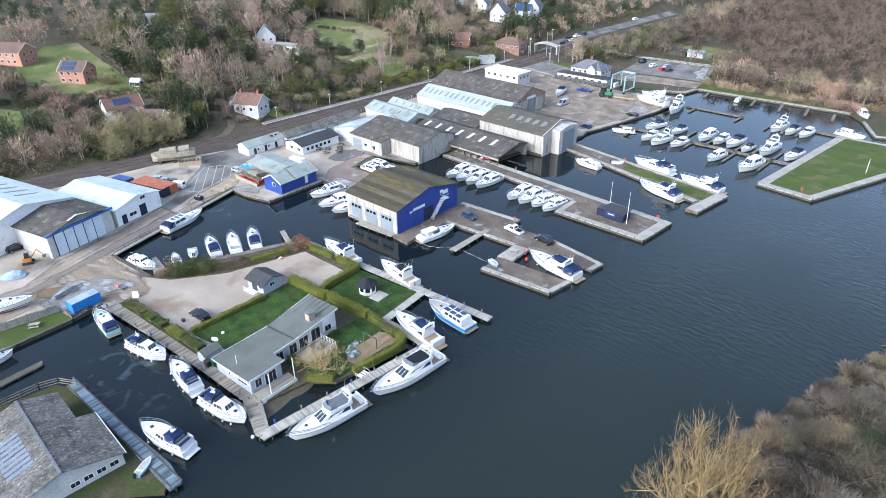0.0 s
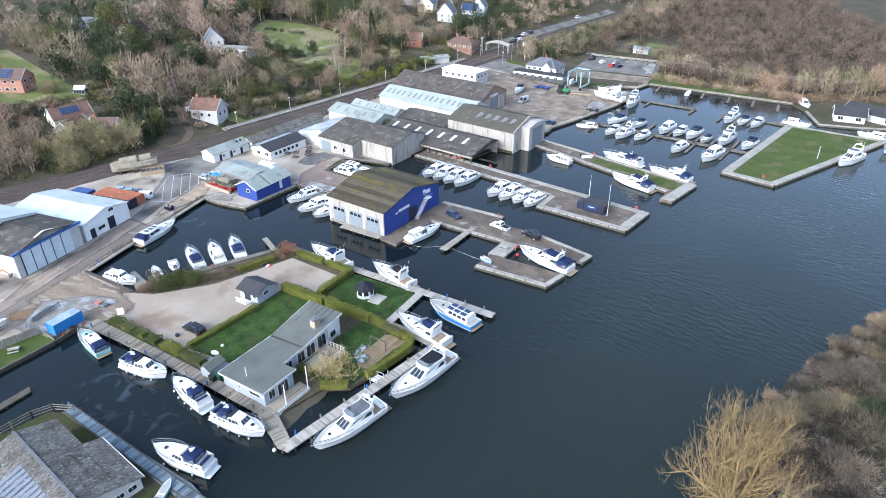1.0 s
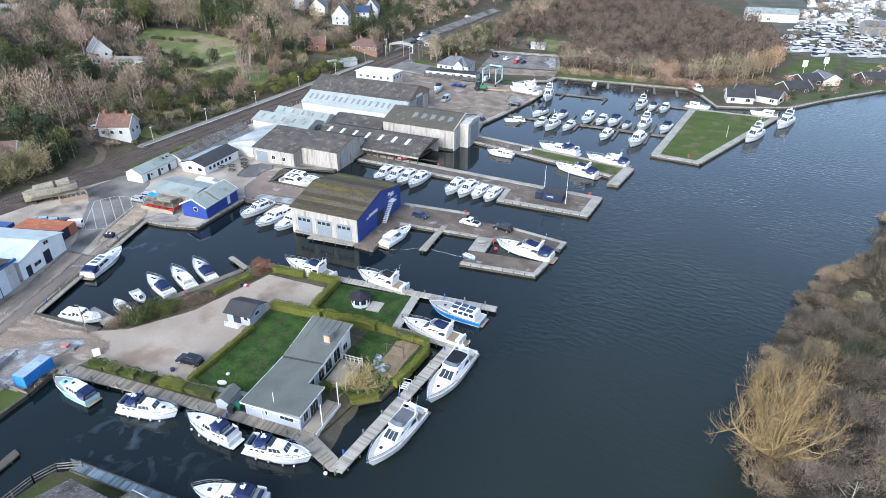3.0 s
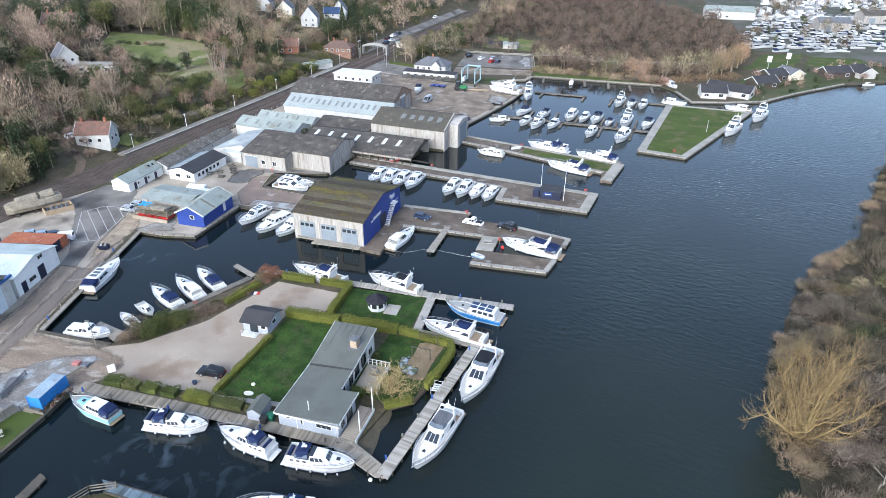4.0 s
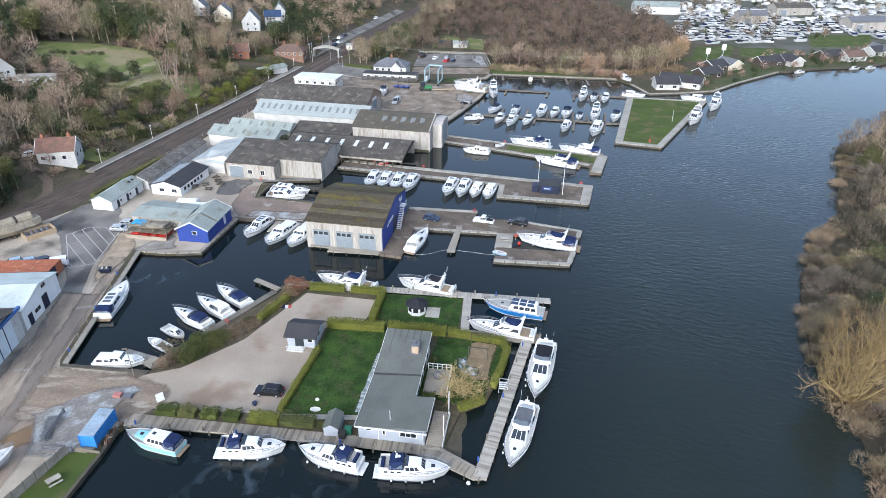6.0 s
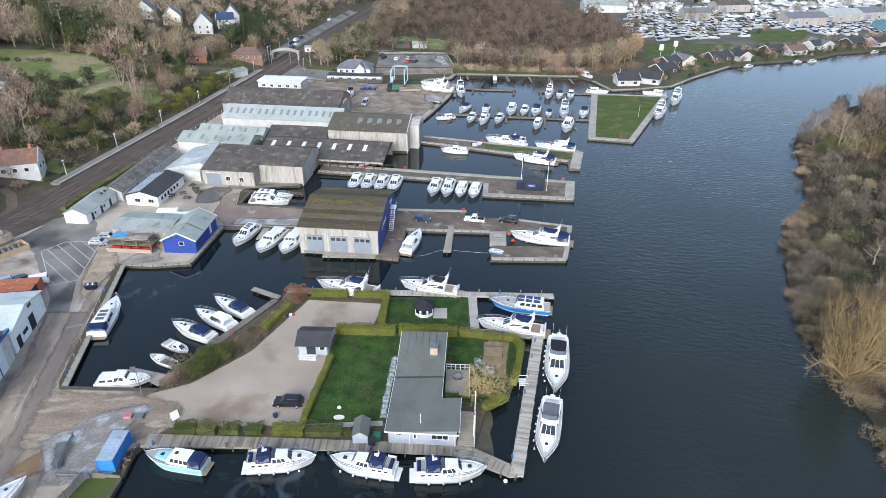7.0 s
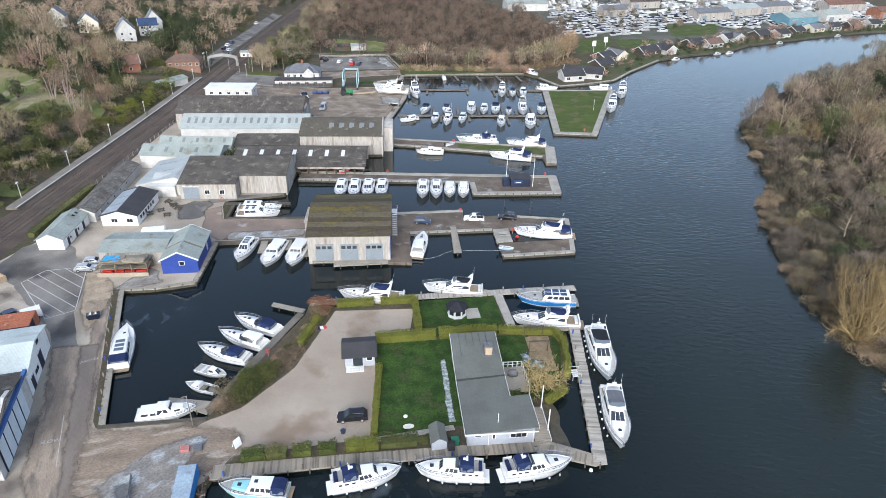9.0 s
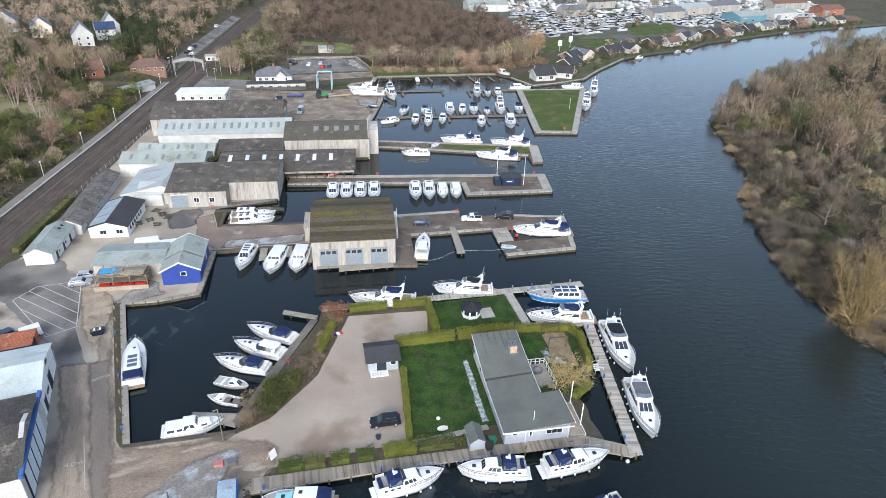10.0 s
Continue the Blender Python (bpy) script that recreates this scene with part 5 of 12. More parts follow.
gable("cafe", "white low cafe building with dark and slate-grey roof", -169.8, 107.6, 2, 14.6, 8.4, 2.7, 3.9, LIFTEDWHITE, DARKFELT, turn=True, opens=[("S", 1.6 + 1.7 * i, 0.9, 1.2, 1.1, "window") for i in range(6)] + [("W", 1.0, 0.9, 1.6, 1.1, "window"), ("W", 4.6, 0.9, 1.6, 1.1, "window")],
      lights=[("N", 0.03 + 0.32 * i, 0.06, 0.30, 0.86) for i in range(3)], light_mat=mat("pale_roof_sheeting", (0.30, 0.33, 0.35), (0.22, 0.25, 0.27), 0.5, 0.6, 4.0, fine_mix=0.2))
# workshops round the slipway
gable("workshop", "grey-roofed workshop with stained cement-sheet walls", -156.6, 123.6, 1, 14.5, 19.4, 4.3, 7.0, SHEETW, ASBESTOS, at=0.68, opens=[("S", 1.0, 0.0, 4.0, 3.4, "pale blue-grey double door"), ("S", 6.4, 1.3, 1.4, 1.3, "window"), ("S", 10.2, 1.2, 1.4, 1.4, "window")])
gable("workshop_wing", "cement-sheet workshop end with stained pale wall", -142.0, 127.6, 1, 12.4, 15.8, 5.0, 7.02, SHEETW, ASBESTOS, at=0.60, over=0.2)
gable("tin_shed", "pale tin shed with a wide low roof and a cross ridge", -168.6, 125.9, 0, 17.2, 14.8, 2.9, 5.2, WHITE, PALETIN, at=0.30, turn=True, over=0.25, lights=[("N", 0.22, 0.50, 0.02, 0.34), ("N", 0.40, 0.46, 0.02, 0.30), ("N", 0.78, 0.15, 0.02, 0.5), ("S", 0.8, 0.2, 0.05, 0.5)], light_mat=DARKLIGHT,
      opens=[("W", 1.0, 0.2, 2.6, 2.2, "grey boarded door", SHEETW), ("W", 6.6, 1.0, 1.2, 0.9, "window")])
gable("tin_bay", "pale tin cross gable in front of the tin shed", -164.4, 125.0, 0, 6.2, 9.0, 3.0, 4.9, WHITE, PALETIN, turn=False, at=0.5, over=0.15)
gable("green_roof_shed", "wide shed with pale green roof and roof lights", -175.2, 145.6, -2.2, 23.0, 9.2, 3.9, 5.7, WHITE, GREENTIN, lights=[("S", 0.1 + 0.19 * i, 0.35, 0.04, 0.4) for i in range(5)] + [("N", 0.1 + 0.19 * i, 0.45, 0.04, 0.35) for i in range(5)], light_mat=DARKLIGHT)
gable("green_back_shed", "pale green roofed shed behind another in a double range", -172.6, 154.6, -2.2, 21.5, 6.4, 4.3, 5.8, WHITE, GREENTIN, at=0.4, lights=[("S", 0.12 + 0.19 * i, 0.3, 0.04, 0.5) for i in range(5)], light_mat=DARKLIGHT)
canopy_ = thing("covered_slip", "open-fronted slipway shed with dark roof and pale roof lights", "shed", pose(-148.0, 140.8, 0.6, 0, 0, 0.4))
for i in range(8):
    part("post", Geo().box(19.0 + 2.65 * i, 19.3 + 2.65 * i, 0.3, 0.6, -1.6, 2.3), TIMBER, canopy_)
part("front_beam", Geo().box(18.6, 38.0, 0.2, 0.7, 1.7, 2.5), SHEETW, canopy_, "stained pale front beam")
part("back_wall", Geo().box(0, 38.0, 14.2, 14.5, -0.5, 2.6), SHEETW, canopy_)
part("side_wall", Geo().box(0, 0.3, 0, 14.2, -0.5, 2.6), SHEETW, canopy_)
for nm, (y0, z0), (y1, z1) in (("roof", (-0.3, 2.5), (10.2, 4.8)), ("roof", (14.9, 3.4), (10.2, 4.8))):
    ro = part(nm, Geo().loft([[(xx, y0, z0), (xx, y1, z1), (xx, y1, z1 + 0.13), (xx, y0, z0 + 0.13)] for xx in (-0.3, 38.4)], caps=True), ASBESTOS, canopy_)
    if y0 < 1:
        for i in range(7):
            part("roof_light", Geo().panel([(0, y0, z0 + 0.13), (38, y0, z0 + 0.13), (38, y1, z1 + 0.13), (0, y1, z1 + 0.13)], 0.06 + 0.125 * i, 0.088 + 0.125 * i, 0.5, 0.82, 0.03, 0.02), SKYLIGHT, ro)
part("gable_sheet", Geo().loft([[(xx, -0.2, 2.4), (xx, 14.6, 3.4), (xx, 10.2, 4.7)] for xx in (38.0, 38.1)], caps=True), ASBESTOS, canopy_)
gable("mid_shed", "low shed with dark roof between larger sheds", -150.6, 155.4, 1, 19.0, 11.4, 3.4, 5.0, SHEETW, ASBESTOS, at=0.55)
big = gable("tall_shed", "tall cement-sheet shed with white gable front and dark roof", -131.0, 157.4, 1.0, 25.0, 18.6, 6.0, 8.7, SHEETW, LICHEN,
            lights=[("S", 0.34 + 0.125 * i, 0.45, 0.035, 0.28) for i in range(5)] + [("S", 0.37 + 0.125 * i, 0.5, 0.03, 0.22) for i in range(5)], light_mat=DARKLIGHT)
PALEFRONT = mat("weathered_cream_front", (0.44, 0.41, 0.375), (0.36, 0.335, 0.305), 0.8, 0.3, 3.0, fine_mix=0.25, spots=((0.30, 0.27, 0.235), 0.7, 0.58), stretch=(0, 1.4, 1.4, 0.25))
part("front_wall", Geo().loft([[(xx, 0, -1.2), (xx, 18.6, -1.2), (xx, 18.6, 6.2), (xx, 9.6, 9.1), (xx, 0, 6.2)] for xx in (25.0, 25.3)], caps=True), PALEFRONT, big, "weathered pale gable front")
part("portal", Geo().loft([[(xx, 4.6, -1.2), (xx, 14.6, -1.2), (xx, 14.6, 7.0), (xx, 9.6, 7.7), (xx, 4.6, 7.0)] for xx in (25.3, 28.2)], caps=True), PALEFRONT, big, "pale projecting portal")
part("sliding_door", Geo().box(28.2, 28.28, 6.4, 12.8, -0.4, 6.2), GREYP, big, "tall pale grey sliding door")
part("side_door", Geo().box(25.3, 25.36, 1.6, 2.7, 0.0, 2.2), GREYP, big, "grey side door")
gable("long_shed", "very long white shed with pale roof and roof lights", -170.6, 167.4, 1.2, 40.2, 13.0, 4.85, 7.65, WHITE, WHITETIN, at=0.5,
      lights=[("S", 0.04 + 0.058 * i + 0.018 * (i > 3) + 0.012 * (i > 6) + 0.012 * (i > 10), 0.36, 0.021, 0.36) for i in range(15)], light_mat=DARKLIGHT)
ds = gable("dark_shed", "long shed with dark grey roof and brown brick gable", -176.6, 181.0, 1.4, 42.0, 17.6, 5.6, 9.2, SHEETW, ASBESTOS, at=0.5)
part("gable_front", Geo().loft([[(xx, 0.05, -0.5), (xx, 17.55, -0.5), (xx, 17.55, 5.6), (xx, 8.8, 9.1), (xx, 0.05, 5.6)] for xx in (42.0, 42.12)], caps=True), mat("brown_brick", (0.30, 0.215, 0.165), (0.235, 0.165, 0.125), 0.9, 0.6, 8.0, spots=((0.40, 0.36, 0.31), 0.5, 0.6)), ds, "brown brick gable end")
for y0, y1, m_, lab in ((1.6, 6.2, SHEETW, "pale sliding door"), (7.2, 10.4, GREYP, "dark sliding door"), (11.4, 16.0, SHEETW, "pale sliding door")):
    part("door", Geo().box(42.12, 42.22, y0, y1, -0.1, 5.0), m_, ds, lab)
part("lintel_sign", Geo().box(42.12, 42.26, 6.0, 11.0, 5.3, 6.2), TRIM, ds, "pale board over the doors")
off = thing("flat_office", "two-storey white flat-roofed office", "building", pose(-177.0, 214.4, 0.6, 0, 0, 1))
part("wall", Geo().box(0, 17.6, 0, 8.6, -0.5, 5.0), WHITE, off)
part("roof", Geo().box(-0.35, 17.95, -0.35, 8.95, 5.0, 5.25), TRIM, off)
for i in range(5):
    opening(off, "S", 17.6, 8.6, 1.6 + 3.3 * i, 2.9, 1.4, 1.1, "window")
for i in range(3):
    opening(off, "E", 17.6, 8.6, 1.0 + 2.6 * i, 2.9, 1.2, 1.1, "window")
# north: pub, signal box, cottages by the crossing
pub = hipped("pub", "white pub with grey hipped slate roof", -152.4, 243.0, 4, 14.4, 9.4, 4.6, 7.6, WHITE, SLATE, opens=[("S", 1 + 2.6 * i, 2.8, 1.4, 1.2, "window") for i in range(5)] + [("E", 1.5 + 3 * i, 2.8, 1.4, 1.2, "window") for i in range(3)])
part("bay_gable", Geo().loft([[(xx, yy, zz) for xx, zz in ((8.4, -0.5), (12.0, -0.5), (12.0, 4.8), (10.2, 6.6), (8.4, 4.8))] for yy in (-0.9, 4)], caps=True), WHITE, pub)
part("bay_roof", Geo().loft([[(8.1, yy, 4.7), (10.2, yy, 6.75), (12.3, yy, 4.7), (12.3, yy, 4.9), (10.2, yy, 6.95), (8.1, yy, 4.9)] for yy in (-1.2, 4.4)], caps=True), SLATE, pub)
ext = thing("pub_extension", "low flat-roofed dark and white extension in front of the pub", "building", pose(-155.5, 237.6, 0.6, 0, 0, 4))
part("wall", Geo().box(0, 23.5, 0, 5.0, -0.5, 2.6), WHITE, ext)
part("roof", Geo().box(-0.2, 23.7, -0.2, 5.2, 2.6, 2.8), DARKFELT, ext)
part("fence_panel", Geo().box(-0.6, 24.0, -0.9, -0.8, -0.4, 1.6), TIMBER, ext)
for i in range(6):
    opening(ext, "S", 23.5, 5.0, 1.4 + 3.6 * i, 0.9, 1.8, 1.1, "window")
BROWNBRICK = mat("brown_brick", (0.26, 0.155, 0.11), (0.20, 0.12, 0.088), 0.9, 0.6, 8.0, bump=0.2)
hipped("signal_house", "brown brick house with tiled roof by the crossing", -206.5, 256.6, 8, 14.0, 8.0, 5.0, 7.6, BROWNBRICK, BROWNTILE, z=1.2, opens=[("S", 1 + 2.8 * i, 3.2, 1.2, 1.2, "window") for i in range(5)] + [("E", 1 + 2.4 * i, 0.8, 1.1, 1.2, "window") for i in range(3)] + [("E", 1 + 2.4 * i, 3.2, 1.1, 1.2, "window") for i in range(3)], chimneys=((0.3, 0.5), (0.75, 0.5)))
gable("garden_hall", "long low hut with pale green roof", -203.6, 231.8, -32, 12.5, 6.0, 2.4, 3.2, WHITE, GREENTIN, z=1.4, turn=True)
house("orange-red brick house among bare trees", -220, 239.0, 30, 9, 7, 3.2, 6.2, BRICKM, CLAY, 1, 1)
# hillside houses
house("white-rendered cottage with clay tile roof by the railway", -209.4, 112.8, 25, 10.0, 7.2, 3.3, 6.2, WHITE, CLAY, 2, 1)
house("pink-brick house with brown tiled roof", -321.0, 68.0, 30, 14, 9, 5.2, 8.2, PINKB, BROWNTILE, 2)
hb = house("orange-brick house with solar panels on the roof", -279.0, 79.0, 35, 10.5, 8.0, 5.0, 8.0, PINKB, BROWNTILE, 1)
g = Geo()
q = [(0.4, -0.3, 4.95), (10, -0.3, 4.95), (10, 4.0, 8.1), (0.4, 4.0, 8.1)]
for i in range(4):
    for j in range(2):
        part("solar_panel", Geo().panel(q, 0.05 + 0.16 * i, 0.19 + 0.16 * i, 0.12 + 0.40 * j, 0.48 + 0.40 * j, 0.12, -0.08), SOLAR, hb, "blue solar panel")
hb = house("long low tiled house with solar panels", -229.6, 76.6, 83, 12, 8.0, 3.0, 6.0, CREAM, CLAY, 1, 1)
q = [(0, -0.3, 2.95), (12, -0.3, 2.95), (12, 4, 6.15), (0, 4, 6.15)]
for i in range(6):
    part("solar_panel", Geo().panel(q, 0.25 + 0.08 * i, 0.32 + 0.08 * i, 0.3, 0.8, 0.12, -0.08), SOLAR, hb, "blue solar panel")
house("red-tiled cottage with white end wall", -217.6, 76.4, 112, 8.5, 7, 2.7, 5.4, WHITE, CLAY, 0, 1)
house("tiled cottage with brown roof", -216.2, 81.0, 40, 8, 6.5, 2.7, 5.4, CREAM, BROWNTILE, 1, 1)
house("tall white gabled house", -269.1, 171.2, 150, 9.0, 8.0, 5.0, 9.6, WHITE, SLATE, 0)
ann = thing("garden_annexe", "low white flat-roofed annexe", "building", pose(-266, 166, hill(-262, 168), 0, 0, 22))
part("wall", Geo().box(0, 15, 0, 6, -1, 3.0), WHITE, ann)
part("roof", Geo().box(-0.3, 15.3, -0.3, 6.3, 3.0, 3.25), CONCRETE, ann)
for i in range(4):
    opening(ann, "S", 15, 6, 1.0 + 3.5 * i, 0.9, 2.2, 1.4, "window")
house("dark-roofed white cottage on the slope", -332, 134, 35, 11, 8, 5.0, 9.0, WHITE, SLATE, 1)
house("half-timbered house with brown tiled roof", -303, 148, 120, 14, 9, 5.0, 9.4, CREAM, BROWNTILE, 2)
house("red-brick villa with white gables", -322, 200, 20, 16, 9, 5.6, 10.0, BRICKM, BROWNTILE, 2)
house("white villa on the wooded slope", -360, 180, 10, 14, 9, 5.6, 10.0, WHITE, SLATE, 2)
house("new white gabled house with slate roof", -236.6, 302, 114, 11, 9, 5.4, 10.6, WHITE, SLATE, 0)
house("new white house with steep slate gable", -233.6, 330, 114, 11, 8, 5.6, 10.8, WHITE, SLATE, 0)
house("navy-roofed white wing between new houses", -240.4, 316, 24, 9, 7, 5.0, 8.0, WHITE, SOLAR, 0)
house("grey-roofed cream house among trees", -259, 312, 114, 11, 9, 5.4, 9.6, CREAM, SLATE, 1)
house("white house with slate roof among trees", -278, 318, 110, 11, 9, 5.4, 9.6, WHITE, SLATE, 1)
grh = thing("greenhouse", "small white garden greenhouse", "greenhouse", pose(-259, 97, hill(-257, 98), 0, 0, 30))
part("frame", Geo().loft([[(xx, yy, zz) for yy, zz in ((0, 0), (3, 0), (3, 2), (1.5, 3.2), (0, 2))] for xx in (0, 4.5)], caps=True), TRIM, grh)
for i in range(4):
    part("pane", Geo().box(0.15 + 1.1 * i, 1.1 + 1.1 * i, -0.03, -0.01, 0.4, 1.8), GLASS, grh)
part("end_pane", Geo().box(4.51, 4.53, 0.4, 2.6, 0.4, 1.9), GLASS, grh)

# sheds along the west road
gable("repair_shed", "long white shed with pale roof and blue doors along the road", -176.6, 41.2, 16.6, 23.0, 13.5, 4.3, 5.8, LIFTEDWHITE, LIGHTTIN, z=0.6,
      opens=[("E", 1.4, 0.0, 1.4, 2.4, "dark blue door", NAVYP), ("E", 3.6, 1.1, 2.2, 1.0, "window"), ("E", 6.8, 0.0, 2.0, 3.0, "dark blue double door", NAVYP), ("E", 7.6, 4.2, 1.6, 0.9, "window")])
sd = gable("slipway_shed", "shed with dark grey roof, tall pale sliding doors and blue fascia", -161.5, 27.4, 16.1, 12.6, 16.4, 5.6, 7.4, WHITE, ASBESTOS, z=0.6)
for i in range(5):
    part("sliding_door", Geo().box(12.6, 12.72, 1.6 + 2.45 * i, 3.98 + 2.45 * i, 0.05, 5.4), mat("pale_blue_grey_door", (0.60, 0.655, 0.68), (0.54, 0.59, 0.62), 0.6, 0.5, 3.0, fine_mix=0.12) if i == 0 else bpy.data.materials["pale_blue_grey_door"], sd, "tall pale grey sliding door panel")
    part("door_post", Geo().box(12.6, 12.8, 1.46 + 2.45 * i, 1.6 + 2.45 * i, 0.0, 5.5), NAVYP, sd)
part("fascia", Geo().box(12.6, 13.1, -0.4, 16.8, 5.5, 6.0), mat("blue_fascia_paint", (0.05, 0.13, 0.36), rough=0.5), sd, "blue painted fascia beam")
part("gable_parapet", Geo().loft([[(xx, 0, 5.6), (xx, 16.4, 5.6), (xx, 8.2, 7.6)] for xx in (12.0, 12.6)], caps=True), WHITE, sd)
gable("great_shed", "very large white shed with pale green roof", -187.9, 11.2, 16.1, 30.0, 24.0, 6.4, 9.4, LIFTEDWHITE, LIGHTTIN, z=0.6,
      lights=[("S", 0.15 + 0.14 * i, 0.3, 0.03, 0.45) for i in range(5)] + [("N", 0.15 + 0.14 * i, 0.3, 0.03, 0.45) for i in range(5)], light_mat=DARKLIGHT)

# ---- the bungalow on the plot ----
bw = thing("bungalow", "pale grey boarded bungalow with grey felt roof", "bungalow", pose(-86.25, 36.45, 0.72, 0, 0, 4.2))
# a front block and a long main range, each under a low mono-pitch felt roof
part("wall", Geo().loft([[(0, yy, 0), (9.9, yy, 0), (9.9, yy, 3.2), (0, yy, 2.6)] for yy in (0, 6.1)], caps=True), GREYCLAD, bw)
part("wall", Geo().loft([[(0, yy, 0), (7.0, yy, 0), (7.0, yy, z1), (0, yy, 2.6)] for yy, z1 in ((6.1, 3.0), (11.3, 3.2))], caps=True), GREYCLAD, bw)
part("wall", Geo().loft([[(0, yy, 0), (7.0, yy, 0), (7.0, yy, z1), (0, yy, z0)] for yy, z0, z1 in ((11.3, 2.75, 3.2), (21.0, 4.3, 4.4))], caps=True), WHITE, bw, "white rendered end range")
part("roof", Geo().loft([[(-0.4, yy, 2.62), (10.35, yy, 3.3), (10.35, yy, 3.46), (-0.4, yy, 2.78)] for yy in (-0.45, 6.55)], caps=True), FELT, bw, "grey felt roof")
part("roof", Geo().loft([[(-0.4, yy, 2.63), (7.35, yy, z1), (7.35, yy, z1 + 0.15), (-0.4, yy, 2.78)] for yy, z1 in ((6.56, 3.12), (11.4, 3.3))], caps=True), FELT, bw, "grey felt roof")
part("roof_step", Geo().loft([[(xx, 11.1, z), (xx, 11.32, z), (xx, 11.32, z + 0.22), (xx, 11.1, z + 0.22)] for xx, z in ((-0.35, 2.78), (7.36, 3.36))], caps=True), DARKFELT, bw)
top_roof = part("roof", Geo().loft([[(-0.4, yy, z0), (7.4, yy, z1), (7.4, yy, z1 + 0.16), (-0.4, yy, z0 + 0.16)] for yy, z0, z1 in ((11.3, 2.82, 3.38), (21.4, 4.45, 4.55))], caps=True), FELT, bw, "grey felt roof with lapped seams")
for k in range(5):
    x0 = 1.0 + 1.15 * k
    g = Geo().loft([[(x0, yy, z + x0 * s_), (x0 + 0.09, yy, z + x0 * s_), (x0 + 0.045, yy, z + 0.07 + x0 * s_)] for yy, z, s_ in ((16.2, 3.82, 0.040), (21.35, 4.63, 0.013))], caps=True)
    part("seam", g, DARKFELT, top_roof)
part("fascia", Geo().box(-0.4, 10.35, -0.51, -0.45, 2.5, 2.74), TRIM, bw, "white fascia board")
part("fascia", Geo().loft([[(10.35, yy, 3.2), (10.42, yy, 3.2), (10.42, yy, 3.5), (10.35, yy, 3.5)] for yy in (-0.5, 6.6)], caps=True), TRIM, bw, "white fascia board")
part("fascia", Geo().loft([[(7.4, yy, zz), (7.46, yy, zz), (7.46, yy, zz + 0.36), (7.4, yy, zz + 0.36)] for yy, zz in ((6.6, 2.98), (11.3, 3.2), (21.4, 4.36))], caps=True), TRIM, bw, "white fascia board")
part("fascia", Geo().loft([[(-0.46, yy, zz), (-0.4, yy, zz), (-0.4, yy, zz + 0.3), (-0.46, yy, zz + 0.3)] for yy, zz in ((-0.5, 2.55), (11.3, 2.62), (21.4, 4.35))], caps=True), TRIM, bw, "white fascia board")
part("end_wall_trim", Geo().box(7.02, 7.06, 17.8, 20.9, 1.0, 3.9), TRIM, bw, "white boarded gable panel")
ch = part("chimney", Geo().soft(4.9, 6.1, 15.8, 17.2, 3.2, 5.5, 0.06), mat("buff_brick", (0.42, 0.33, 0.24), (0.36, 0.28, 0.2), 0.9, 1.0, 8.0), bw, "square buff brick chimney with pale cap")
part("cap", Geo().soft(4.8, 6.2, 15.7, 17.3, 5.5, 5.66, 0.05), SLATE, ch)
part("pot", Geo().tube((5.5, 16.5, 5.6), (5.5, 16.5, 6.0), 0.16, n=8), SLATE, ch)
part("flashing", Geo().loft([[(xx, yy, z) for yy, z in ((15.3, 3.2), (17.7, 3.2), (17.7, 4.32), (15.3, 3.98))] for xx in (4.5, 6.5)], caps=True), SLATE, ch)
for x0, z0, w, h in ((1.0, 1.75, 1.1, 0.42), (3.6, 1.2, 0.55, 1.0), (6.2, 1.25, 2.6, 1.05)):
    opening(bw, "S", 9.9, 6.1, x0, z0, w, h, "window")
part("downpipe", Geo().tube((3.1, -0.1, 0.0), (3.1, -0.1, 2.5), 0.06), TRIM, bw)
part("downpipe", Geo().tube((9.7, -0.1, 0.0), (9.7, -0.1, 2.5), 0.06), TRIM, bw)
for y0, z0, w, h in ((0.7, 0.9, 1.4, 1.7), (2.6, 0.2, 2.4, 2.4)):
    opening(bw, "E", 9.9, 6.1, y0, z0, w, h, "window")
for y0, z0, w, h in ((7.2, 0.4, 1.6, 2.1), (10.0, 0.4, 1.8, 2.2), (12.2, 0.4, 2.2, 2.3), (15.0, 0.4, 2.2, 2.6), (18.2, 0.8, 1.6, 1.3)):
    opening(bw, "E", 7.0, 6.1, y0, z0, w, h, "window")
for y0 in (3.0, 9.0, 15.0, 20.0):
    opening(bw, "W", 7.0, 6.1, y0, 1.1, 1.2, 1.0, "window")
part("vent_pipe", Geo().tube((4.6, 1.2, 2.9), (4.6, 1.2, 4.9), 0.05), TRIM, bw)
# decks
dk = thing("terrace", "timber terrace with tall white posts beside the bungalow", "deck", pose(-76.2, 37.2, 0.6, 0, 0, 3))
part("decking", Geo().box(0.0, 2.4, 0, 7.0, 0.3, 0.5), PLANK, dk)
for i in range(20):
    part("deck_board", Geo().box(0.0, 2.4, 0.02 + 0.35 * i, 0.33 + 0.35 * i, 0.502, 0.54), BOARDS, dk)
part("plinth", Geo().box(2.4, 2.5, 0, 7.0, -0.6, 0.6), TRIM, dk, "white plinth board")
for yy, zz in ((1.9, 4.6), (6.7, 5.0)):
    part("post", Geo().tube((2.3, yy, -0.5), (2.3, yy, zz), 0.09, n=6), TRIM, dk, "tall white post")
part("rail", Geo().pipe([(2.3, 1.9, 1.5), (2.3, 6.7, 1.5)], 0.04), BOOT, dk)
part("step", Geo().box(0.2, 2.2, -0.6, 0, -0.1, 0.35), PLANK, dk)
part("step", Geo().box(0.2, 2.2, -1.2, -0.6, -0.1, 0.15), PLANK, dk)
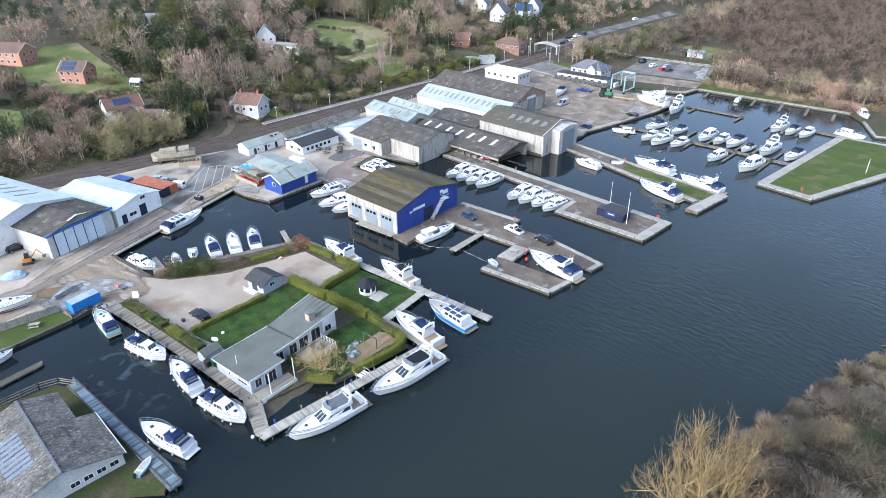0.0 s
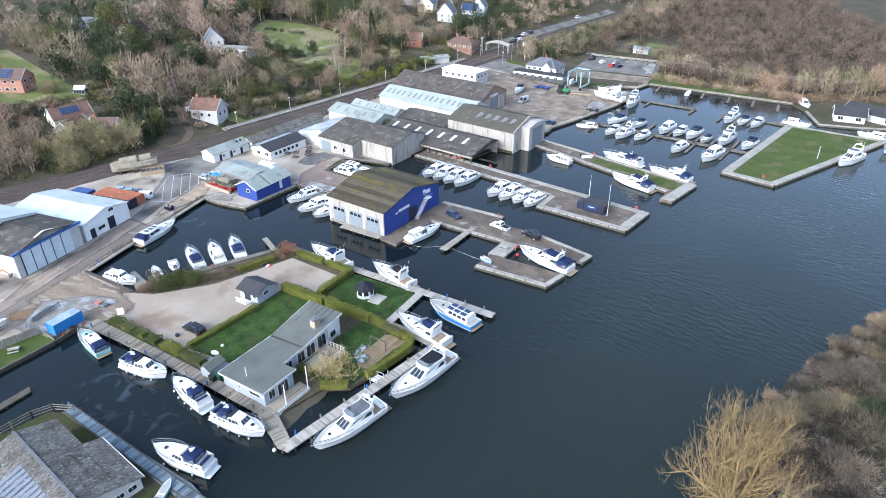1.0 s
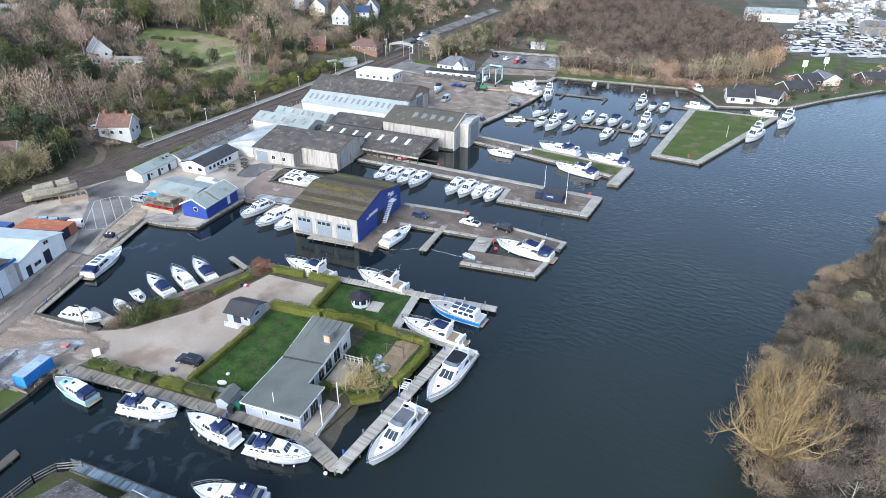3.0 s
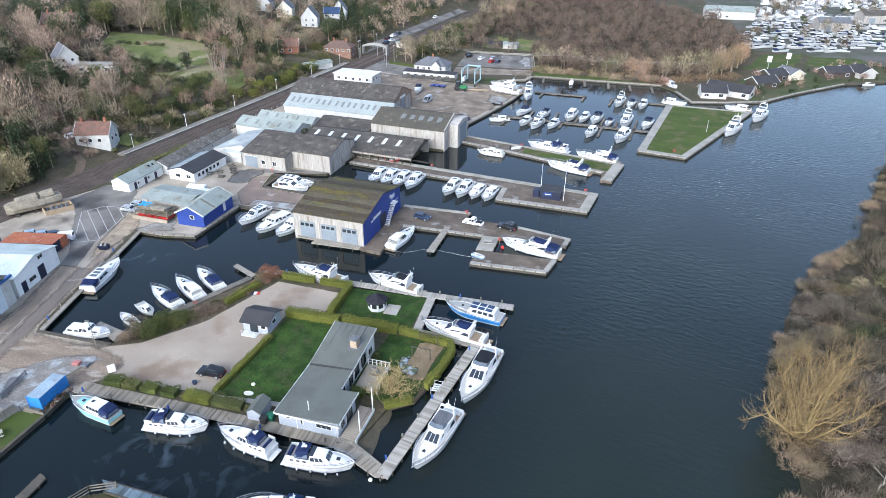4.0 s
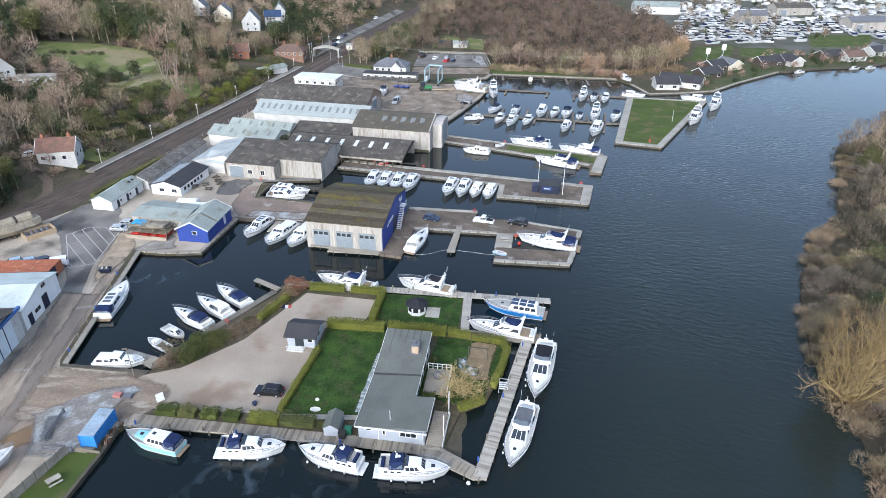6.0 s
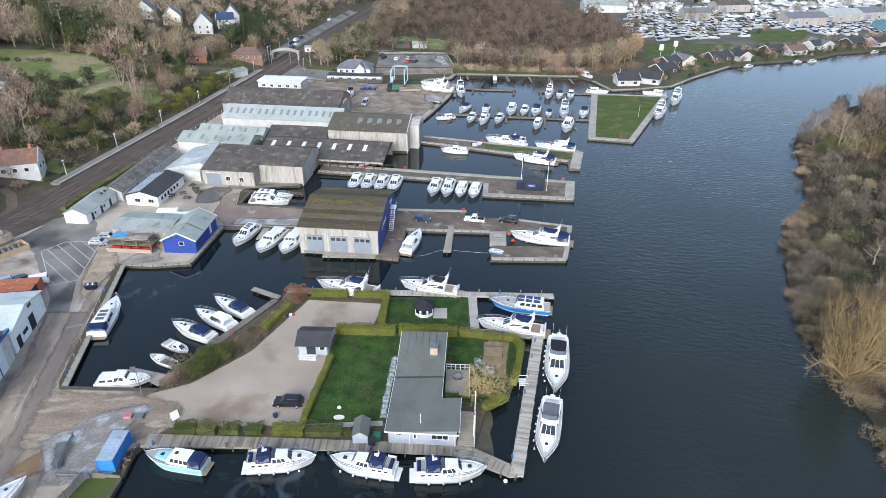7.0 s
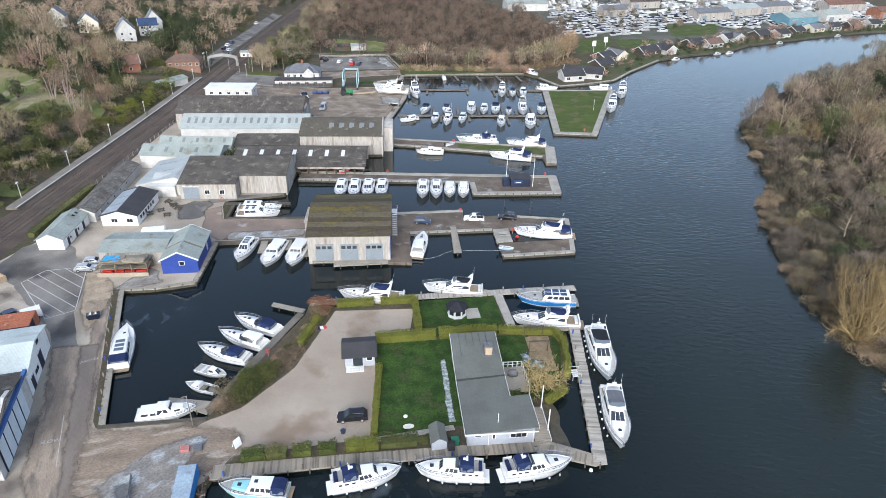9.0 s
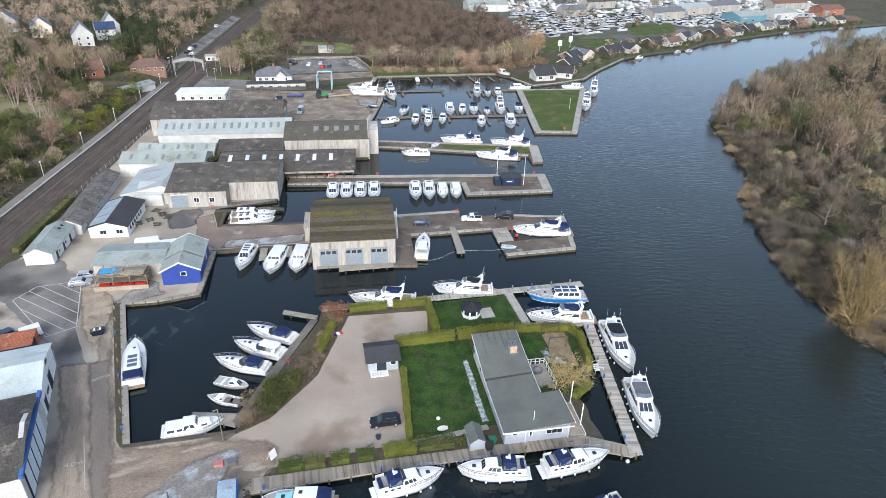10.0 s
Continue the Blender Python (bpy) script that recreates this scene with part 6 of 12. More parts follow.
ld = thing("boarding_steps", "short white timber steps at the side of the pier", "steps", pose(-67.6, 51.7, 0.3, 0, 0, 5))
for k in range(4):
    part("tread", Geo().box(0, 1.5, 0.1 + 0.5 * k, 0.4 + 0.5 * k, 0.45, 0.53), TRIM, ld)
for yy in (0.0, 1.95):
    part("side_rail", Geo().pipe([(0, yy, -0.6), (0, yy, 1.1), (1.4, yy, 1.1), (1.4, yy, 0.3)], 0.05), TRIM, ld)
dk = thing("side_deck", "raised grey deck with white railing", "deck", pose(-79.4, 47.6, 0.6, 0, 0, 5))
part("decking", Geo().box(0, 3.9, 0, 6.2, 0.4, 0.6), PLANK, dk)
for p, q in (((0, 6.2), (3.9, 6.2)), ((3.9, 6.2), (3.9, 0))):
    n = 5
    for i in range(n + 1):
        xx, yy = p[0] + (q[0] - p[0]) * i / n, p[1] + (q[1] - p[1]) * i / n
        part("rail_post", Geo().box(xx - 0.06, xx + 0.06, yy - 0.06, yy + 0.06, 0.0, 1.7), TRIM, dk)
    for zz, rr in ((1.65, 0.06), (1.1, 0.04)):
        part("hand_rail", Geo().pipe([(*p, zz), (*q, zz)], rr), TRIM, dk, "white timber rail")
solid("covered_barbecue", Geo().loft([[(0.9 * s * math.cos(k * 0.785), 0.6 * s * math.sin(k * 0.785), zz) for k in range(8)] for s, zz in ((1, 0), (1.05, 0.5), (0.8, 0.95), (0.2, 1.15))], caps=True),
      SLATE, "barbecue under a grey cover", "barbecue", pose(-77.8, 51.8, 1.2), smooth=True)
# the cabin, the summer house and small sheds
cb = gable("cabin", "small white timber cabin with dark grey roof and porch", -106.0, 54.6, 6, 5.0, 4.8, 2.2, 3.2, GREYCLAD, DARKFELT, z=0.75, over=0.5,
           opens=[("S", 3.6, 1.0, 1.1, 0.9, "window"), ("E", 1.6, 1.0, 1.4, 0.9, "window"), ("S", 1.4, 0.0, 1.6, 2.0, "dark glazed double door", GLASS)], cat="cabin")
g = Geo().box(0.2, 3.2, -1.5, 0, -0.2, 0.05).pipe([(0.3, -1.4, 0.9), (3.1, -1.4, 0.9)], 0.05).pipe([(0.3, -1.4, 0.45), (3.1, -1.4, 0.45)], 0.04)
for i in range(7):
    g.box(0.3 + 0.46 * i - 0.04, 0.3 + 0.46 * i + 0.04, -1.44, -1.36, -0.2, 0.95)
part("porch_rail", g, TRIM, cb, "white porch rail")
sh = thing("summer_house", "octagonal white summer house with dark pointed roof", "summer house", pose(-86.4, 70.4, 0.64, 0, 0, 7))
octo = lambda r, z, k=8: [(r * math.cos(math.pi / 8 + k2 * math.pi / 4), r * math.sin(math.pi / 8 + k2 * math.pi / 4), z) for k2 in range(8)]
part("wall", Geo().loft([octo(1.8, 0), octo(1.8, 1.9)], caps=True), TRIM, sh)
part("roof", Geo().loft([octo(2.25, 1.85), octo(2.25, 1.95), octo(0.35, 3.0), octo(0.1, 3.3)], caps=True), mat("black_shingles", (0.028, 0.028, 0.034), (0.02, 0.02, 0.026), 0.85, 1.0, 6.0), sh)
for k in range(8):
    a = math.pi / 4 * k
    c, s = math.cos(a), math.sin(a)
    r = 1.8 * math.cos(math.pi / 8) + 0.01
    tx, ty = -s * 0.48, c * 0.48
    q = [(c * r - tx, s * r - ty, 0.7), (c * r + tx, s * r + ty, 0.7), (c * r + tx, s * r + ty, 1.7), (c * r - tx, s * r - ty, 1.7)]
    part("window_pane", Geo().panel(q, 0, 1, 0, 1, 0.03, 0.0), GLASS, sh)
solid("garden_deck", Geo().box(0, 2.6, 0, 3.2, 0, 0.18), PALEPLANK, "small square timber deck on the lawn", "deck", pose(-84.4, 68.9, 0.62, 0, 0, 7))
gable("tool_shed", "small grey garden shed with rounded dark roof", -91.4, 35.6, 7, 3.4, 2.2, 1.7, 2.4, GREYCLAD, FELT, turn=True, over=0.12, cat="shed")
for x, y, m_, lab in ((-88.0, 36.8, mat("green_bin_plastic", (0.02, 0.13, 0.07), rough=0.5), "green plastic water tank beside the bungalow"), (-88.6, 35.9, RUBBER, "black plastic wheelie bin beside the shed")):
    solid("bin", Geo().taper(-0.45, 0.45, -0.4, 0.4, 0, -0.52, 0.52, -0.48, 0.48, 1.15).box(-0.55, 0.55, -0.5, 0.5, 1.15, 1.25), m_, lab, "bin", pose(x, y, 0.7, 0, 0, 8))
pg = thing("pergola", "dark timber pergola seat against the hedge", "pergola", pose(-74.0, 58.9, 0.64, 0, 0, 4) @ Matrix.Diagonal((0.82, 0.82, 1, 1)))
for xx in (0, 4):
    for yy in (0, 5.2):
        part("post", Geo().box(xx - 0.08, xx + 0.08, yy - 0.08, yy + 0.08, 0, 2.2), TIMBER, pg)
for yy in (0, 5.2):
    part("beam", Geo().box(-0.2, 4.2, yy - 0.1, yy + 0.1, 2.1, 2.25), TIMBER, pg)
for i in range(7):
    part("rafter", Geo().box(0.6 * i, 0.6 * i + 0.07, 3.6, 5.6, 2.25, 2.38), TIMBER, pg)
part("paving", Geo().box(0.1, 3.9, 0.2, 4.9, 0.0, 0.06), mat("sandy_paving", (0.30, 0.225, 0.145), (0.22, 0.165, 0.105), 0.95, 0.8, 5.0, fine_mix=0.5), pg)
solid("septic_cover", Geo().loft([[(0.85 * math.cos(k * 0.5236), 0.5 * math.sin(k * 0.5236), zz) for k in range(12)] for zz in (0, 0.12)], caps=True), CREAMGEL, "pale oval tank cover on the lawn", "tank cover", pose(-94.9, 40.6, 0.63, 0, 0, 8))
solid("tank_vent", Geo().blob((0, 0, 0.2), 0.35, 0.7), CREAMGEL, "pale domed vent on the lawn", "vent", pose(-95.4, 42.6, 0.63), smooth=True)
patch("frosty_strip", [(-87.4, 41.4), (-88.9, 41.2), (-89.3, 45), (-89.6, 50), (-90.0, 56.6), (-88.8, 57.0), (-88.2, 51), (-87.9, 45)], mat("frosty_grass", (0.16, 0.19, 0.16), (0.26, 0.29, 0.28), 0.9, 1.2, 6.0, world_space=True, spots=((0.44, 0.48, 0.49), 1.6, 0.48), fine_mix=0.5), "strip of frosted grass beside the bungalow", 0.64)
solid("gravel_border", Geo().prism(strip((-99.6, 38.0), (-88.0, 40.4), -0.5, 0.5), 0.6, 0.66), CONCRETE, "pale path edging along the lawn", "border")

# ---- boats: bow along +x, waterline at z = 0 ----
CLEAR = mat("clear_canopy_sheet", (0.20, 0.23, 0.27), (0.12, 0.14, 0.17), 0.12, 1.5, 4.0, fine_mix=0.2)

def hull_rings(L, B, bow, stern, full=0.55, n=13):
    out = []
    for i in range(n):
        s = i / (n - 1)
        k = max(0.0, (s - full) / (1 - full))
        b = B / 2 * (0.90 + 0.10 * min(1, s / 0.35)) * max(0.015, (1 - k ** 2.3))
        z = stern + (bow - stern) * s ** 1.7
        xt, xw = -L / 2 + L * s, -L / 2 + L * 0.91 * s + 0.15 * (1 - s)
        flare = 0.94 - 0.26 * k
        out.append((xt, xw, b, z, flare))
    return out


def hull(parent, L, B, bow, stern, material=None, deck=None, stripe=BOOT, full=0.55, label=""):
    st = hull_rings(L, B, bow, stern, full)
    g = Geo()
    rings = []
    for xt, xw, b, z, fl in st:
        m = 0.55 * xw + 0.45 * xt
        rings.append([(xt, b, z), (xt * 0.25 + m * 0.75, b * (0.35 + 0.65 * fl) * 1.01, z * 0.55), (xw, b * fl * 0.96, 0.05), (xw, b * 0.75 * fl, -0.3), (xw, -b * 0.75 * fl, -0.3),
                      (xw, -b * fl * 0.96, 0.05), (xt * 0.25 + m * 0.75, -b * (0.35 + 0.65 * fl) * 1.01, z * 0.55), (xt, -b, z)])
    g.loft(rings, closed=False)
    g.add(rings[0], [tuple(range(8))])
    h = part("hull", g, material or GEL, parent, label or "", smooth=True)
    for side in (1, -1):
        part("boot_stripe", Geo().loft([[(xw + 0.02, side * (b * fl * 0.965 + 0.025), 0.04), (xw + 0.05, side * (b * fl * 0.975 + 0.03), 0.22)] for xt, xw, b, z, fl in st], closed=False), stripe, h)
        part("rub_rail", Geo().loft([[(xt, side * (b + 0.03), z - 0.18), (xt, side * (b + 0.05), z - 0.12)] for xt, xw, b, z, fl in st], closed=False), stripe if material is None else TRIM, h)
    d = Geo().loft([[(xt, max(0.01, b - 0.10), z - 0.06), (xt, 0, z - 0.02), (xt, -max(0.01, b - 0.10), z - 0.06)] for xt, xw, b, z, fl in st], closed=False)
    part("deck", d, deck or DECKW, parent)
    part("gunwale", Geo().loft([[(xt, b, z), (xt, max(0.005, b - 0.11), z + 0.03), (xt, max(0.005, b - 0.11), z - 0.08)] for xt, xw, b, z, fl in st], closed=False)
         .loft([[(xt, -b, z), (xt, -max(0.005, b - 0.11), z + 0.03), (xt, -max(0.005, b - 0.11), z - 0.08)] for xt, xw, b, z, fl in st], closed=False), material and GEL or GEL, parent)
    return st


def deck_at(st, x):
    xs = [s[0] for s in st]
    return float(np.interp(x, xs, [s[3] for s in st])), float(np.interp(x, xs, [s[2] for s in st]))


def bow_rail(parent, st, x0, h=0.62):
    xs = [x0 + (st[-1][0] - 0.05 - x0) * i / 7 for i in range(8)]
    g = Geo()
    for side in (1, -1):
        top = []
        for i, x in enumerate(xs):
            z, b = deck_at(st, x)
            p = (x, side * max(0.06, b - 0.08), z)
            q = (x + 0.12, side * max(0.10, b - 0.02), z + h * (0.55 + 0.45 * min(1, i / 2)))
            g.tube(p, q, 0.028, n=4)
            top.append(q)
        g.pipe(top, 0.034).pipe([tuple(np.array(t) - (0.06, 0, h * 0.45)) for t in top], 0.02)
        end = top[-1]
    g.pipe([end, (end[0] + 0.1, 0, end[2] + 0.02), (end[0], -end[1], end[2])], 0.034)
    part("bow_rail", g, STEEL, parent, "stainless bow rail")


def cabin(parent, name, x0, x1, w0, w1, z0, z1, back, front, top=0.86, material=None, side=None, wind=3, wcol=None, brow=0.0):
    """A deckhouse from x0 aft to x1 forward with raked ends; side: window spans as fractions of its length."""
    a = [(x0, -w0, z0), (x1, -w1, z0), (x1, w1, z0), (x0, w0, z0)]
    b = [(x0 + back, -w0 * top, z1), (x1 - front, -w1 * top, z1), (x1 - front, w1 * top, z1), (x0 + back, w0 * top, z1)]
    e = 0.10
    c = [(x0 + back + e, -(w0 * top - e), z1 + 0.07), (x1 - front - e, -(w1 * top - e), z1 + 0.07), (x1 - front - e, w1 * top - e, z1 + 0.07), (x0 + back + e, w0 * top - e, z1 + 0.07)]
    h = part(name, Geo().loft([a, b, c], caps=True), material or GEL, parent)
    wc = wcol or TINT
    if wind:
        for i in range(wind):
            part("windscreen", Geo().panel([a[1], a[2], b[2], b[1]], 0.05 + i * 0.9 / wind + 0.015, 0.05 + (i + 1) * 0.9 / wind - 0.015, 0.12, 0.95, 0.012, 0.01), wc, h)
    for u0, u1 in side or ():
        part("side_window", Geo().panel([a[0], a[1], b[1], b[0]], u0, u1, 0.40, 0.88, 0.012, 0.01), wc, h)
        part("side_window", Geo().panel([a[2], a[3], b[3], b[2]], 1 - u1, 1 - u0, 0.40, 0.88, 0.012, 0.01), wc, h)
    return h, a, b


def fenders(parent, st, xs, side, material=None):
    for x in xs:
        z, b = deck_at(st, x)
        y = side * (b + 0.15)
        g = Geo().loft([[(x + r * math.cos(k * 1.0472), y + r * math.sin(k * 1.0472), zz) for k in range(6)] for r, zz in ((0.03, 0.2), (0.13, 0.28), (0.16, 0.42), (0.13, 0.56), (0.03, 0.66))], caps=True)
        g.tube((x, y, 0.8), (x, side * b, z), 0.012, n=3)
        part("fender", g, material or FENDER, parent, smooth=True)


def arch(parent, x, w, z0, z1, rake=0.5, material=None, mast=1.2):
    g = Geo()
    for side in (1, -1):
        g.loft([[(x + 0.35, side * w, z0), (x - 0.35, side * w, z0), (x - 0.35, side * (w - 0.10), z0), (x + 0.35, side * (w - 0.10), z0)],
                [(x - rake + 0.2, side * w * 0.8, z1), (x - rake - 0.2, side * w * 0.8, z1), (x - rake - 0.2, side * (w * 0.8 - 0.10), z1), (x - rake + 0.2, side * (w * 0.8 - 0.10), z1)]], caps=True)
    g.box(x - rake - 0.22, x - rake + 0.22, -w * 0.8, w * 0.8, z1 - 0.02, z1 + 0.10)
    ar = part("radar_arch", g, material or GEL, parent)
    if mast:
        part("mast", Geo().tube((x - rake, 0, z1), (x - rake - 0.2, 0, z1 + mast), 0.06, 0.03, 5).box(x - rake - 0.25, x - rake + 0.05, -0.35, 0.35, z1 + 0.35, z1 + 0.42), GEL, ar)
        part("radar_dome", Geo().blob((x - rake + 0.05, 0, z1 + 0.24), 0.24, 0.55), TRIM, ar, smooth=True)
        part("aerial", Geo().tube((x - rake, w * 0.7, z1), (x - rake - 0.5, w * 0.75, z1 + 1.9), 0.015, n=3).tube((x - rake, -w * 0.7, z1), (x - rake - 0.5, -w * 0.75, z1 + 1.9), 0.015, n=3), TRIM, ar)


def canopy(parent, x0, x1, w, z0, z1, material, name="canopy", clear=True):
    """A fabric cockpit cover on hoops, with clear panels in its sides."""
    m = (x0 + x1) / 2
    ring = lambda x, ww, zz: [(x, -w, z0), (x, -ww, zz - 0.25), (x, -ww * 0.8, zz), (x, ww * 0.8, zz), (x, ww, zz - 0.25), (x, w, z0)]
    c = part(name, Geo().loft([ring(x0, w * 0.9, z1 - 0.25), ring(m, w * 0.95, z1), ring(x1, w * 0.92, z1 - 0.05)], closed=False)
             .add(ring(x0, w * 0.9, z1 - 0.25), [tuple(range(6))]), material, parent, "fabric cockpit canopy")
    if clear:
        L = x1 - x0
        for side in (1, -1):
            q = [(x0, side * w, z0), (x1, side * w, z0), (x1, side * w * 0.92, z1 - 0.3), (x0, side * w * 0.9, z1 - 0.5)]
            if side > 0:
                q = [q[1], q[0], q[3], q[2]]
            for i in range(2):
                part("clear_panel", Geo().panel(q, 0.05 + 0.47 * i, 0.47 + 0.47 * i, 0.2, 0.94, 0.02, 0.005), CLEAR, c)
        part("clear_panel", Geo().panel([(x0, w, z0), (x0, -w, z0), (x0, -w * 0.85, z1 - 0.5), (x0, w * 0.85, z1 - 0.5)], 0.08, 0.92, 0.25, 0.94, 0.02, 0.0), CLEAR, c)
    return c


def hatch(parent, x, y, z, w=0.5):
    part("deck_hatch", Geo().box(x - w / 2, x + w / 2, y - w / 2, y + w / 2, z - 0.05, z + 0.05), TINT, parent)


def swim_platform(parent, L, B, d=0.9):
    part("swim_platform", Geo().box(-L / 2 - d, -L / 2 + 0.1, -B * 0.42, B * 0.42, 0.22, 0.34), TEAK, parent)


def fly(L, label, cover=None, side=1, fend=(), canvas=None, teakish=True, m=None, group=""):
    """A flybridge motor yacht."""
    B = L * 0.275
    o = thing("motor_yacht", label, "boat", m, group)
    st = hull(o, L, B, 1.85, 1.25, deck=CREAMDECK)
    swim_platform(o, L, B)
    part("cockpit_floor", Geo().box(-L * 0.47, -L * 0.27, -B * 0.36, B * 0.36, 1.14, 1.27), TEAK, o)
    part("transom_wall", Geo().box(-L * 0.495, -L * 0.475, -B * 0.42, B * 0.42, 1.1, 1.75), GEL, o)
    part("cockpit_seat", Geo().soft(-L * 0.465, -L * 0.42, -B * 0.33, B * 0.33, 1.25, 1.65, 0.08), DECKW, o)
    part("coachroof", Geo().loft([[(L * 0.04, -B * 0.36, 1.3), (L * 0.04, -B * 0.31, 1.80), (L * 0.04, B * 0.31, 1.80), (L * 0.04, B * 0.36, 1.3)],
                                  [(L * 0.22, -B * 0.27, 1.4), (L * 0.20, -B * 0.22, 1.80), (L * 0.20, B * 0.22, 1.80), (L * 0.22, B * 0.27, 1.4)],
                                  [(L * 0.39, -B * 0.07, 1.65), (L * 0.37, -B * 0.05, 1.76), (L * 0.37, B * 0.05, 1.76), (L * 0.39, B * 0.07, 1.65)]], closed=False), GEL, o, smooth=True)
    h, a, b = cabin(o, "saloon", -L * 0.29, L * 0.19, B * 0.44, B * 0.35, 1.3, 2.5, 0.1, L * 0.18, 0.80, side=((0.05, 0.34), (0.36, 0.66), (0.675, 0.80)), wind=3)
    hatch(o, L * 0.26, 0, 1.80)
    for s_ in (-1, 1):
        part("sun_pad", Geo().soft(L * 0.205, L * 0.25, s_ * B * 0.09 - B * 0.07, s_ * B * 0.09 + B * 0.07, 1.72, 1.86, 0.05), CREAMGEL, o)
    fx0, fx1 = -L * 0.30, L * 0.01
    w = B * 0.37
    part("flybridge", Geo().loft([[(fx0, -w, 2.45), (fx1 - 0.4, -w, 2.45), (fx1 + 0.3, 0, 2.45), (fx1 - 0.4, w, 2.45), (fx0, w, 2.45)],
                                  [(fx0 - 0.1, -w * 1.05, 3.05), (fx1 - 0.3, -w * 0.95, 3.15), (fx1 + 0.1, 0, 3.2), (fx1 - 0.3, w * 0.95, 3.15), (fx0 - 0.1, w * 1.05, 3.05)],
                                  [(fx0 + 0.1, -w * 0.92, 3.05), (fx1 - 0.45, -w * 0.82, 3.15), (fx1 - 0.1, 0, 3.2), (fx1 - 0.45, w * 0.82, 3.15), (fx0 + 0.1, w * 0.92, 3.05)],
                                  [(fx0 + 0.1, -w * 0.9, 2.62), (fx1 - 0.5, -w * 0.8, 2.62), (fx1 - 0.2, 0, 2.62), (fx1 - 0.5, w * 0.8, 2.62), (fx0 + 0.1, w * 0.9, 2.62)]], caps=True), GEL, o)
    part("fly_screen", Geo().loft([[(fx1 - 1.5, -w * 0.95, 3.12), (fx1 - 0.3, -w * 0.86, 3.15), (fx1 + 0.02, 0, 3.18), (fx1 - 0.3, w * 0.86, 3.15), (fx1 - 1.5, w * 0.95, 3.12)],
                                   [(fx1 - 1.8, -w * 0.85, 3.3), (fx1 - 0.8, -w * 0.7, 3.55), (fx1 - 0.55, 0, 3.6), (fx1 - 0.8, w * 0.7, 3.55), (fx1 - 1.8, w * 0.85, 3.3)]], closed=False), mat_smoke, o, "smoked fly-bridge screen")
    part("fly_seat", Geo().soft(fx0 + 0.3, fx0 + 1.0, -w * 0.8, w * 0.8, 2.6, 3.05, 0.08), DECKW, o)
    part("helm_seat", Geo().soft(fx1 - 1.5, fx1 - 0.9, -w * 0.6, w * 0.6, 2.6, 3.1, 0.1), DECKW, o)
    if cover:
        part("fly_cover", Geo().loft([[(fx0 + 0.2, -w * 0.9, 3.08), (fx0 + 0.2, 0, 3.2), (fx0 + 0.2, w * 0.9, 3.08)], [((fx0 + fx1) / 2, -w * 0.9, 3.15), ((fx0 + fx1) / 2, 0, 3.42), ((fx0 + fx1) / 2, w * 0.9, 3.15)],
                                      [(fx1 - 0.9, -w * 0.8, 3.25), (fx1 - 0.8, 0, 3.4), (fx1 - 0.9, w * 0.8, 3.25)]], closed=False), cover, o, "fitted fly-bridge cover")
    arch(o, fx0 + 0.5, w * 1.05, 3.0, 3.9, 0.6)
    if canvas:
        canopy(o, -L * 0.47, -L * 0.27, B * 0.42, 1.6, 2.75, canvas)
    bow_rail(o, st, L * 0.02)
    fenders(o, st, [L * k for k in fend], side)
    part("anchor_roller", Geo().box(L / 2 - 0.3, L / 2 + 0.25, -0.12, 0.12, 1.8, 1.9), STEEL, o)
    return o


mat_smoke = mat("smoked_screen", (0.10, 0.12, 0.14), rough=0.1, fine_mix=0.05)


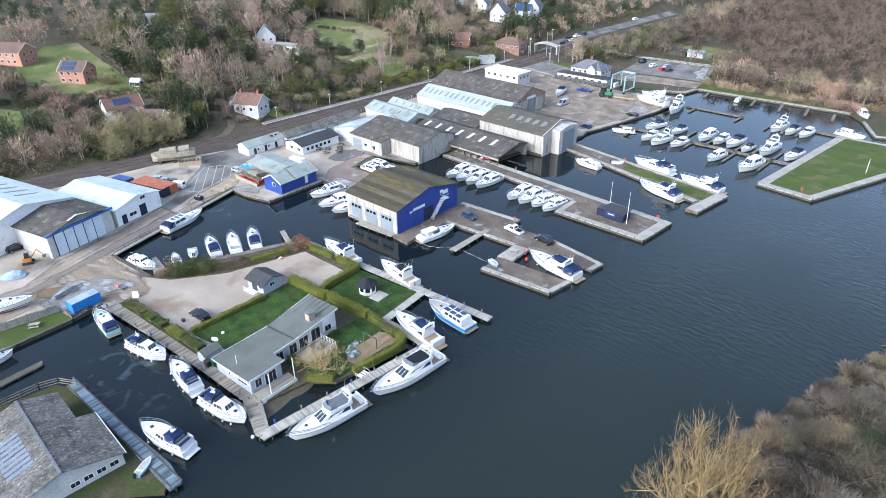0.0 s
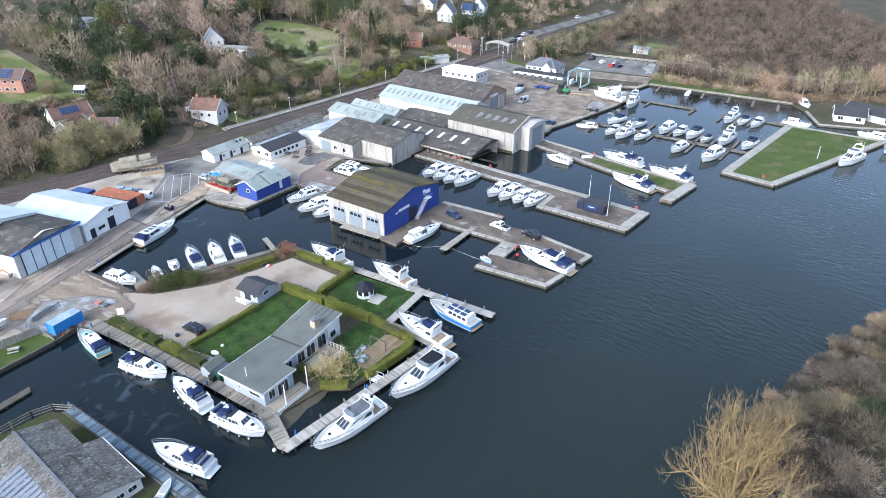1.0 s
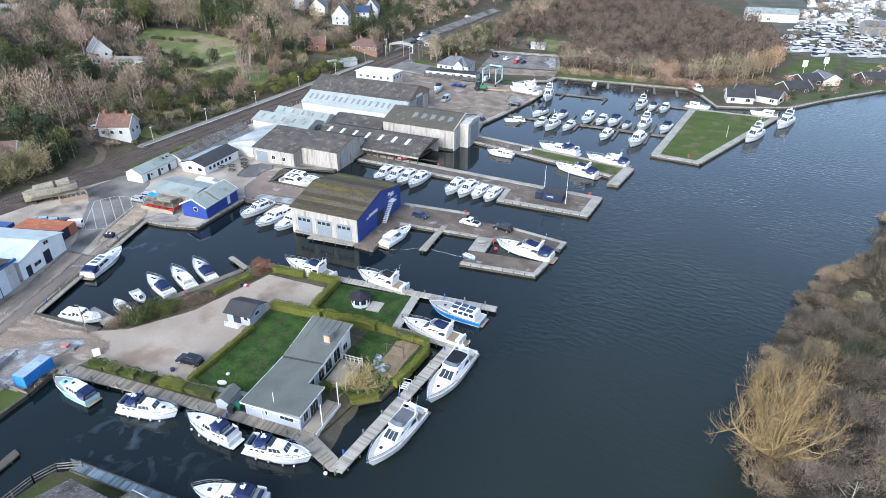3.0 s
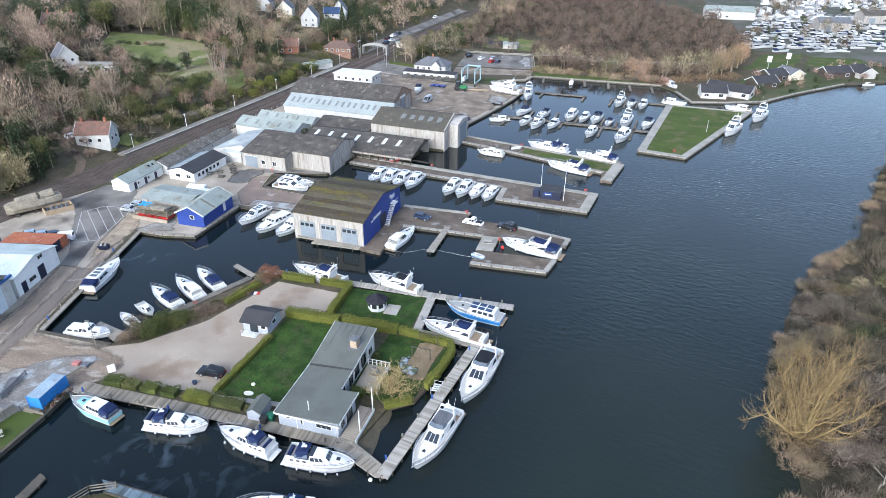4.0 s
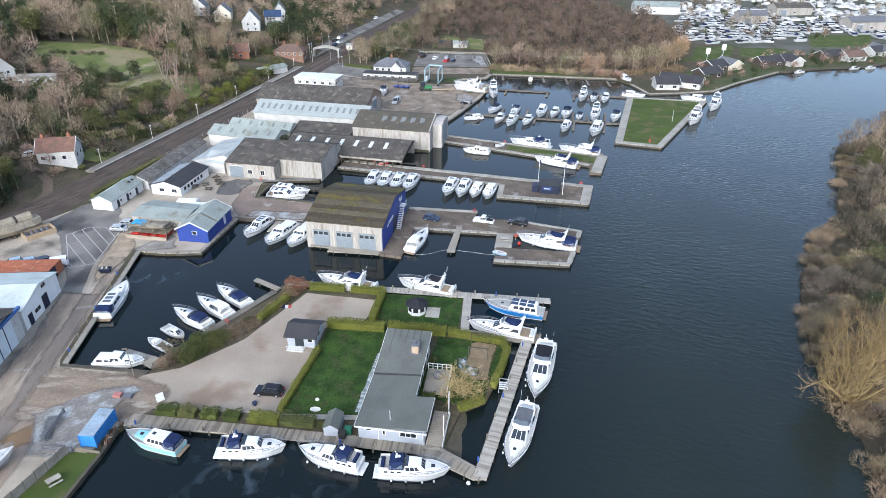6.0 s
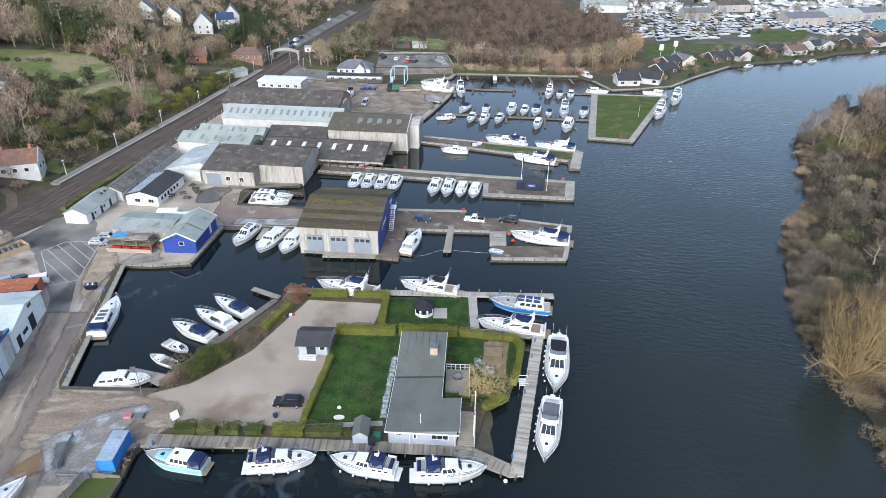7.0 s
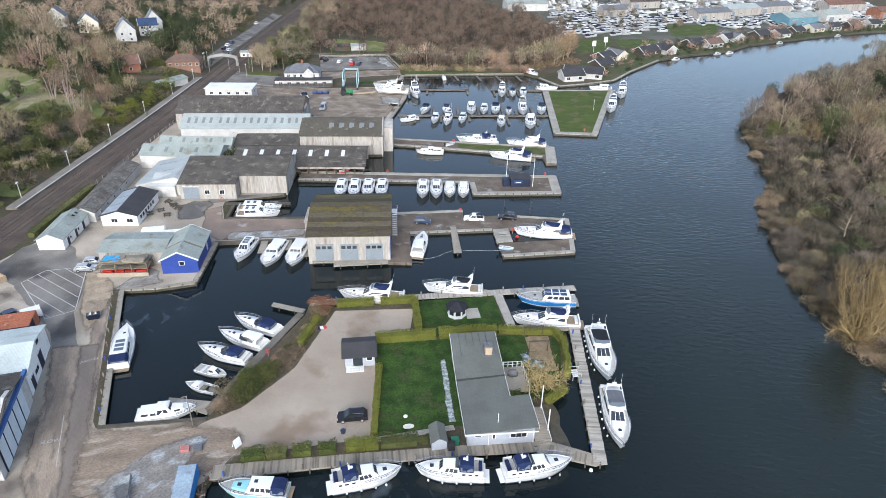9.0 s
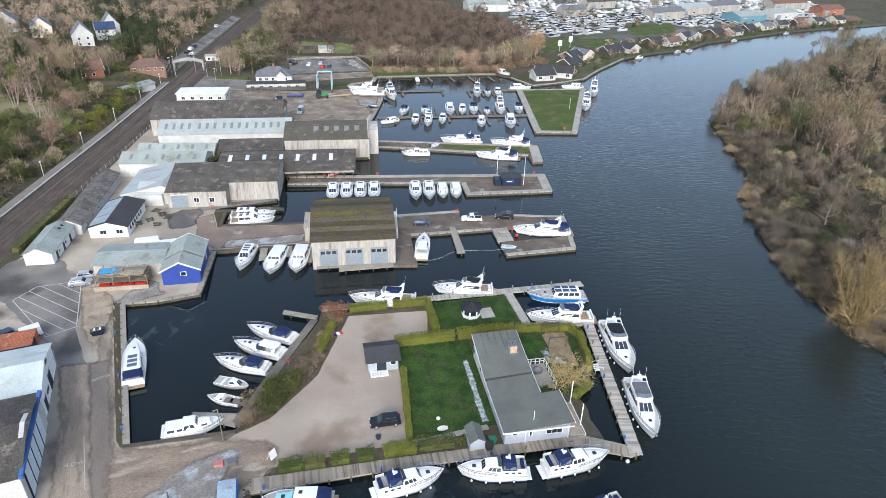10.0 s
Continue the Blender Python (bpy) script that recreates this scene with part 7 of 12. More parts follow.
def sport(L, label, canvas=None, hard=False, m=None, fend=(), side=1, group=""):
    """An open sports cruiser, its cockpit under a canopy or a hardtop."""
    B = L * 0.305
    o = thing("sports_cruiser", label, "boat", m, group)
    st = hull(o, L, B, 1.5, 1.05, full=0.5)
    swim_platform(o, L, B, 0.6)
    part("coachroof", Geo().loft([[(-L * 0.04, -B * 0.40, 1.05), (-L * 0.04, -B * 0.33, 1.75), (-L * 0.04, B * 0.33, 1.75), (-L * 0.04, B * 0.40, 1.05)],
                                  [(L * 0.16, -B * 0.33, 1.15), (L * 0.16, -B * 0.26, 1.72), (L * 0.16, B * 0.26, 1.72), (L * 0.16, B * 0.33, 1.15)],
                                  [(L * 0.36, -B * 0.10, 1.35), (L * 0.34, -B * 0.07, 1.52), (L * 0.34, B * 0.07, 1.52), (L * 0.36, B * 0.10, 1.35)]], closed=False), GEL, o, smooth=True)
    q = [(L * 0.07, -B * 0.36), (L * 0.07, B * 0.36)]
    part("windscreen", Geo().loft([[(-L * 0.16, -B * 0.43, 1.35), (-L * 0.01, -B * 0.36, 1.70), (L * 0.04, 0, 1.76), (-L * 0.01, B * 0.36, 1.70), (-L * 0.16, B * 0.43, 1.35)],
                                   [(-L * 0.20, -B * 0.38, 1.75), (-L * 0.08, -B * 0.29, 2.25), (-L * 0.05, 0, 2.35), (-L * 0.08, B * 0.29, 2.25), (-L * 0.20, B * 0.38, 1.75)]], closed=False), TINT, o, "raked wrap-round windscreen")
    part("cockpit_coaming", Geo().loft([[(-L * 0.46, s * B * 0.45, 1.0), (-L * 0.46, s * B * 0.41, 1.4), (-L * 0.46, s * B * 0.34, 1.4), (-L * 0.46, s * B * 0.34, 1.0)] for s in (1,)] +
                                       [[(-L * 0.10, B * 0.46, 1.1), (-L * 0.10, B * 0.42, 1.6), (-L * 0.10, B * 0.35, 1.6), (-L * 0.10, B * 0.35, 1.1)]], caps=True)
         .loft([[(-L * 0.46, -B * 0.45, 1.0), (-L * 0.46, -B * 0.41, 1.4), (-L * 0.46, -B * 0.34, 1.4), (-L * 0.46, -B * 0.34, 1.0)],
                [(-L * 0.10, -B * 0.46, 1.1), (-L * 0.10, -B * 0.42, 1.6), (-L * 0.10, -B * 0.35, 1.6), (-L * 0.10, -B * 0.35, 1.1)]], caps=True), GEL, o)
    part("stern_seat", Geo().soft(-L * 0.45, -L * 0.38, -B * 0.33, B * 0.33, 1.0, 1.4, 0.06), CREAMGEL, o)
    part("helm_seat", Geo().soft(-L * 0.2, -L * 0.13, -B * 0.3, -B * 0.02, 1.0, 1.7, 0.08), CREAMGEL, o)
    if hard:
        part("hardtop", Geo().loft([[(-L * 0.36, -B * 0.34, 2.32), (-L * 0.06, -B * 0.31, 2.36), (-L * 0.03, 0, 2.38), (-L * 0.06, B * 0.31, 2.36), (-L * 0.36, B * 0.34, 2.32)],
                                    [(-L * 0.36, -B * 0.32, 2.44), (-L * 0.08, -B * 0.28, 2.48), (-L * 0.06, 0, 2.52), (-L * 0.08, B * 0.28, 2.48), (-L * 0.36, B * 0.32, 2.44)]], caps=True)
             .tube((-L * 0.34, B * 0.36, 1.3), (-L * 0.3, B * 0.32, 2.34), 0.07).tube((-L * 0.34, -B * 0.36, 1.3), (-L * 0.3, -B * 0.32, 2.34), 0.07), GEL, o, "white hardtop")
    if canvas:
        canopy(o, -L * 0.37, -L * 0.12 if not hard else -L * 0.34, B * 0.40, 1.4, 2.4, canvas)
    else:
        arch(o, -L * 0.33, B * 0.42, 1.4, 2.2, 0.4, mast=0)
    hatch(o, L * 0.17, 0, 1.73, 0.55)
    hatch(o, L * 0.27, 0, 1.62, 0.4)
    bow_rail(o, st, -L * 0.02)
    fenders(o, st, [L * k for k in fend], side)
    return o


def sedan(L, label, roof_glass=3, canvas=None, m=None, fend=(), side=1, group="", hullmat=None, dome=False):
    """A cruiser with a long hardtop saloon and roof hatches."""
    B = L * 0.315
    o = thing("cabin_cruiser", label, "boat", m, group)
    st = hull(o, L, B, 1.55, 1.05, hullmat, full=0.55)
    swim_platform(o, L, B, 0.7)
    part("coachroof", Geo().loft([[(L * 0.06, -B * 0.36, 1.1), (L * 0.06, -B * 0.29, 1.62), (L * 0.06, B * 0.29, 1.62), (L * 0.06, B * 0.36, 1.1)],
                                  [(L * 0.37, -B * 0.13, 1.38), (L * 0.35, -B * 0.09, 1.58), (L * 0.35, B * 0.09, 1.58), (L * 0.37, B * 0.13, 1.38)]], closed=False), GEL, o)
    h, a, b = cabin(o, "saloon", -L * 0.32, L * 0.16, B * 0.43, B * 0.34, 1.1, 2.3, 0.15, L * 0.14, 0.82, side=((0.05, 0.33), (0.36, 0.70)), wind=3)
    x0, x1, w = -L * 0.30, L * 0.03, B * 0.33
    part("roof", Geo().loft([[(x0 - 0.6, -w, 2.33), (x1, -w * 0.85, 2.36), (x1, w * 0.85, 2.36), (x0 - 0.6, w, 2.33)], [(x0 - 0.6, -w * 0.96, 2.43), (x1 - 0.15, -w * 0.8, 2.46), (x1 - 0.15, w * 0.8, 2.46), (x0 - 0.6, w * 0.96, 2.43)]], caps=True), GEL, o)
    for i in range(roof_glass):
        xx = x0 + 0.1 + (x1 - x0 - 0.4) * i / max(1, roof_glass)
        part("roof_hatch", Geo().box(xx, xx + (x1 - x0) * 0.2, -w * 0.6, w * 0.6, 2.42, 2.49), mat_smoke, o)
    part("cockpit_floor", Geo().box(-L * 0.47, -L * 0.33, -B * 0.36, B * 0.36, 0.95, 1.06), TEAK, o)
    part("transom_wall", Geo().box(-L * 0.495, -L * 0.475, -B * 0.42, B * 0.42, 0.95, 1.5), GEL, o)
    if canvas:
        canopy(o, -L * 0.475, -L * 0.31, B * 0.40, 1.35, 2.35, canvas)
    if dome:
        part("mast", Geo().tube((x0 + 0.5, 0, 2.4), (x0 + 0.3, 0, 3.4), 0.04, n=4), GEL, o)
    hatch(o, L * 0.24, 0, 1.58, 0.45)
    bow_rail(o, st, L * 0.0)
    fenders(o, st, [L * k for k in fend], side)
    return o


def aft_cabin(L, label, canvas=NAVYC, m=None, fend=(), side=1, group=""):
    """A high-sided motor cruiser, its raised aft deck under a canvas hood."""
    B = L * 0.305
    o = thing("motor_cruiser", label, "boat", m, group)
    st = hull(o, L, B, 1.75, 1.35, full=0.6)
    part("aft_deck", Geo().box(-L * 0.455, -L * 0.13, -B * 0.36, B * 0.36, 1.955, 1.985), GREYDECK, o, "pale grey aft deck")
    part("deck_bench", Geo().soft(-L * 0.45, -L * 0.40, -B * 0.3, B * 0.3, 1.98, 2.35, 0.06), NAVYC, o)
    part("aft_deckhouse", Geo().loft([[(-L * 0.47, -B * 0.42, 1.3), (-L * 0.12, -B * 0.42, 1.3), (-L * 0.12, B * 0.42, 1.3), (-L * 0.47, B * 0.42, 1.3)],
                                      [(-L * 0.46, -B * 0.39, 1.95), (-L * 0.12, -B * 0.39, 1.95), (-L * 0.12, B * 0.39, 1.95), (-L * 0.46, B * 0.39, 1.95)]], caps=True), GEL, o)
    for side_ in (1, -1):
        for i in range(3):
            part("porthole", Geo().box(-L * 0.40 + L * 0.09 * i, -L * 0.35 + L * 0.09 * i, side_ * B * 0.41 - 0.03, side_ * B * 0.41 + 0.03, 1.52, 1.76), TINT, o)
    h, a, b = cabin(o, "saloon", -L * 0.12, L * 0.20, B * 0.42, B * 0.33, 1.35, 2.55, 0.0, L * 0.10, 0.80, side=((0.05, 0.26), (0.29, 0.50), (0.53, 0.70)), wind=3)
    part("coachroof", Geo().loft([[(L * 0.12, -B * 0.32, 1.4), (L * 0.12, -B * 0.27, 1.95), (L * 0.12, B * 0.27, 1.95), (L * 0.12, B * 0.32, 1.4)],
                                  [(L * 0.38, -B * 0.12, 1.6), (L * 0.36, -B * 0.08, 1.80), (L * 0.36, B * 0.08, 1.80), (L * 0.38, B * 0.12, 1.6)]], closed=False), GEL, o)
    part("screen", Geo().loft([[(-L * 0.20, -B * 0.38, 2.0), (-L * 0.07, -B * 0.30, 2.6), (-L * 0.07, B * 0.30, 2.6), (-L * 0.20, B * 0.38, 2.0)],
                               [(-L * 0.22, -B * 0.35, 2.5), (-L * 0.12, -B * 0.26, 3.0), (-L * 0.12, B * 0.26, 3.0), (-L * 0.22, B * 0.35, 2.5)]], closed=False), TINT, o)
    canopy(o, -L * 0.33, -L * 0.14, B * 0.38, 2.0, 3.2, canvas)
    part("deck_dodger", Geo().loft([[(-L * 0.47, -B * 0.40, 1.9), (-L * 0.47, -B * 0.40, 2.45)], [(-L * 0.34, -B * 0.41, 1.95), (-L * 0.34, -B * 0.41, 2.5)]], closed=False)
         .loft([[(-L * 0.47, B * 0.40, 1.9), (-L * 0.47, B * 0.40, 2.45)], [(-L * 0.34, B * 0.41, 1.95), (-L * 0.34, B * 0.41, 2.5)]], closed=False)
         .loft([[(-L * 0.47, -B * 0.40, 1.9), (-L * 0.47, -B * 0.40, 2.45)], [(-L * 0.47, B * 0.40, 1.9), (-L * 0.47, B * 0.40, 2.45)]], closed=False), DECKW, o, "white canvas dodger")
    part("mast", Geo().tube((-L * 0.22, 0, 3.1), (-L * 0.25, 0, 4.4), 0.05, 0.03, 5).box(-L * 0.25, -L * 0.22, -0.4, 0.4, 3.5, 3.57), GEL, o)
    part("radar_dome", Geo().blob((-L * 0.20, 0, 3.45), 0.25, 0.6), TRIM, o, smooth=True)
    hatch(o, L * 0.26, 0, 1.90, 0.55)
    part("swim_platform", Geo().box(-L / 2 - 0.6, -L / 2 + 0.1, -B * 0.4, B * 0.4, 0.25, 0.36), GEL, o)
    bow_rail(o, st, -L * 0.05, 0.7)
    fenders(o, st, [L * k for k in fend], side)
    return o


def hire(L, label, m=None, group="", mtl=None, fore=True, fend=(), side=1):
    """A low broad river cruiser with a long cabin and a raised middle roof."""
    B = L * 0.34
    o = thing("river_cruiser", label, "boat", m, group)
    st = hull(o, L, B, 1.25, 1.0, mtl, full=0.62)
    cabin(o, "aft_cabin", -L * 0.45, -L * 0.05, B * 0.40, B * 0.40, 0.95, 1.75, 0.25, 0.0, 0.88, mtl, side=((0.10, 0.40), (0.5, 0.9)), wind=0)
    cabin(o, "wheelhouse", -L * 0.16, L * 0.14, B * 0.40, B * 0.36, 0.95, 2.15, 0.2, L * 0.08, 0.86, mtl, side=((0.1, 0.45), (0.5, 0.78)), wind=3)
    cabin(o, "fore_cabin", L * 0.06, L * 0.34, B * 0.35, B * 0.20, 1.0, 1.6, 0.0, L * 0.05, 0.85, mtl, side=((0.35, 0.75),), wind=0)
    part("roof_slide", Geo().box(-L * 0.12, L * 0.03, -B * 0.25, B * 0.25, 2.18, 2.26), mtl or GEL, o)
    bow_rail(o, st, L * 0.18, 0.5)
    fenders(o, st, [L * k for k in fend], side)
    return o


def dutch(L, label, hullmat, canvas=None, m=None, solar=True, fend=()):
    """A coloured-hull river motor cruiser with a long white deckhouse."""
    B = L * 0.31
    o = thing("motor_cruiser", label, "boat", m)
    st = hull(o, L, B, 1.6, 1.1, hullmat, GREYDECK, GEL, 0.6, "")
    cabin(o, "deckhouse", -L * (0.30 if canvas else 0.40), L * 0.10, B * 0.41, B * 0.38, 1.1, 2.35, 0.2, L * 0.06, 0.86, side=((0.05, 0.22), (0.26, 0.43), (0.47, 0.64), (0.68, 0.85)), wind=3)
    part("trunk", Geo().loft([[(L * 0.06, -B * 0.33, 1.2), (L * 0.06, -B * 0.30, 1.65), (L * 0.06, B * 0.30, 1.65), (L * 0.06, B * 0.33, 1.2)], [(L * 0.30, -B * 0.2, 1.35), (L * 0.30, -B * 0.17, 1.65), (L * 0.30, B * 0.17, 1.65), (L * 0.30, B * 0.2, 1.35)]], caps=True), GREYDECK if not canvas else AQUA, o)
    if solar:
        for i in range(3):
            for j in (-1, 1):
                part("solar_panel", Geo().box(-L * 0.33 + L * 0.13 * i, -L * 0.22 + L * 0.13 * i, j * B * 0.17 - B * 0.13, j * B * 0.17 + B * 0.13, 2.41, 2.47), SOLAR, o)
    if canvas:
        canopy(o, -L * 0.47, -L * 0.27, B * 0.42, 1.25, 2.4, canvas)
        hatch(o, -L * 0.05, 0, 2.42, 0.5)
    hatch(o, L * 0.2, 0, 1.68, 0.5)
    part("swim_platform", Geo().box(-L / 2 - 0.5, -L / 2 + 0.1, -B * 0.42, B * 0.42, 0.25, 0.38), TEAK, o)
    bow_rail(o, st, L * 0.02)
    fenders(o, st, [L * k for k in fend], -1, BLUEFEND)
    return o


def day_boat(L, label, m=None, group="", cuddy=True, hullmat=None):
    B = L * 0.36
    o = thing("day_boat", label, "boat", m, group)
    st = hull(o, L, B, 0.9, 0.65, hullmat, GREYDECK, full=0.5)
    if cuddy:
        cabin(o, "cuddy", -L * 0.05, L * 0.30, B * 0.36, B * 0.22, 0.6, 1.35, 0.1, L * 0.14, 0.82, side=((0.1, 0.6),), wind=2)
    part("thwart", Geo().box(-L * 0.3, -L * 0.22, -B * 0.4, B * 0.4, 0.55, 0.7), DECKW, o)
    part("outboard", Geo().soft(-L / 2 - 0.45, -L / 2 - 0.05, -0.18, 0.18, 0.3, 1.15, 0.08), BLACKC, o, "black outboard motor")
    return o


def at(x, y, yaw, z=0.0, s=1.0, L=1.0, M=1.0):
    return pose(x, y, z, 0, 0, yaw) @ Matrix.Diagonal((s, s, s, 1))


# boats round the plot
aft_cabin(9.8, "white motor cruiser with blue canvas hood on its aft deck", m=at(-100.4, 30.7, 14), fend=(-0.3, -0.1, 0.1, 0.25), side=-1)
aft_cabin(9.8, "white aft-cabin motor cruiser with navy canvas hood, round white fenders", m=at(-88.9, 31.7, 176), fend=(-0.3, -0.1, 0.1, 0.3), side=1)
aft_cabin(10.2, "white aft-cabin cruiser with blue hood moored stern to stern", m=at(-76.6, 32.3, 10), fend=(-0.3, -0.1, 0.12, 0.28), side=-1)
dutch(9.4, "pale aqua cruiser with white deckhouse and navy cockpit canopy", AQUA, NAVYC, at(-115.3, 28.9, 176), solar=False)
aft_cabin(10.4, "white cruiser with navy canopy moored at the slatted walkway", m=at(-77.7, 23.0, -165), fend=(-0.3, -0.05, 0.2), side=1)
fly(15.0, "large white flybridge yacht with black fly-bridge cover", BLACKC, m=at(-61.4, 57.8, -93), fend=(-0.38, -0.28, -0.18, -0.08, 0.04, 0.16, 0.26), side=-1)
fly(13.4, "white flybridge yacht with grey smoked screens", SLATE, m=at(-63.0, 42.0, -96), fend=(-0.38, -0.25, -0.12, 0.0, 0.14, 0.26), side=-1)
fly(13.2, "white flybridge yacht with navy cover along the hedge pier", NAVYC, m=at(-103.2, 76.6, 174), fend=(-0.3, 0.0, 0.2), side=1)
fly(12.2, "white flybridge yacht with black cover and dark saloon glass", BLACKC, m=at(-86.8, 79.2, 174.5), fend=(-0.3, 0.0, 0.2), side=1)
fly(12.8, "white flybridge yacht with navy canopy inside the pier corner", NAVYC, m=at(-69.6, 67.9, 176), fend=(-0.3, 0.0, 0.2), side=1)
dutch(11.8, "bright blue hulled cruiser with white deckhouse and solar panels", SKYHULL, m=at(-68.2, 75.6, 176.5), fend=(-0.3, 0.0, 0.25))
# round white buoys and floating ropes
for x, y in ((-68.9, 32.4),):
    solid("mooring_buoy", Geo().blob((0, 0, 0.15), 0.32, 1.0), TRIM, "round white mooring buoy at the pier corner", "buoy", pose(x, y, 0), smooth=True)
def rope(pts):
    solid("floating_rope", Geo().loft([[(x, y, 0.05), (x + 0.02, y + 0.03, 0.0), (x - 0.02, y - 0.03, 0.0)] for x, y in pts], caps=True), GREYDECK, "pale rope floating between jetty and pier", "rope")
rope([(-93.4, 93.1), (-91.5, 93.3), (-90.2, 93.9), (-89.2, 94.6), (-88.0, 95.8), (-86.2, 97.0)])
rope([(-84.6, 97.3), (-82.4, 97.0), (-80.5, 97.1), (-78, 96.9), (-75.4, 97.1)])
# the west basin
sedan(12.2, "white saloon cruiser with dark roof glass along the quay", 3, m=at(-145.6, 60.4, 105), canvas=NAVYC, fend=(-0.3, 0.0, 0.2))
hire(8.8, "white river cruiser with long low cabin in the basin corner", m=at(-132.2, 43.9, 11), fend=(-0.3, 0.0, 0.2), side=-1)
day_boat(5.6, "small white cuddy boat by the landing", at(-128.9, 49.9, 163))
day_boat(6.0, "small grey open boat with white cuddy", at(-128.2, 53.7, -22), hullmat=GREYDECK)
sport(9.8, "white sports cruiser with navy canopy", NAVYC, m=at(-127.4, 58.2, 162))
sport(10.0, "white sports cruiser with white hardtop", None, True, m=at(-125.2, 62.4, 157))
sport(10.0, "white sports cruiser with navy cockpit cover", NAVYC, m=at(-123.6, 66.8, 155))
sedan(10.6, "white saloon cruiser with dark roof hatches at the quay", 3, m=at(-133.0, 95.6, -97))
hire(12.0, "long white cabin cruiser moored bow out", m=at(-126.4, 94.2, -97))
hire(12.0, "white cabin cruiser moored beside the boat shed", m=at(-121.2, 94.4, -94))
sedan(11.0, "white saloon cruiser in the wet dock", 2, m=at(-134.6, 118.0, 2))
sedan(10.6, "white saloon cruiser in the wet dock, dark windows", 2, m=at(-134.2, 114.6, 3))
# piers
sport(11.0, "white sports yacht with black hardtop glass, stern to the jetty", None, True, m=at(-93.6, 98.6, 82))
fly(14.0, "white flybridge yacht with navy cover beside the earth pier", NAVYC, m=at(-64.4, 104.6, 174), fend=(-0.35, -0.2, 0.0, 0.2), side=1, canvas=NAVYC)
first = sedan(10.8, "white hire cruiser in a row, bow out", 1, m=at(-115.6, 130.2, -89), group="hire cruisers along the pier")
for k, (x, y, yaw) in enumerate(((-111.9, 130.2, -89), (-108.2, 130.3, -90), (-104.5, 130.4, -91), (-93.2, 130.2, -92), (-89.5, 130.2, -92))):
    copy_thing(first, at(x, y, yaw))
first = hire(9.0, "white cabin cruiser in a row, bow out", at(-85.8, 130.2, -93), group="hire cruisers along the pier")
copy_thing(first, at(-82.1, 130.0, -94))
hire(8.8, "cream river cruiser alongside the grassy pier", m=at(-91.2, 160.6, 178), mtl=CREAMGEL)
aft_cabin(13.4, "white motor yacht with large navy hood behind the pier", m=at(-75.6, 171.4, 172))
fly(13.4, "white flybridge yacht with navy hood beside the grassy pier", NAVYC, m=at(-66.2, 156.6, 168), canvas=NAVYC)
fly(13.0, "white flybridge yacht moored behind the grassy pier", m=at(-59.6, 168.0, 172), canvas=NAVYC)
# north basin
kinds = [sport(9.0, "white sports cruiser in the north basin", NAVYC, m=at(-84.8, 206.4, -95), group="boats in the north basin"),
         fly(10.5, "white flybridge cruiser in the north basin", m=at(-84.6, 193.4, -99), group="boats in the north basin"),
         sedan(9.5, "white saloon cruiser in the north basin", 0, m=at(-65.4, 191.4, -98), group="boats in the north basin"),
         sport(9.4, "white sports cruiser with hardtop in the north basin", None, True, m=at(-70.4, 206.6, -98), group="boats in the north basin")]
for k, x, y, yaw, s in ((2, -98.6, 194.4, -150, 0.7), (0, -93.0, 206.0, -105, 0.95), (3, -89.2, 194.6, -98, 0.85), (3, -79.2, 195.2, -100, 0.85), (2, -75.2, 206.8, -94, 1.05),
                        (0, -66.0, 207.0, -96, 1.1), (0, -61.2, 205.0, -97, 0.75), (1, -55.6, 207.2, -95, 1.05), (2, -55.0, 190.4, -99, 1.15), (0, -48.4, 207.2, -99, 1.05),
                        (1, -61.0, 231.4, -97, 0.95), (0, -56.6, 231.0, -97, 0.9), (3, -52.2, 231.2, -97, 0.9), (1, -96.6, 228.6, -80, 1.1), (2, -84.4, 256.4, 95, 0.6), (2, -43.6, 266.0, -60, 1.0),
                        (2, -40.8, 239.6, -8, 0.95), (2, -18.0, 240.0, 176, 1.0), (1, -20.6, 211.0, -109, 1.25), (1, -11.2, 231.0, -109, 1.25)):
    copy_thing(kinds[k], at(x, y, yaw, 0, s * 1.12 if y < 235 and x < -46 else s))
fly(14.0, "white motor yacht laid up on the hardstanding", m=at(-106.4, 228.6, 172, 1.2))
fly(12.5, "white motor yacht laid up ashore beside another", m=at(-108.2, 234.6, 172, 1.2))
sport(9.5, "white sports boat with blue cover laid up in the yard", NAVYC, m=at(-139.4, 216.0, -75, 1.3))
sport(11.5, "white speedboat laid up ashore by the fence", None, False, m=at(-134.6, 16.6, 68, 1.2))
sport(7.0, "white cruiser with navy canopy in the side channel", NAVYC, m=at(-118.0, 10.4, 92))
day_boat(3.2, "small red dinghy under the covered slip", at(-116.0, 142.6, 20, 0.72), cuddy=False, hullmat=REDP)
day_boat(3.6, "small white dinghy lying on the pier", at(-84.5, 166.4, 30, 0.72), cuddy=False)

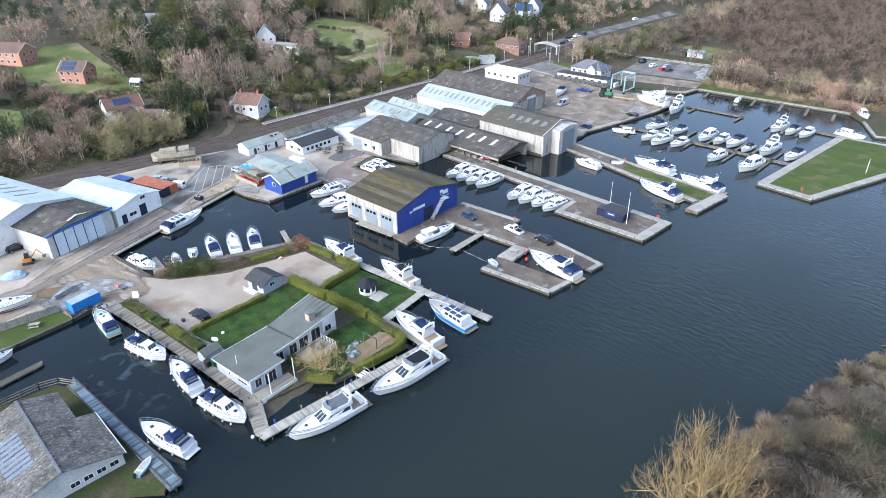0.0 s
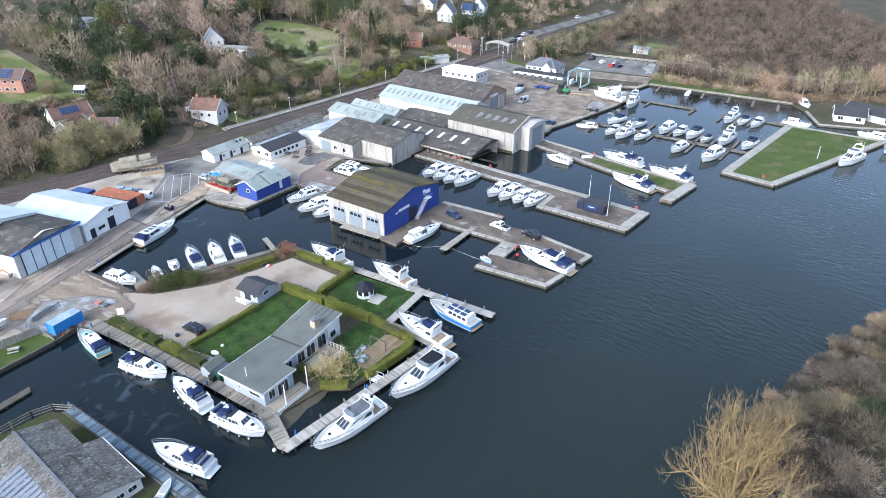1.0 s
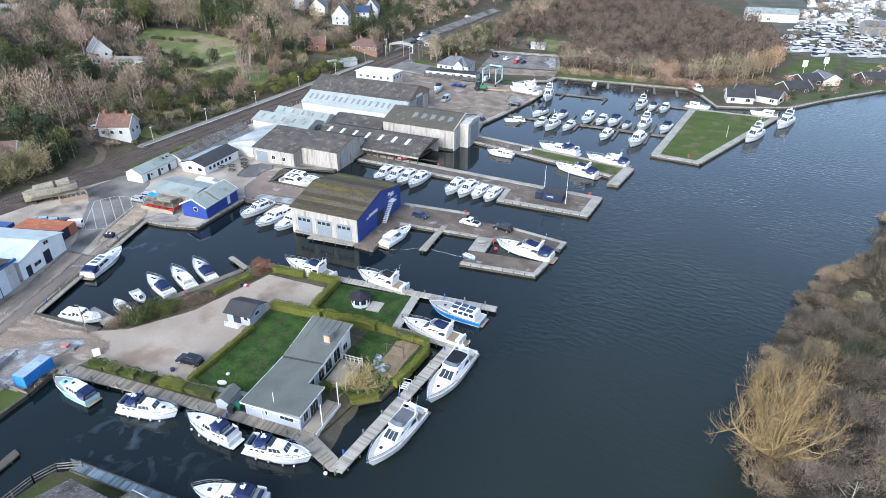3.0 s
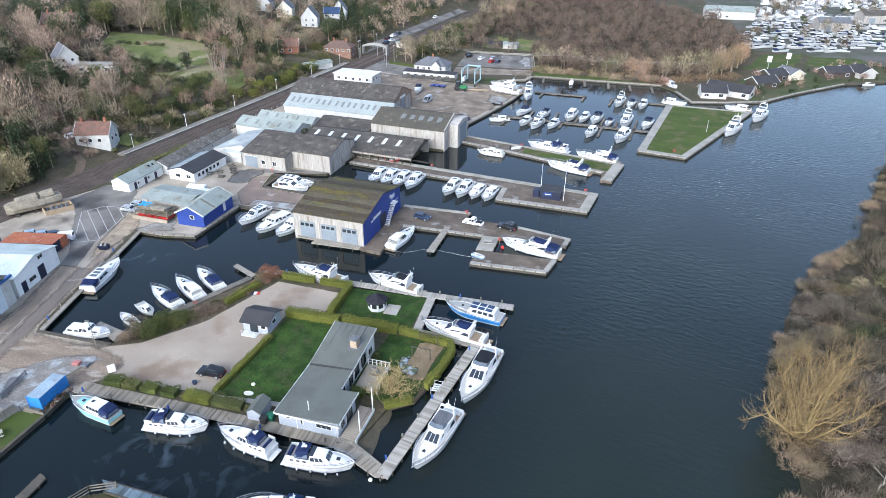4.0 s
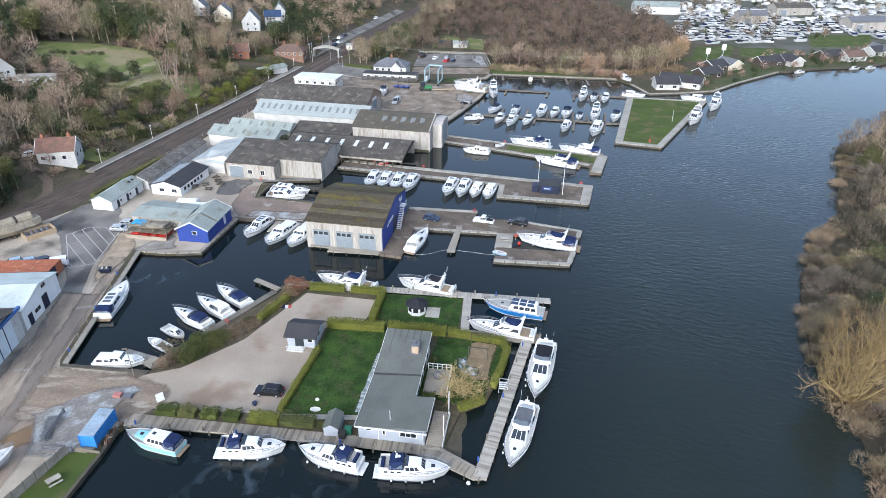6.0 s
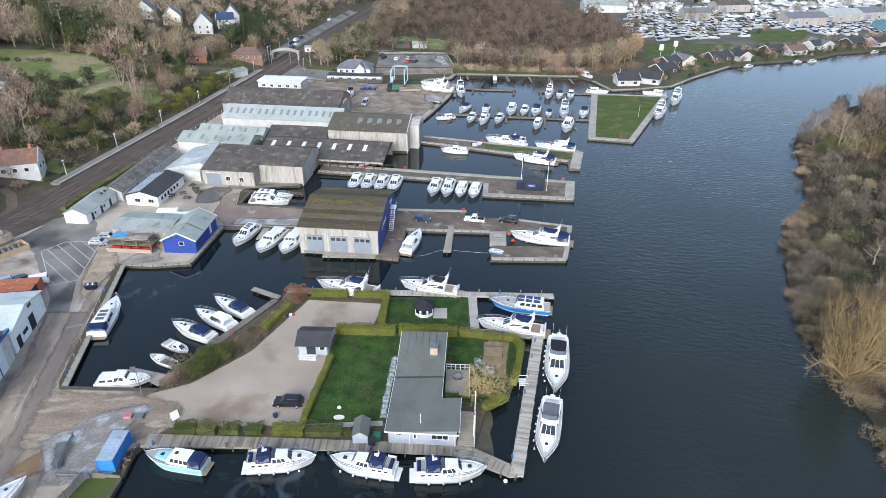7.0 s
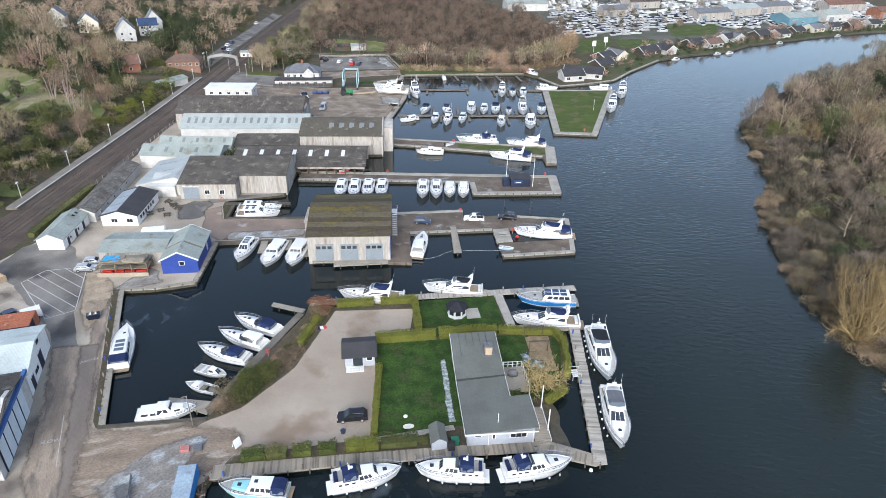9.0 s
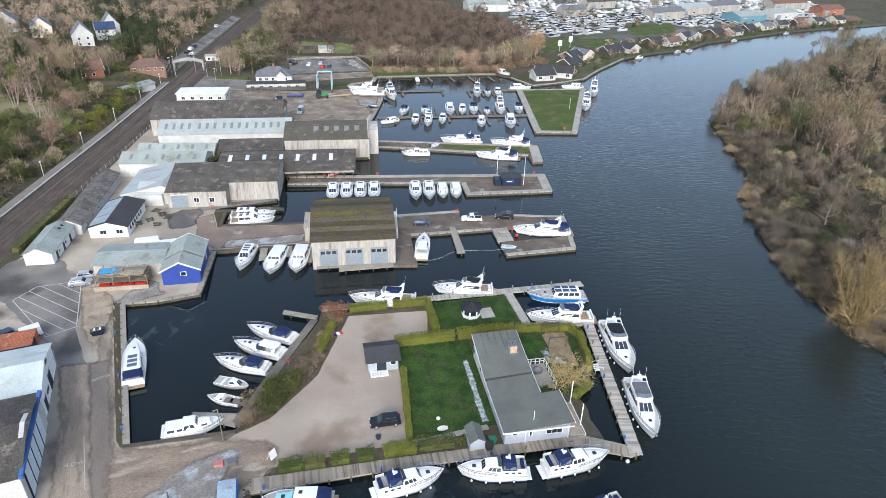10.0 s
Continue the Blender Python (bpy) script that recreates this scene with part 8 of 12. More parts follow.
# ---- vehicles ----
def car(label, paint, m, L=4.6, W=1.85, H=1.6, kind="suv", group=""):
    o = thing("car" if kind != "van" else "van", label, "car" if kind != "van" else "van", m, group)
    w = W / 2
    low = [(-L / 2, 0.35), (-L / 2 + 0.05, 0.85), (-L * 0.42, 0.95), (L * 0.22, 0.98), (L * 0.46, 0.82), (L / 2, 0.6), (L / 2, 0.3)]
    part("body", Geo().loft([[(x, y * (0.96 if z > 0.9 else 1), z) for x, z in low] for y in (-w, w)], caps=True), paint, o)
    if kind == "van":
        roofline = [(-L * 0.48, 0.9), (-L * 0.47, H), (L * 0.18, H), (L * 0.36, 0.98)]
    elif kind == "pickup":
        roofline = [(-L * 0.12, 0.9), (-L * 0.10, H), (L * 0.10, H), (L * 0.24, 0.95)]
    else:
        roofline = [(-L * 0.46, 0.92), (-L * 0.38, H - 0.05), (L * 0.02, H), (L * 0.10, H - 0.05), (L * 0.26, 0.95)]
    part("cabin", Geo().loft([[(x, y * (0.80 if z > 1.2 else 0.95), z) for x, z in roofline] for y in (-w, w)], caps=True), paint, o)
    f = roofline[-1]
    r = roofline[-2]
    part("windscreen", Geo().panel([(f[0], -w * 0.93, f[1]), (f[0], w * 0.93, f[1]), (r[0], w * 0.78, r[1]), (r[0], -w * 0.78, r[1])], 0.06, 0.94, 0.08, 0.92, 0.015, 0.0), GLASS, o)
    b0, b1 = roofline[0], roofline[1]
    part("rear_window", Geo().panel([(b0[0], w * 0.93, b0[1]), (b0[0], -w * 0.93, b0[1]), (b1[0], -w * 0.78, b1[1]), (b1[0], w * 0.78, b1[1])], 0.1, 0.9, 0.3, 0.88, 0.015, 0.0), GLASS, o)
    for s in (1, -1):
        q = [(b0[0] + 0.1, s * w * 0.945, 1.0), (f[0] - 0.15, s * w * 0.945, 1.0), (r[0] - 0.1, s * w * 0.805, H - 0.12), (b1[0] + 0.05, s * w * 0.805, H - 0.12)]
        if s > 0:
            q = [q[1], q[0], q[3], q[2]]
        for i in range(2 if kind != "van" else 1):
            part("side_window", Geo().panel(q, 0.05 + 0.47 * i, 0.47 + 0.47 * i, 0.08, 0.92, 0.02, 0.0), GLASS, o)
        for x in (-L * 0.31, L * 0.31):
            wh = part("wheel", Geo().tube((x, s * (w - 0.2), 0.34), (x, s * (w + 0.02), 0.34), 0.34, n=12), RUBBER, o)
            part("hub", Geo().tube((x, s * (w + 0.015), 0.34), (x, s * (w + 0.035), 0.34), 0.2, n=8), CARSILVER, wh)
        part("headlight", Geo().box(L / 2 - 0.12, L / 2 - 0.03, s * w * 0.72 - 0.18, s * w * 0.72 + 0.18, 0.62, 0.76), TRIM, o)
        part("tail_light", Geo().box(-L / 2 - 0.02, -L / 2 + 0.06, s * w * 0.8 - 0.12, s * w * 0.8 + 0.12, 0.7, 0.88), REDP, o)
    if kind != "van":
        part("roof_rail", Geo().pipe([(-L * 0.33, -w * 0.74, H + 0.02), (0, -w * 0.74, H + 0.05)], 0.025).pipe([(-L * 0.33, w * 0.74, H + 0.02), (0, w * 0.74, H + 0.05)], 0.025), STEEL, o)
    if kind == "pickup":
        part("load_cover", Geo().box(-L * 0.46, -L * 0.14, -w * 0.8, w * 0.8, 0.93, 0.99), BLACKC, o)
    return o


car("black estate car parked on the gravel", CARBLACK, pose(-103.5, 42.3, 0.63, 0, 0, 186), 4.7)
car("dark blue hatchback on the earth pier", CARBLUE, pose(-93.2, 109.6, 0.72, 0, 0, -8), 4.1, 1.75, 1.5)
car("white pickup on the earth pier", CARWHITE, pose(-80.4, 111.4, 0.72, 0, 0, 175), 5.1, 1.85, 1.75, "pickup")
car("black people carrier on the earth pier", CARBLACK, pose(-72.0, 112.0, 0.72, 0, 0, 170), 4.7, 1.9, 1.75)
car("silver car beside the store shed", CARSILVER, pose(-164.2, 86.8, 0.63, 0, 0, 8), 4.3, 1.75, 1.45)
car("silver hatchback beside the store shed", CARSILVER, pose(-163.8, 89.6, 0.63, 0, 0, 10), 4.2, 1.75, 1.5)
car("white van by the containers", CARWHITE, pose(-166.6, 68.9, 0.63, 0, 0, 215), 4.9, 1.9, 2.0, "van")
solid("caravan", Geo().soft(-2.6, 2.6, -1.1, 1.1, 0.5, 2.6, 0.3).box(-0.8, 0.8, -0.9, 0.9, 0.0, 0.5).tube((0, -1.0, 0.35), (0, 1.0, 0.35), 0.33, n=10), CARWHITE, "white touring caravan behind the store shed", "caravan", pose(-155.2, 101.6, 0.62, 0, 0, 12))
for x, y in ((-168.2, 69.0), (-170.8, 68.0), (-173.6, 67.2)):
    car("small blue car parked by the containers", CARBLUE if x == -168.2 else bpy.data.materials.get("light_blue_car_paint") or mat("light_blue_car_paint", (0.30, 0.42, 0.52), rough=0.3), pose(x - 2.4, y, 0.63, 0, 0, 225), 4.0, 1.7, 1.45)
car("silver van in the north yard", CARSILVER, pose(-131.0, 206.0, 0.64, 0, 0, -95), 5.2, 1.95, 2.2, "van")
car("dark car at the quay", CARBLACK, pose(-104.4, 211.0, 0.64, 0, 0, 175), 4.3, 1.75, 1.45)
car("dark blue car at the quay corner", CARBLUE, pose(-109.8, 188.8, 0.64, 0, 0, 170), 4.2, 1.75, 1.45)
for x, y, p, lab in ((-127.5, 279.0, CARRED, "red car in the car park"), (-124.5, 279.6, CARBLUE, "blue car in the car park"), (-134.0, 283.0, CARWHITE, "white car in the car park"), (-128.6, 285.5, CARSILVER, "silver car in the car park"),
                     (-143.0, 290.0, CARBLACK, "black car in the car park"), (-141.0, 286.0, CARBLACK, "dark car in the car park"), (-193.0, 300, CARBLUE, "dark blue car by the station"), (-192.6, 305, CARWHITE, "white car by the station"),
                     (-192.0, 296.0, CARBLACK, "dark car by the station"), (-168.0, 230.0, CARRED, "red car by the office"), (-172.0, 234.0, CARWHITE, "white car by the office"), (-214.5, 116.0, CARWHITE, "white car beside the cottage")):
    car(lab, p, pose(x, y, hill(x, y) + 0.05, 0, 0, 80), 4.3, 1.75, 1.5)
car("black car beside the great shed", CARBLACK, pose(-160.5, 26.5, 0.63, 0, 0, 100), 4.4, 1.8, 1.5)

# ---- yard clutter ----
def container(label, x, y, yaw, L, side, top, z=0.62, W=2.44, H=2.59):
    o = thing("shipping_container", label, "container", pose(x, y, z, 0, 0, yaw))
    part("body", Geo().box(0, L, 0, W, 0.12, H - 0.05), side, o)
    part("roof", Geo().box(-0.02, L + 0.02, -0.02, W + 0.02, H - 0.05, H), top, o)
    for xx in (0, L):
        for yy in (0, W):
            part("corner_post", Geo().box(xx - 0.08, xx + 0.08, yy - 0.08, yy + 0.08, 0, H), side, o)
    for yy in (0.06, W / 2 + 0.02):
        part("door", Geo().box(L + 0.0, L + 0.06, yy, yy + W / 2 - 0.08, 0.2, H - 0.15), side, o)
    return o


container("faded blue container with grey tarpaulin roof by the channel", -122.6, 25.9, 98.5, 5.6, BLUECON, GREYBLUE, W=2.3, H=2.3)
for i in range(2):
    container("rusty orange-topped container with dark blue end beside the repair shed", -174.4 - 0.72 * i, 59.6 + 2.55 * i, 17, 12.2, NAVYP if i == 0 else ORANGE, ORANGE)
container("dark blue container beside the repair shed", -181.4, 57.6, 17, 5.5, mat("dark_blue_container", (0.03, 0.07, 0.22), rough=0.6), mat("dark_blue_container_top", (0.04, 0.09, 0.26), rough=0.6))
old = thing("old_hull", "pale weathered steel hull section on blocks by the railway", "boat hull", pose(-186.4, 78.2, 0.62, 0, 0, 62) @ Matrix.Diagonal((1.05, 1.35, 1.25, 1)))
part("hull", Geo().loft([[(x, w * math.cos(a), 1.9 + 1.5 * math.sin(a)) for a in (2.6, 3.3, 4.0, 4.71, 5.4, 6.1, 6.8)] for x, w in ((-6, 0.4), (-4.5, 1.3), (0, 1.7), (4.5, 1.6), (6, 1.3))], caps=True), STONE, old)
part("tank", Geo().tube((-3.5, 0, 2.7), (1, 0, 2.9), 0.95, n=10), STONE, old)
part("tank", Geo().tube((1.6, 0, 2.9), (4.6, 0, 3.1), 0.85, n=10), STONE, old)
part("deck", Geo().box(-5, 5, -1.2, 1.2, 2.1, 2.6), STONE, old)
for x in (-4, 0, 4):
    part("block", Geo().box(x - 0.4, x + 0.4, -0.9, 0.9, 0, 0.5), TIMBER, old)
crate = thing("plywood_bay", "open plywood storage bay with pipes", "storage bay", pose(-181.2, 76.8, 0.62, 0, 0, 62))
PLY = mat("plywood", (0.42, 0.32, 0.21), (0.36, 0.27, 0.17), 0.8, 0.8, 5.0)
for bx in ((0, 6.5, 0, 0.1), (0, 6.5, 3.6, 3.7), (6.4, 6.5, 0.1, 3.6), (0, 0.1, 0.1, 3.6)):
    part("side_board", Geo().box(*bx, 0, 1.3), PLY, crate)
for i in range(5):
    part("pipe", Geo().tube((0.6 + 1.1 * i, 0.6, 0.5), (1.0 + 1.1 * i, 3.2, 0.6 + 0.1 * (i % 2)), 0.4, n=8), SLATE, crate)
rack = thing("timber_rack", "timber frame rack with stacked wood, red trays and a blue sheet", "rack", pose(-160.2, 84.8, 0.62, 0, 0, 3))
for xx in (0, 3.2, 6.4, 9.6):
    for yy in (0, 3.4):
        part("post", Geo().box(xx - 0.07, xx + 0.07, yy - 0.07, yy + 0.07, 0, 2.7), FENCE, rack)
for zz in (1.35, 2.6):
    part("shelf", Geo().box(-0.1, 9.7, -0.1, 3.5, zz, zz + 0.1), FENCE, rack)
for i in range(4):
    part("red_tray", Geo().box(0.3 + 2.3 * i, 2.3 + 2.3 * i, 0.2, 3.0, 0.3, 0.8), REDP, rack)
part("low_wall", Geo().box(-0.4, 10.0, -0.9, -0.7, 0, 0.9), mat("pale_ply_wall", (0.40, 0.33, 0.25), rough=0.8), rack)
for i in range(6):
    part("lumber", Geo().box(0.2 + 1.5 * i, 1.9 + 1.5 * i, 0.3 + 0.2 * (i % 3), 2.6 + 0.3 * (i % 2), 2.72, 3.0 + 0.12 * (i % 3)), FENCE, rack)
part("stored_dinghy", Geo().loft([[(x, w * c, 3.0 + s) for c, s in ((-1, 0.6), (-0.8, 0.1), (0, 0), (0.8, 0.1), (1, 0.6))] for x, w in ((5, 0.3), (6, 0.8), (8.4, 0.8), (9.4, 0.5))], caps=True), STONE, rack)
part("blue_sheet", Geo().loft([[(x, y, 3.2 + 0.18 * math.sin(x * 3 + y * 2)) for y in (0.4, 1.2, 2.0, 2.8)] for x in (0.6, 1.5, 2.4, 3.4, 4.2)], closed=False), TARP, rack)
solid("caravan", Geo().soft(-3.2, 3.2, -1.2, 1.2, 0.4, 2.6, 0.3), TRIM, "white touring caravan behind the store shed", "caravan", pose(-151.4, 99.8, 0.62, 0, 0, 12))
for i in range(7):
    bx, by = -160.5 + rng.uniform(-2, 8), 113 + i * 1.3 + rng.uniform(-0.6, 0.6)
    o = thing("picnic_table", "brown timber picnic table", "picnic table", pose(bx, by, 0.63, 0, 0, rng.uniform(0, 90)), "picnic tables in the yard")
    part("tabletop", Geo().box(-0.9, 0.9, -0.4, 0.4, 0.7, 0.76), TIMBER, o)
    for s in (-0.75, 0.75):
        part("bench", Geo().box(-0.9, 0.9, s - 0.14, s + 0.14, 0.42, 0.47), TIMBER, o)
    for s in (-0.6, 0.6):
        part("leg_frame", Geo().box(s - 0.05, s + 0.05, -0.8, 0.8, 0.34, 0.42).tube((s, -0.6, 0), (s, -0.25, 0.72), 0.05).tube((s, 0.6, 0), (s, 0.25, 0.72), 0.05), TIMBER, o)
# the travel hoist
ho = thing("boat_hoist", "pale blue travelling boat hoist on wheels", "boat hoist", pose(-126.6, 233.4, 0.62, 0, 0, 1) @ Matrix.Diagonal((0.6, 0.95, 0.9, 1)))
HOI = mat("pale_hoist_blue", (0.36, 0.48, 0.50), rough=0.5)
for xx in (0, 9.5):
    for yy in (0, 8.5):
        part("leg", Geo().box(xx - 0.3, xx + 0.3, yy - 0.3, yy + 0.3, 0.9, 7.6), HOI, ho)
        part("wheel", Geo().tube((xx - 0.3, yy, 0.7), (xx + 0.3, yy, 0.7), 0.7, n=12), RUBBER, ho)
    part("top_beam", Geo().box(xx - 0.3, xx + 0.3, -0.3, 8.8, 7.3, 7.9), HOI, ho)
    part("bottom_beam", Geo().box(xx - 0.25, xx + 0.25, 0, 8.5, 1.2, 1.7), HOI, ho)
part("cross_beam", Geo().box(0, 9.5, 8.2, 8.8, 7.3, 7.9), HOI, ho)
part("engine_box", Geo().soft(-1.0, 0.5, 2.6, 5.6, 1.6, 3.4, 0.15), TRIM, ho, "white engine housing")
part("ladder", Geo().pipe([(-0.5, 0.2, 1.0), (-0.5, 0.2, 7.4)], 0.06).pipe([(-0.5, 0.8, 1.0), (-0.5, 0.8, 7.4)], 0.06), HOI, ho)
for xx in (0, 9.5):
    part("brace", Geo().tube((xx, 0.3, 5.0), (xx, 2.6, 7.4), 0.16).tube((xx, 8.2, 5.0), (xx, 5.9, 7.4), 0.16), HOI, ho)
for yy in (2.6, 5.8):
    part("sling", Geo().pipe([(0.3, yy, 7.3), (1.2, yy, 2.6), (4.7, yy, 1.7), (8.3, yy, 2.6), (9.2, yy, 7.3)], 0.07), NAVYC, ho)
for k in range(3):
    o = thing("boat_trailer", "small blue boat trailer in the yard", "trailer", pose(-137.4 + 2.3 * k, 227.6, 0.62, 0, 0, 82), "blue trailers in the yard")
    part("bed", Geo().box(-1.6, 1.6, -0.7, 0.7, 0.55, 0.8), BLUEC, o)
    part("drawbar", Geo().tube((1.6, 0, 0.65), (2.8, 0, 0.55), 0.07), SLATE, o)
    for k2 in (-0.8, 0.8):
        part("wheel", Geo().tube((-0.2, k2 - 0.1, 0.32), (-0.2, k2 + 0.1, 0.32), 0.32, n=10), RUBBER, o)
for k in range(4):
    solid("spar", Geo().tube((-4.5, 0, 0), (4.0, 0.2, 0.1), 0.13, 0.08, 6), PLY, "varnished wooden mast lying on trestles", "mast", pose(-117.8 + 0.3 * k, 227.0 + 0.45 * k, 1.0 + 0.1 * (k % 2), 0, 0, 4 + 3 * k))
for k in (-3, 2.5):
    solid("trestle", Geo().box(-0.1, 0.1, -0.4, 2.2, 0.25, 0.38).tube((0, -0.3, 0), (0, 0, 0.3), 0.06).tube((0, 2.1, 0), (0, 1.8, 0.3), 0.06), TIMBER, "low timber trestle under the masts", "trestle", pose(-117.8 + k, 226.9, 0.6))
tr = thing("tractor", "green tractor with yellow wheels under the hoist", "tractor", pose(-124.6, 226.0, 0.62, 0, 0, 5) @ Matrix.Diagonal((1.25, 1.25, 1.25, 1)))
part("body", Geo().soft(-0.4, 2.2, -0.5, 0.5, 0.8, 1.7, 0.15), mat("tractor_green", (0.03, 0.20, 0.06), rough=0.5), tr)
part("cab", Geo().taper(-1.6, 0.0, -0.75, 0.75, 1.2, -1.4, -0.2, -0.65, 0.65, 2.9), GLASS, tr)
for s in (-0.85, 0.85):
    part("rear_wheel", Geo().tube((-1.0, s - 0.25, 0.85), (-1.0, s + 0.25, 0.85), 0.85, n=12), RUBBER, tr)
    part("front_wheel", Geo().tube((1.7, s - 0.15, 0.5), (1.7, s + 0.15, 0.5), 0.5, n=10), RUBBER, tr)

# hatching of the parking bay and painted words
def line(name, a, b, w, label, z=0.632, m=None):
    structure(name, Geo().prism(strip(a, b, -w / 2, w / 2), z - 0.004, z), m or mat_line, label)
mat_line = mat("worn_white_paint", (0.50, 0.49, 0.47), (0.36, 0.35, 0.33), 0.8, 1.2, 6.0, world_space=True)
bay = [(-175.0, 81.7), (-172.6, 86.6), (-164.7, 88.4), (-159.4, 71.8), (-163.6, 68.9)]
for a, b in zip(bay, bay[1:] + bay[:1]):
    line("bay_line", a, b, 0.16, "worn white bay line")
ux, uy = 0.82, -0.571
for i in range(-8, 9):
    cx, cy = -168.2 + i * 1.31, 78.6 + i * 1.89
    cut = []
    for (x0, y0), (x1, y1) in zip(bay, bay[1:] + bay[:1]):
        ex, ey = x1 - x0, y1 - y0
        den = ux * ey - uy * ex
        if abs(den) > 1e-6:
            q = ((x0 - cx) * ey - (y0 - cy) * ex) / den
            k = ((x0 - cx) * uy - (y0 - cy) * ux) / den
            if 0 <= k <= 1:
                cut.append(q)
    if len(cut) == 2 and abs(cut[0] - cut[1]) > 1:
        line("bay_hatching", (cx + ux * cut[0], cy + uy * cut[0]), (cx + ux * cut[1], cy + uy * cut[1]), 0.15, "worn white hatching line")
line("road_line", (-147.6, 43.4), (-143.7, 33.2), 0.11, "worn pale seam along the roadway", 0.634)
for x, y, yaw in ((-148.2, 37.4, 13), (-148.8, 57.6, 208)):
    cu = bpy.data.curves.new("road_word", "FONT")
    cu.body, cu.size, cu.extrude = "SLOW", 0.98, 0.002
    cu.materials.append(mat_line)
    o = new("road_word", cu)
    o.matrix_basis = pose(x, y, 0.636, 0, 0, yaw)
    tagged(o, "white painted road word on the concrete", kind="structure")
for i in range(8):
    line("bay_line", (-143 + 4.2 * i, 291.5 + 0.55 * i), (-142 + 4.2 * i, 286.6 + 0.55 * i), 0.15, "white parking bay line", 0.64)

# pier furniture
hut = thing("kiosk", "dark blue timber kiosk with flat roof at the pier end", "kiosk", pose(-68.8, 132.4, 0.72, 0, 0, 2))
part("wall", Geo().box(0, 5.4, 0, 3.6, 0, 2.4), NAVYP, hut)
part("roof", Geo().box(-0.3, 5.7, -0.3, 3.9, 2.4, 2.6), DARKFELT, hut)
part("hatch", Geo().box(0.9, 3.2, -0.06, 0.0, 1.0, 2.0), mat("blue_sign_panel", (0.022, 0.05, 0.19), rough=0.5), hut, "blue painted panel with pale bars")
part("sign_bars", Geo().box(1.3, 2.8, -0.08, -0.06, 1.35, 1.55), TRIM, hut)
part("side_store", Geo().box(-2.0, -0.3, 0.4, 3.0, 0, 1.9), NAVYP, hut)
for x, y, h in ((-69.6, 136.8, 8.0), (-62.6, 133.0, 8.5)):
    o = thing("flag_pole", "tall white flag pole with drooping flag", "flag pole", pose(x, y, 0.7))
    part("pole", Geo().tube((0, 0, 0), (0, 0, h), 0.08, 0.05, 6), TRIM, o)
    part("flag", Geo().loft([[(0.06 + 0.1 * k, 0.05 * math.sin(k * 2.0), z) for k in range(4)] for z in (h - 1.3, h - 0.1)], closed=False), NAVYC, o)


def lifebuoy(x, y, z=0.7):
    o = thing("lifebuoy_post", "red lifebuoy on a short post", "lifebuoy", pose(x, y, z))
    part("post", Geo().box(-0.06, 0.06, -0.06, 0.06, 0, 1.1), FENCE, o)
    g = Geo()
    ring = lambda a: [((0.34 + 0.09 * math.cos(b)) * math.cos(a), 0.12 + 0.09 * math.sin(b), 0.95 + (0.34 + 0.09 * math.cos(b)) * math.sin(a)) for b in (0, 1.57, 3.14, 4.71)]
    g.loft([ring(0.628 * k) for k in range(11)])
    part("buoy", g, REDP, o)


for x, y in ((-83.6, 115.6), (-103.5, 141.6), (-58.0, 140.0), (-37.6, 181), (-119.6, 57.6), (-83.4, 168.6), (-145.2, 121.4), (-118.6, 141.6), (-71.6, 104.2)):
    lifebuoy(x, y)
for x, y, lab in ((-69.4, 98.0, 0), (-75.0, 96.0, 1)):
    if lab:
        day_boat(3.4, "pale blue dinghy upturned on the pier", at(x + 1.0, y, -20, 0.75), cuddy=False, hullmat=mat("pale_blue_dinghy", (0.30, 0.42, 0.55), rough=0.5))
    else:
        solid("mooring_buoy", Geo().blob((0, 0, 0.3), 0.42), REDP, "round red mooring buoy on the water", "buoy", pose(-70.6, 103.4, 0), smooth=True)
tables = thing("quay_table", "grey timber picnic table on the concrete block", "table", pose(-74.0, 103.0, 0.86, 0, 0, 10))
part("tabletop", Geo().box(-1.0, 1.0, -0.5, 0.5, 0.7, 0.78), PALEPLANK, tables)
for s in (-0.9, 0.9):
    part("bench", Geo().box(-1.0, 1.0, s - 0.16, s + 0.16, 0.42, 0.48), PALEPLANK, tables)
    part("frame", Geo().box(s - 0.06, s + 0.06, -0.9, 0.9, 0.36, 0.42).box(s - 0.06, s + 0.06, -0.1, 0.1, 0, 0.7), PALEPLANK, tables)
# mooring posts and blue bollards on the boarded piers
for a, b, n in (((-68.2, 36), (-65.2, 64), 7), ((-110, 75), (-64, 80.3), 12), ((-120, 31.2), (-78, 35.8), 9), ((-142.4, 44), (-154.4, 77), 9)):
    for i in range(n):
        x, y = a[0] + (b[0] - a[0]) * i / (n - 1), a[1] + (b[1] - a[1]) * i / (n - 1)
        solid("service_bollard", Geo().soft(-0.12, 0.12, -0.12, 0.12, 0, 0.85, 0.05), BLUEFEND if i % 3 == 0 else FENCE, "short blue service bollard on the quay" if i % 3 == 0 else "short timber mooring post on the quay", "bollard", pose(x, y, 0.8), "bollards along the quays")
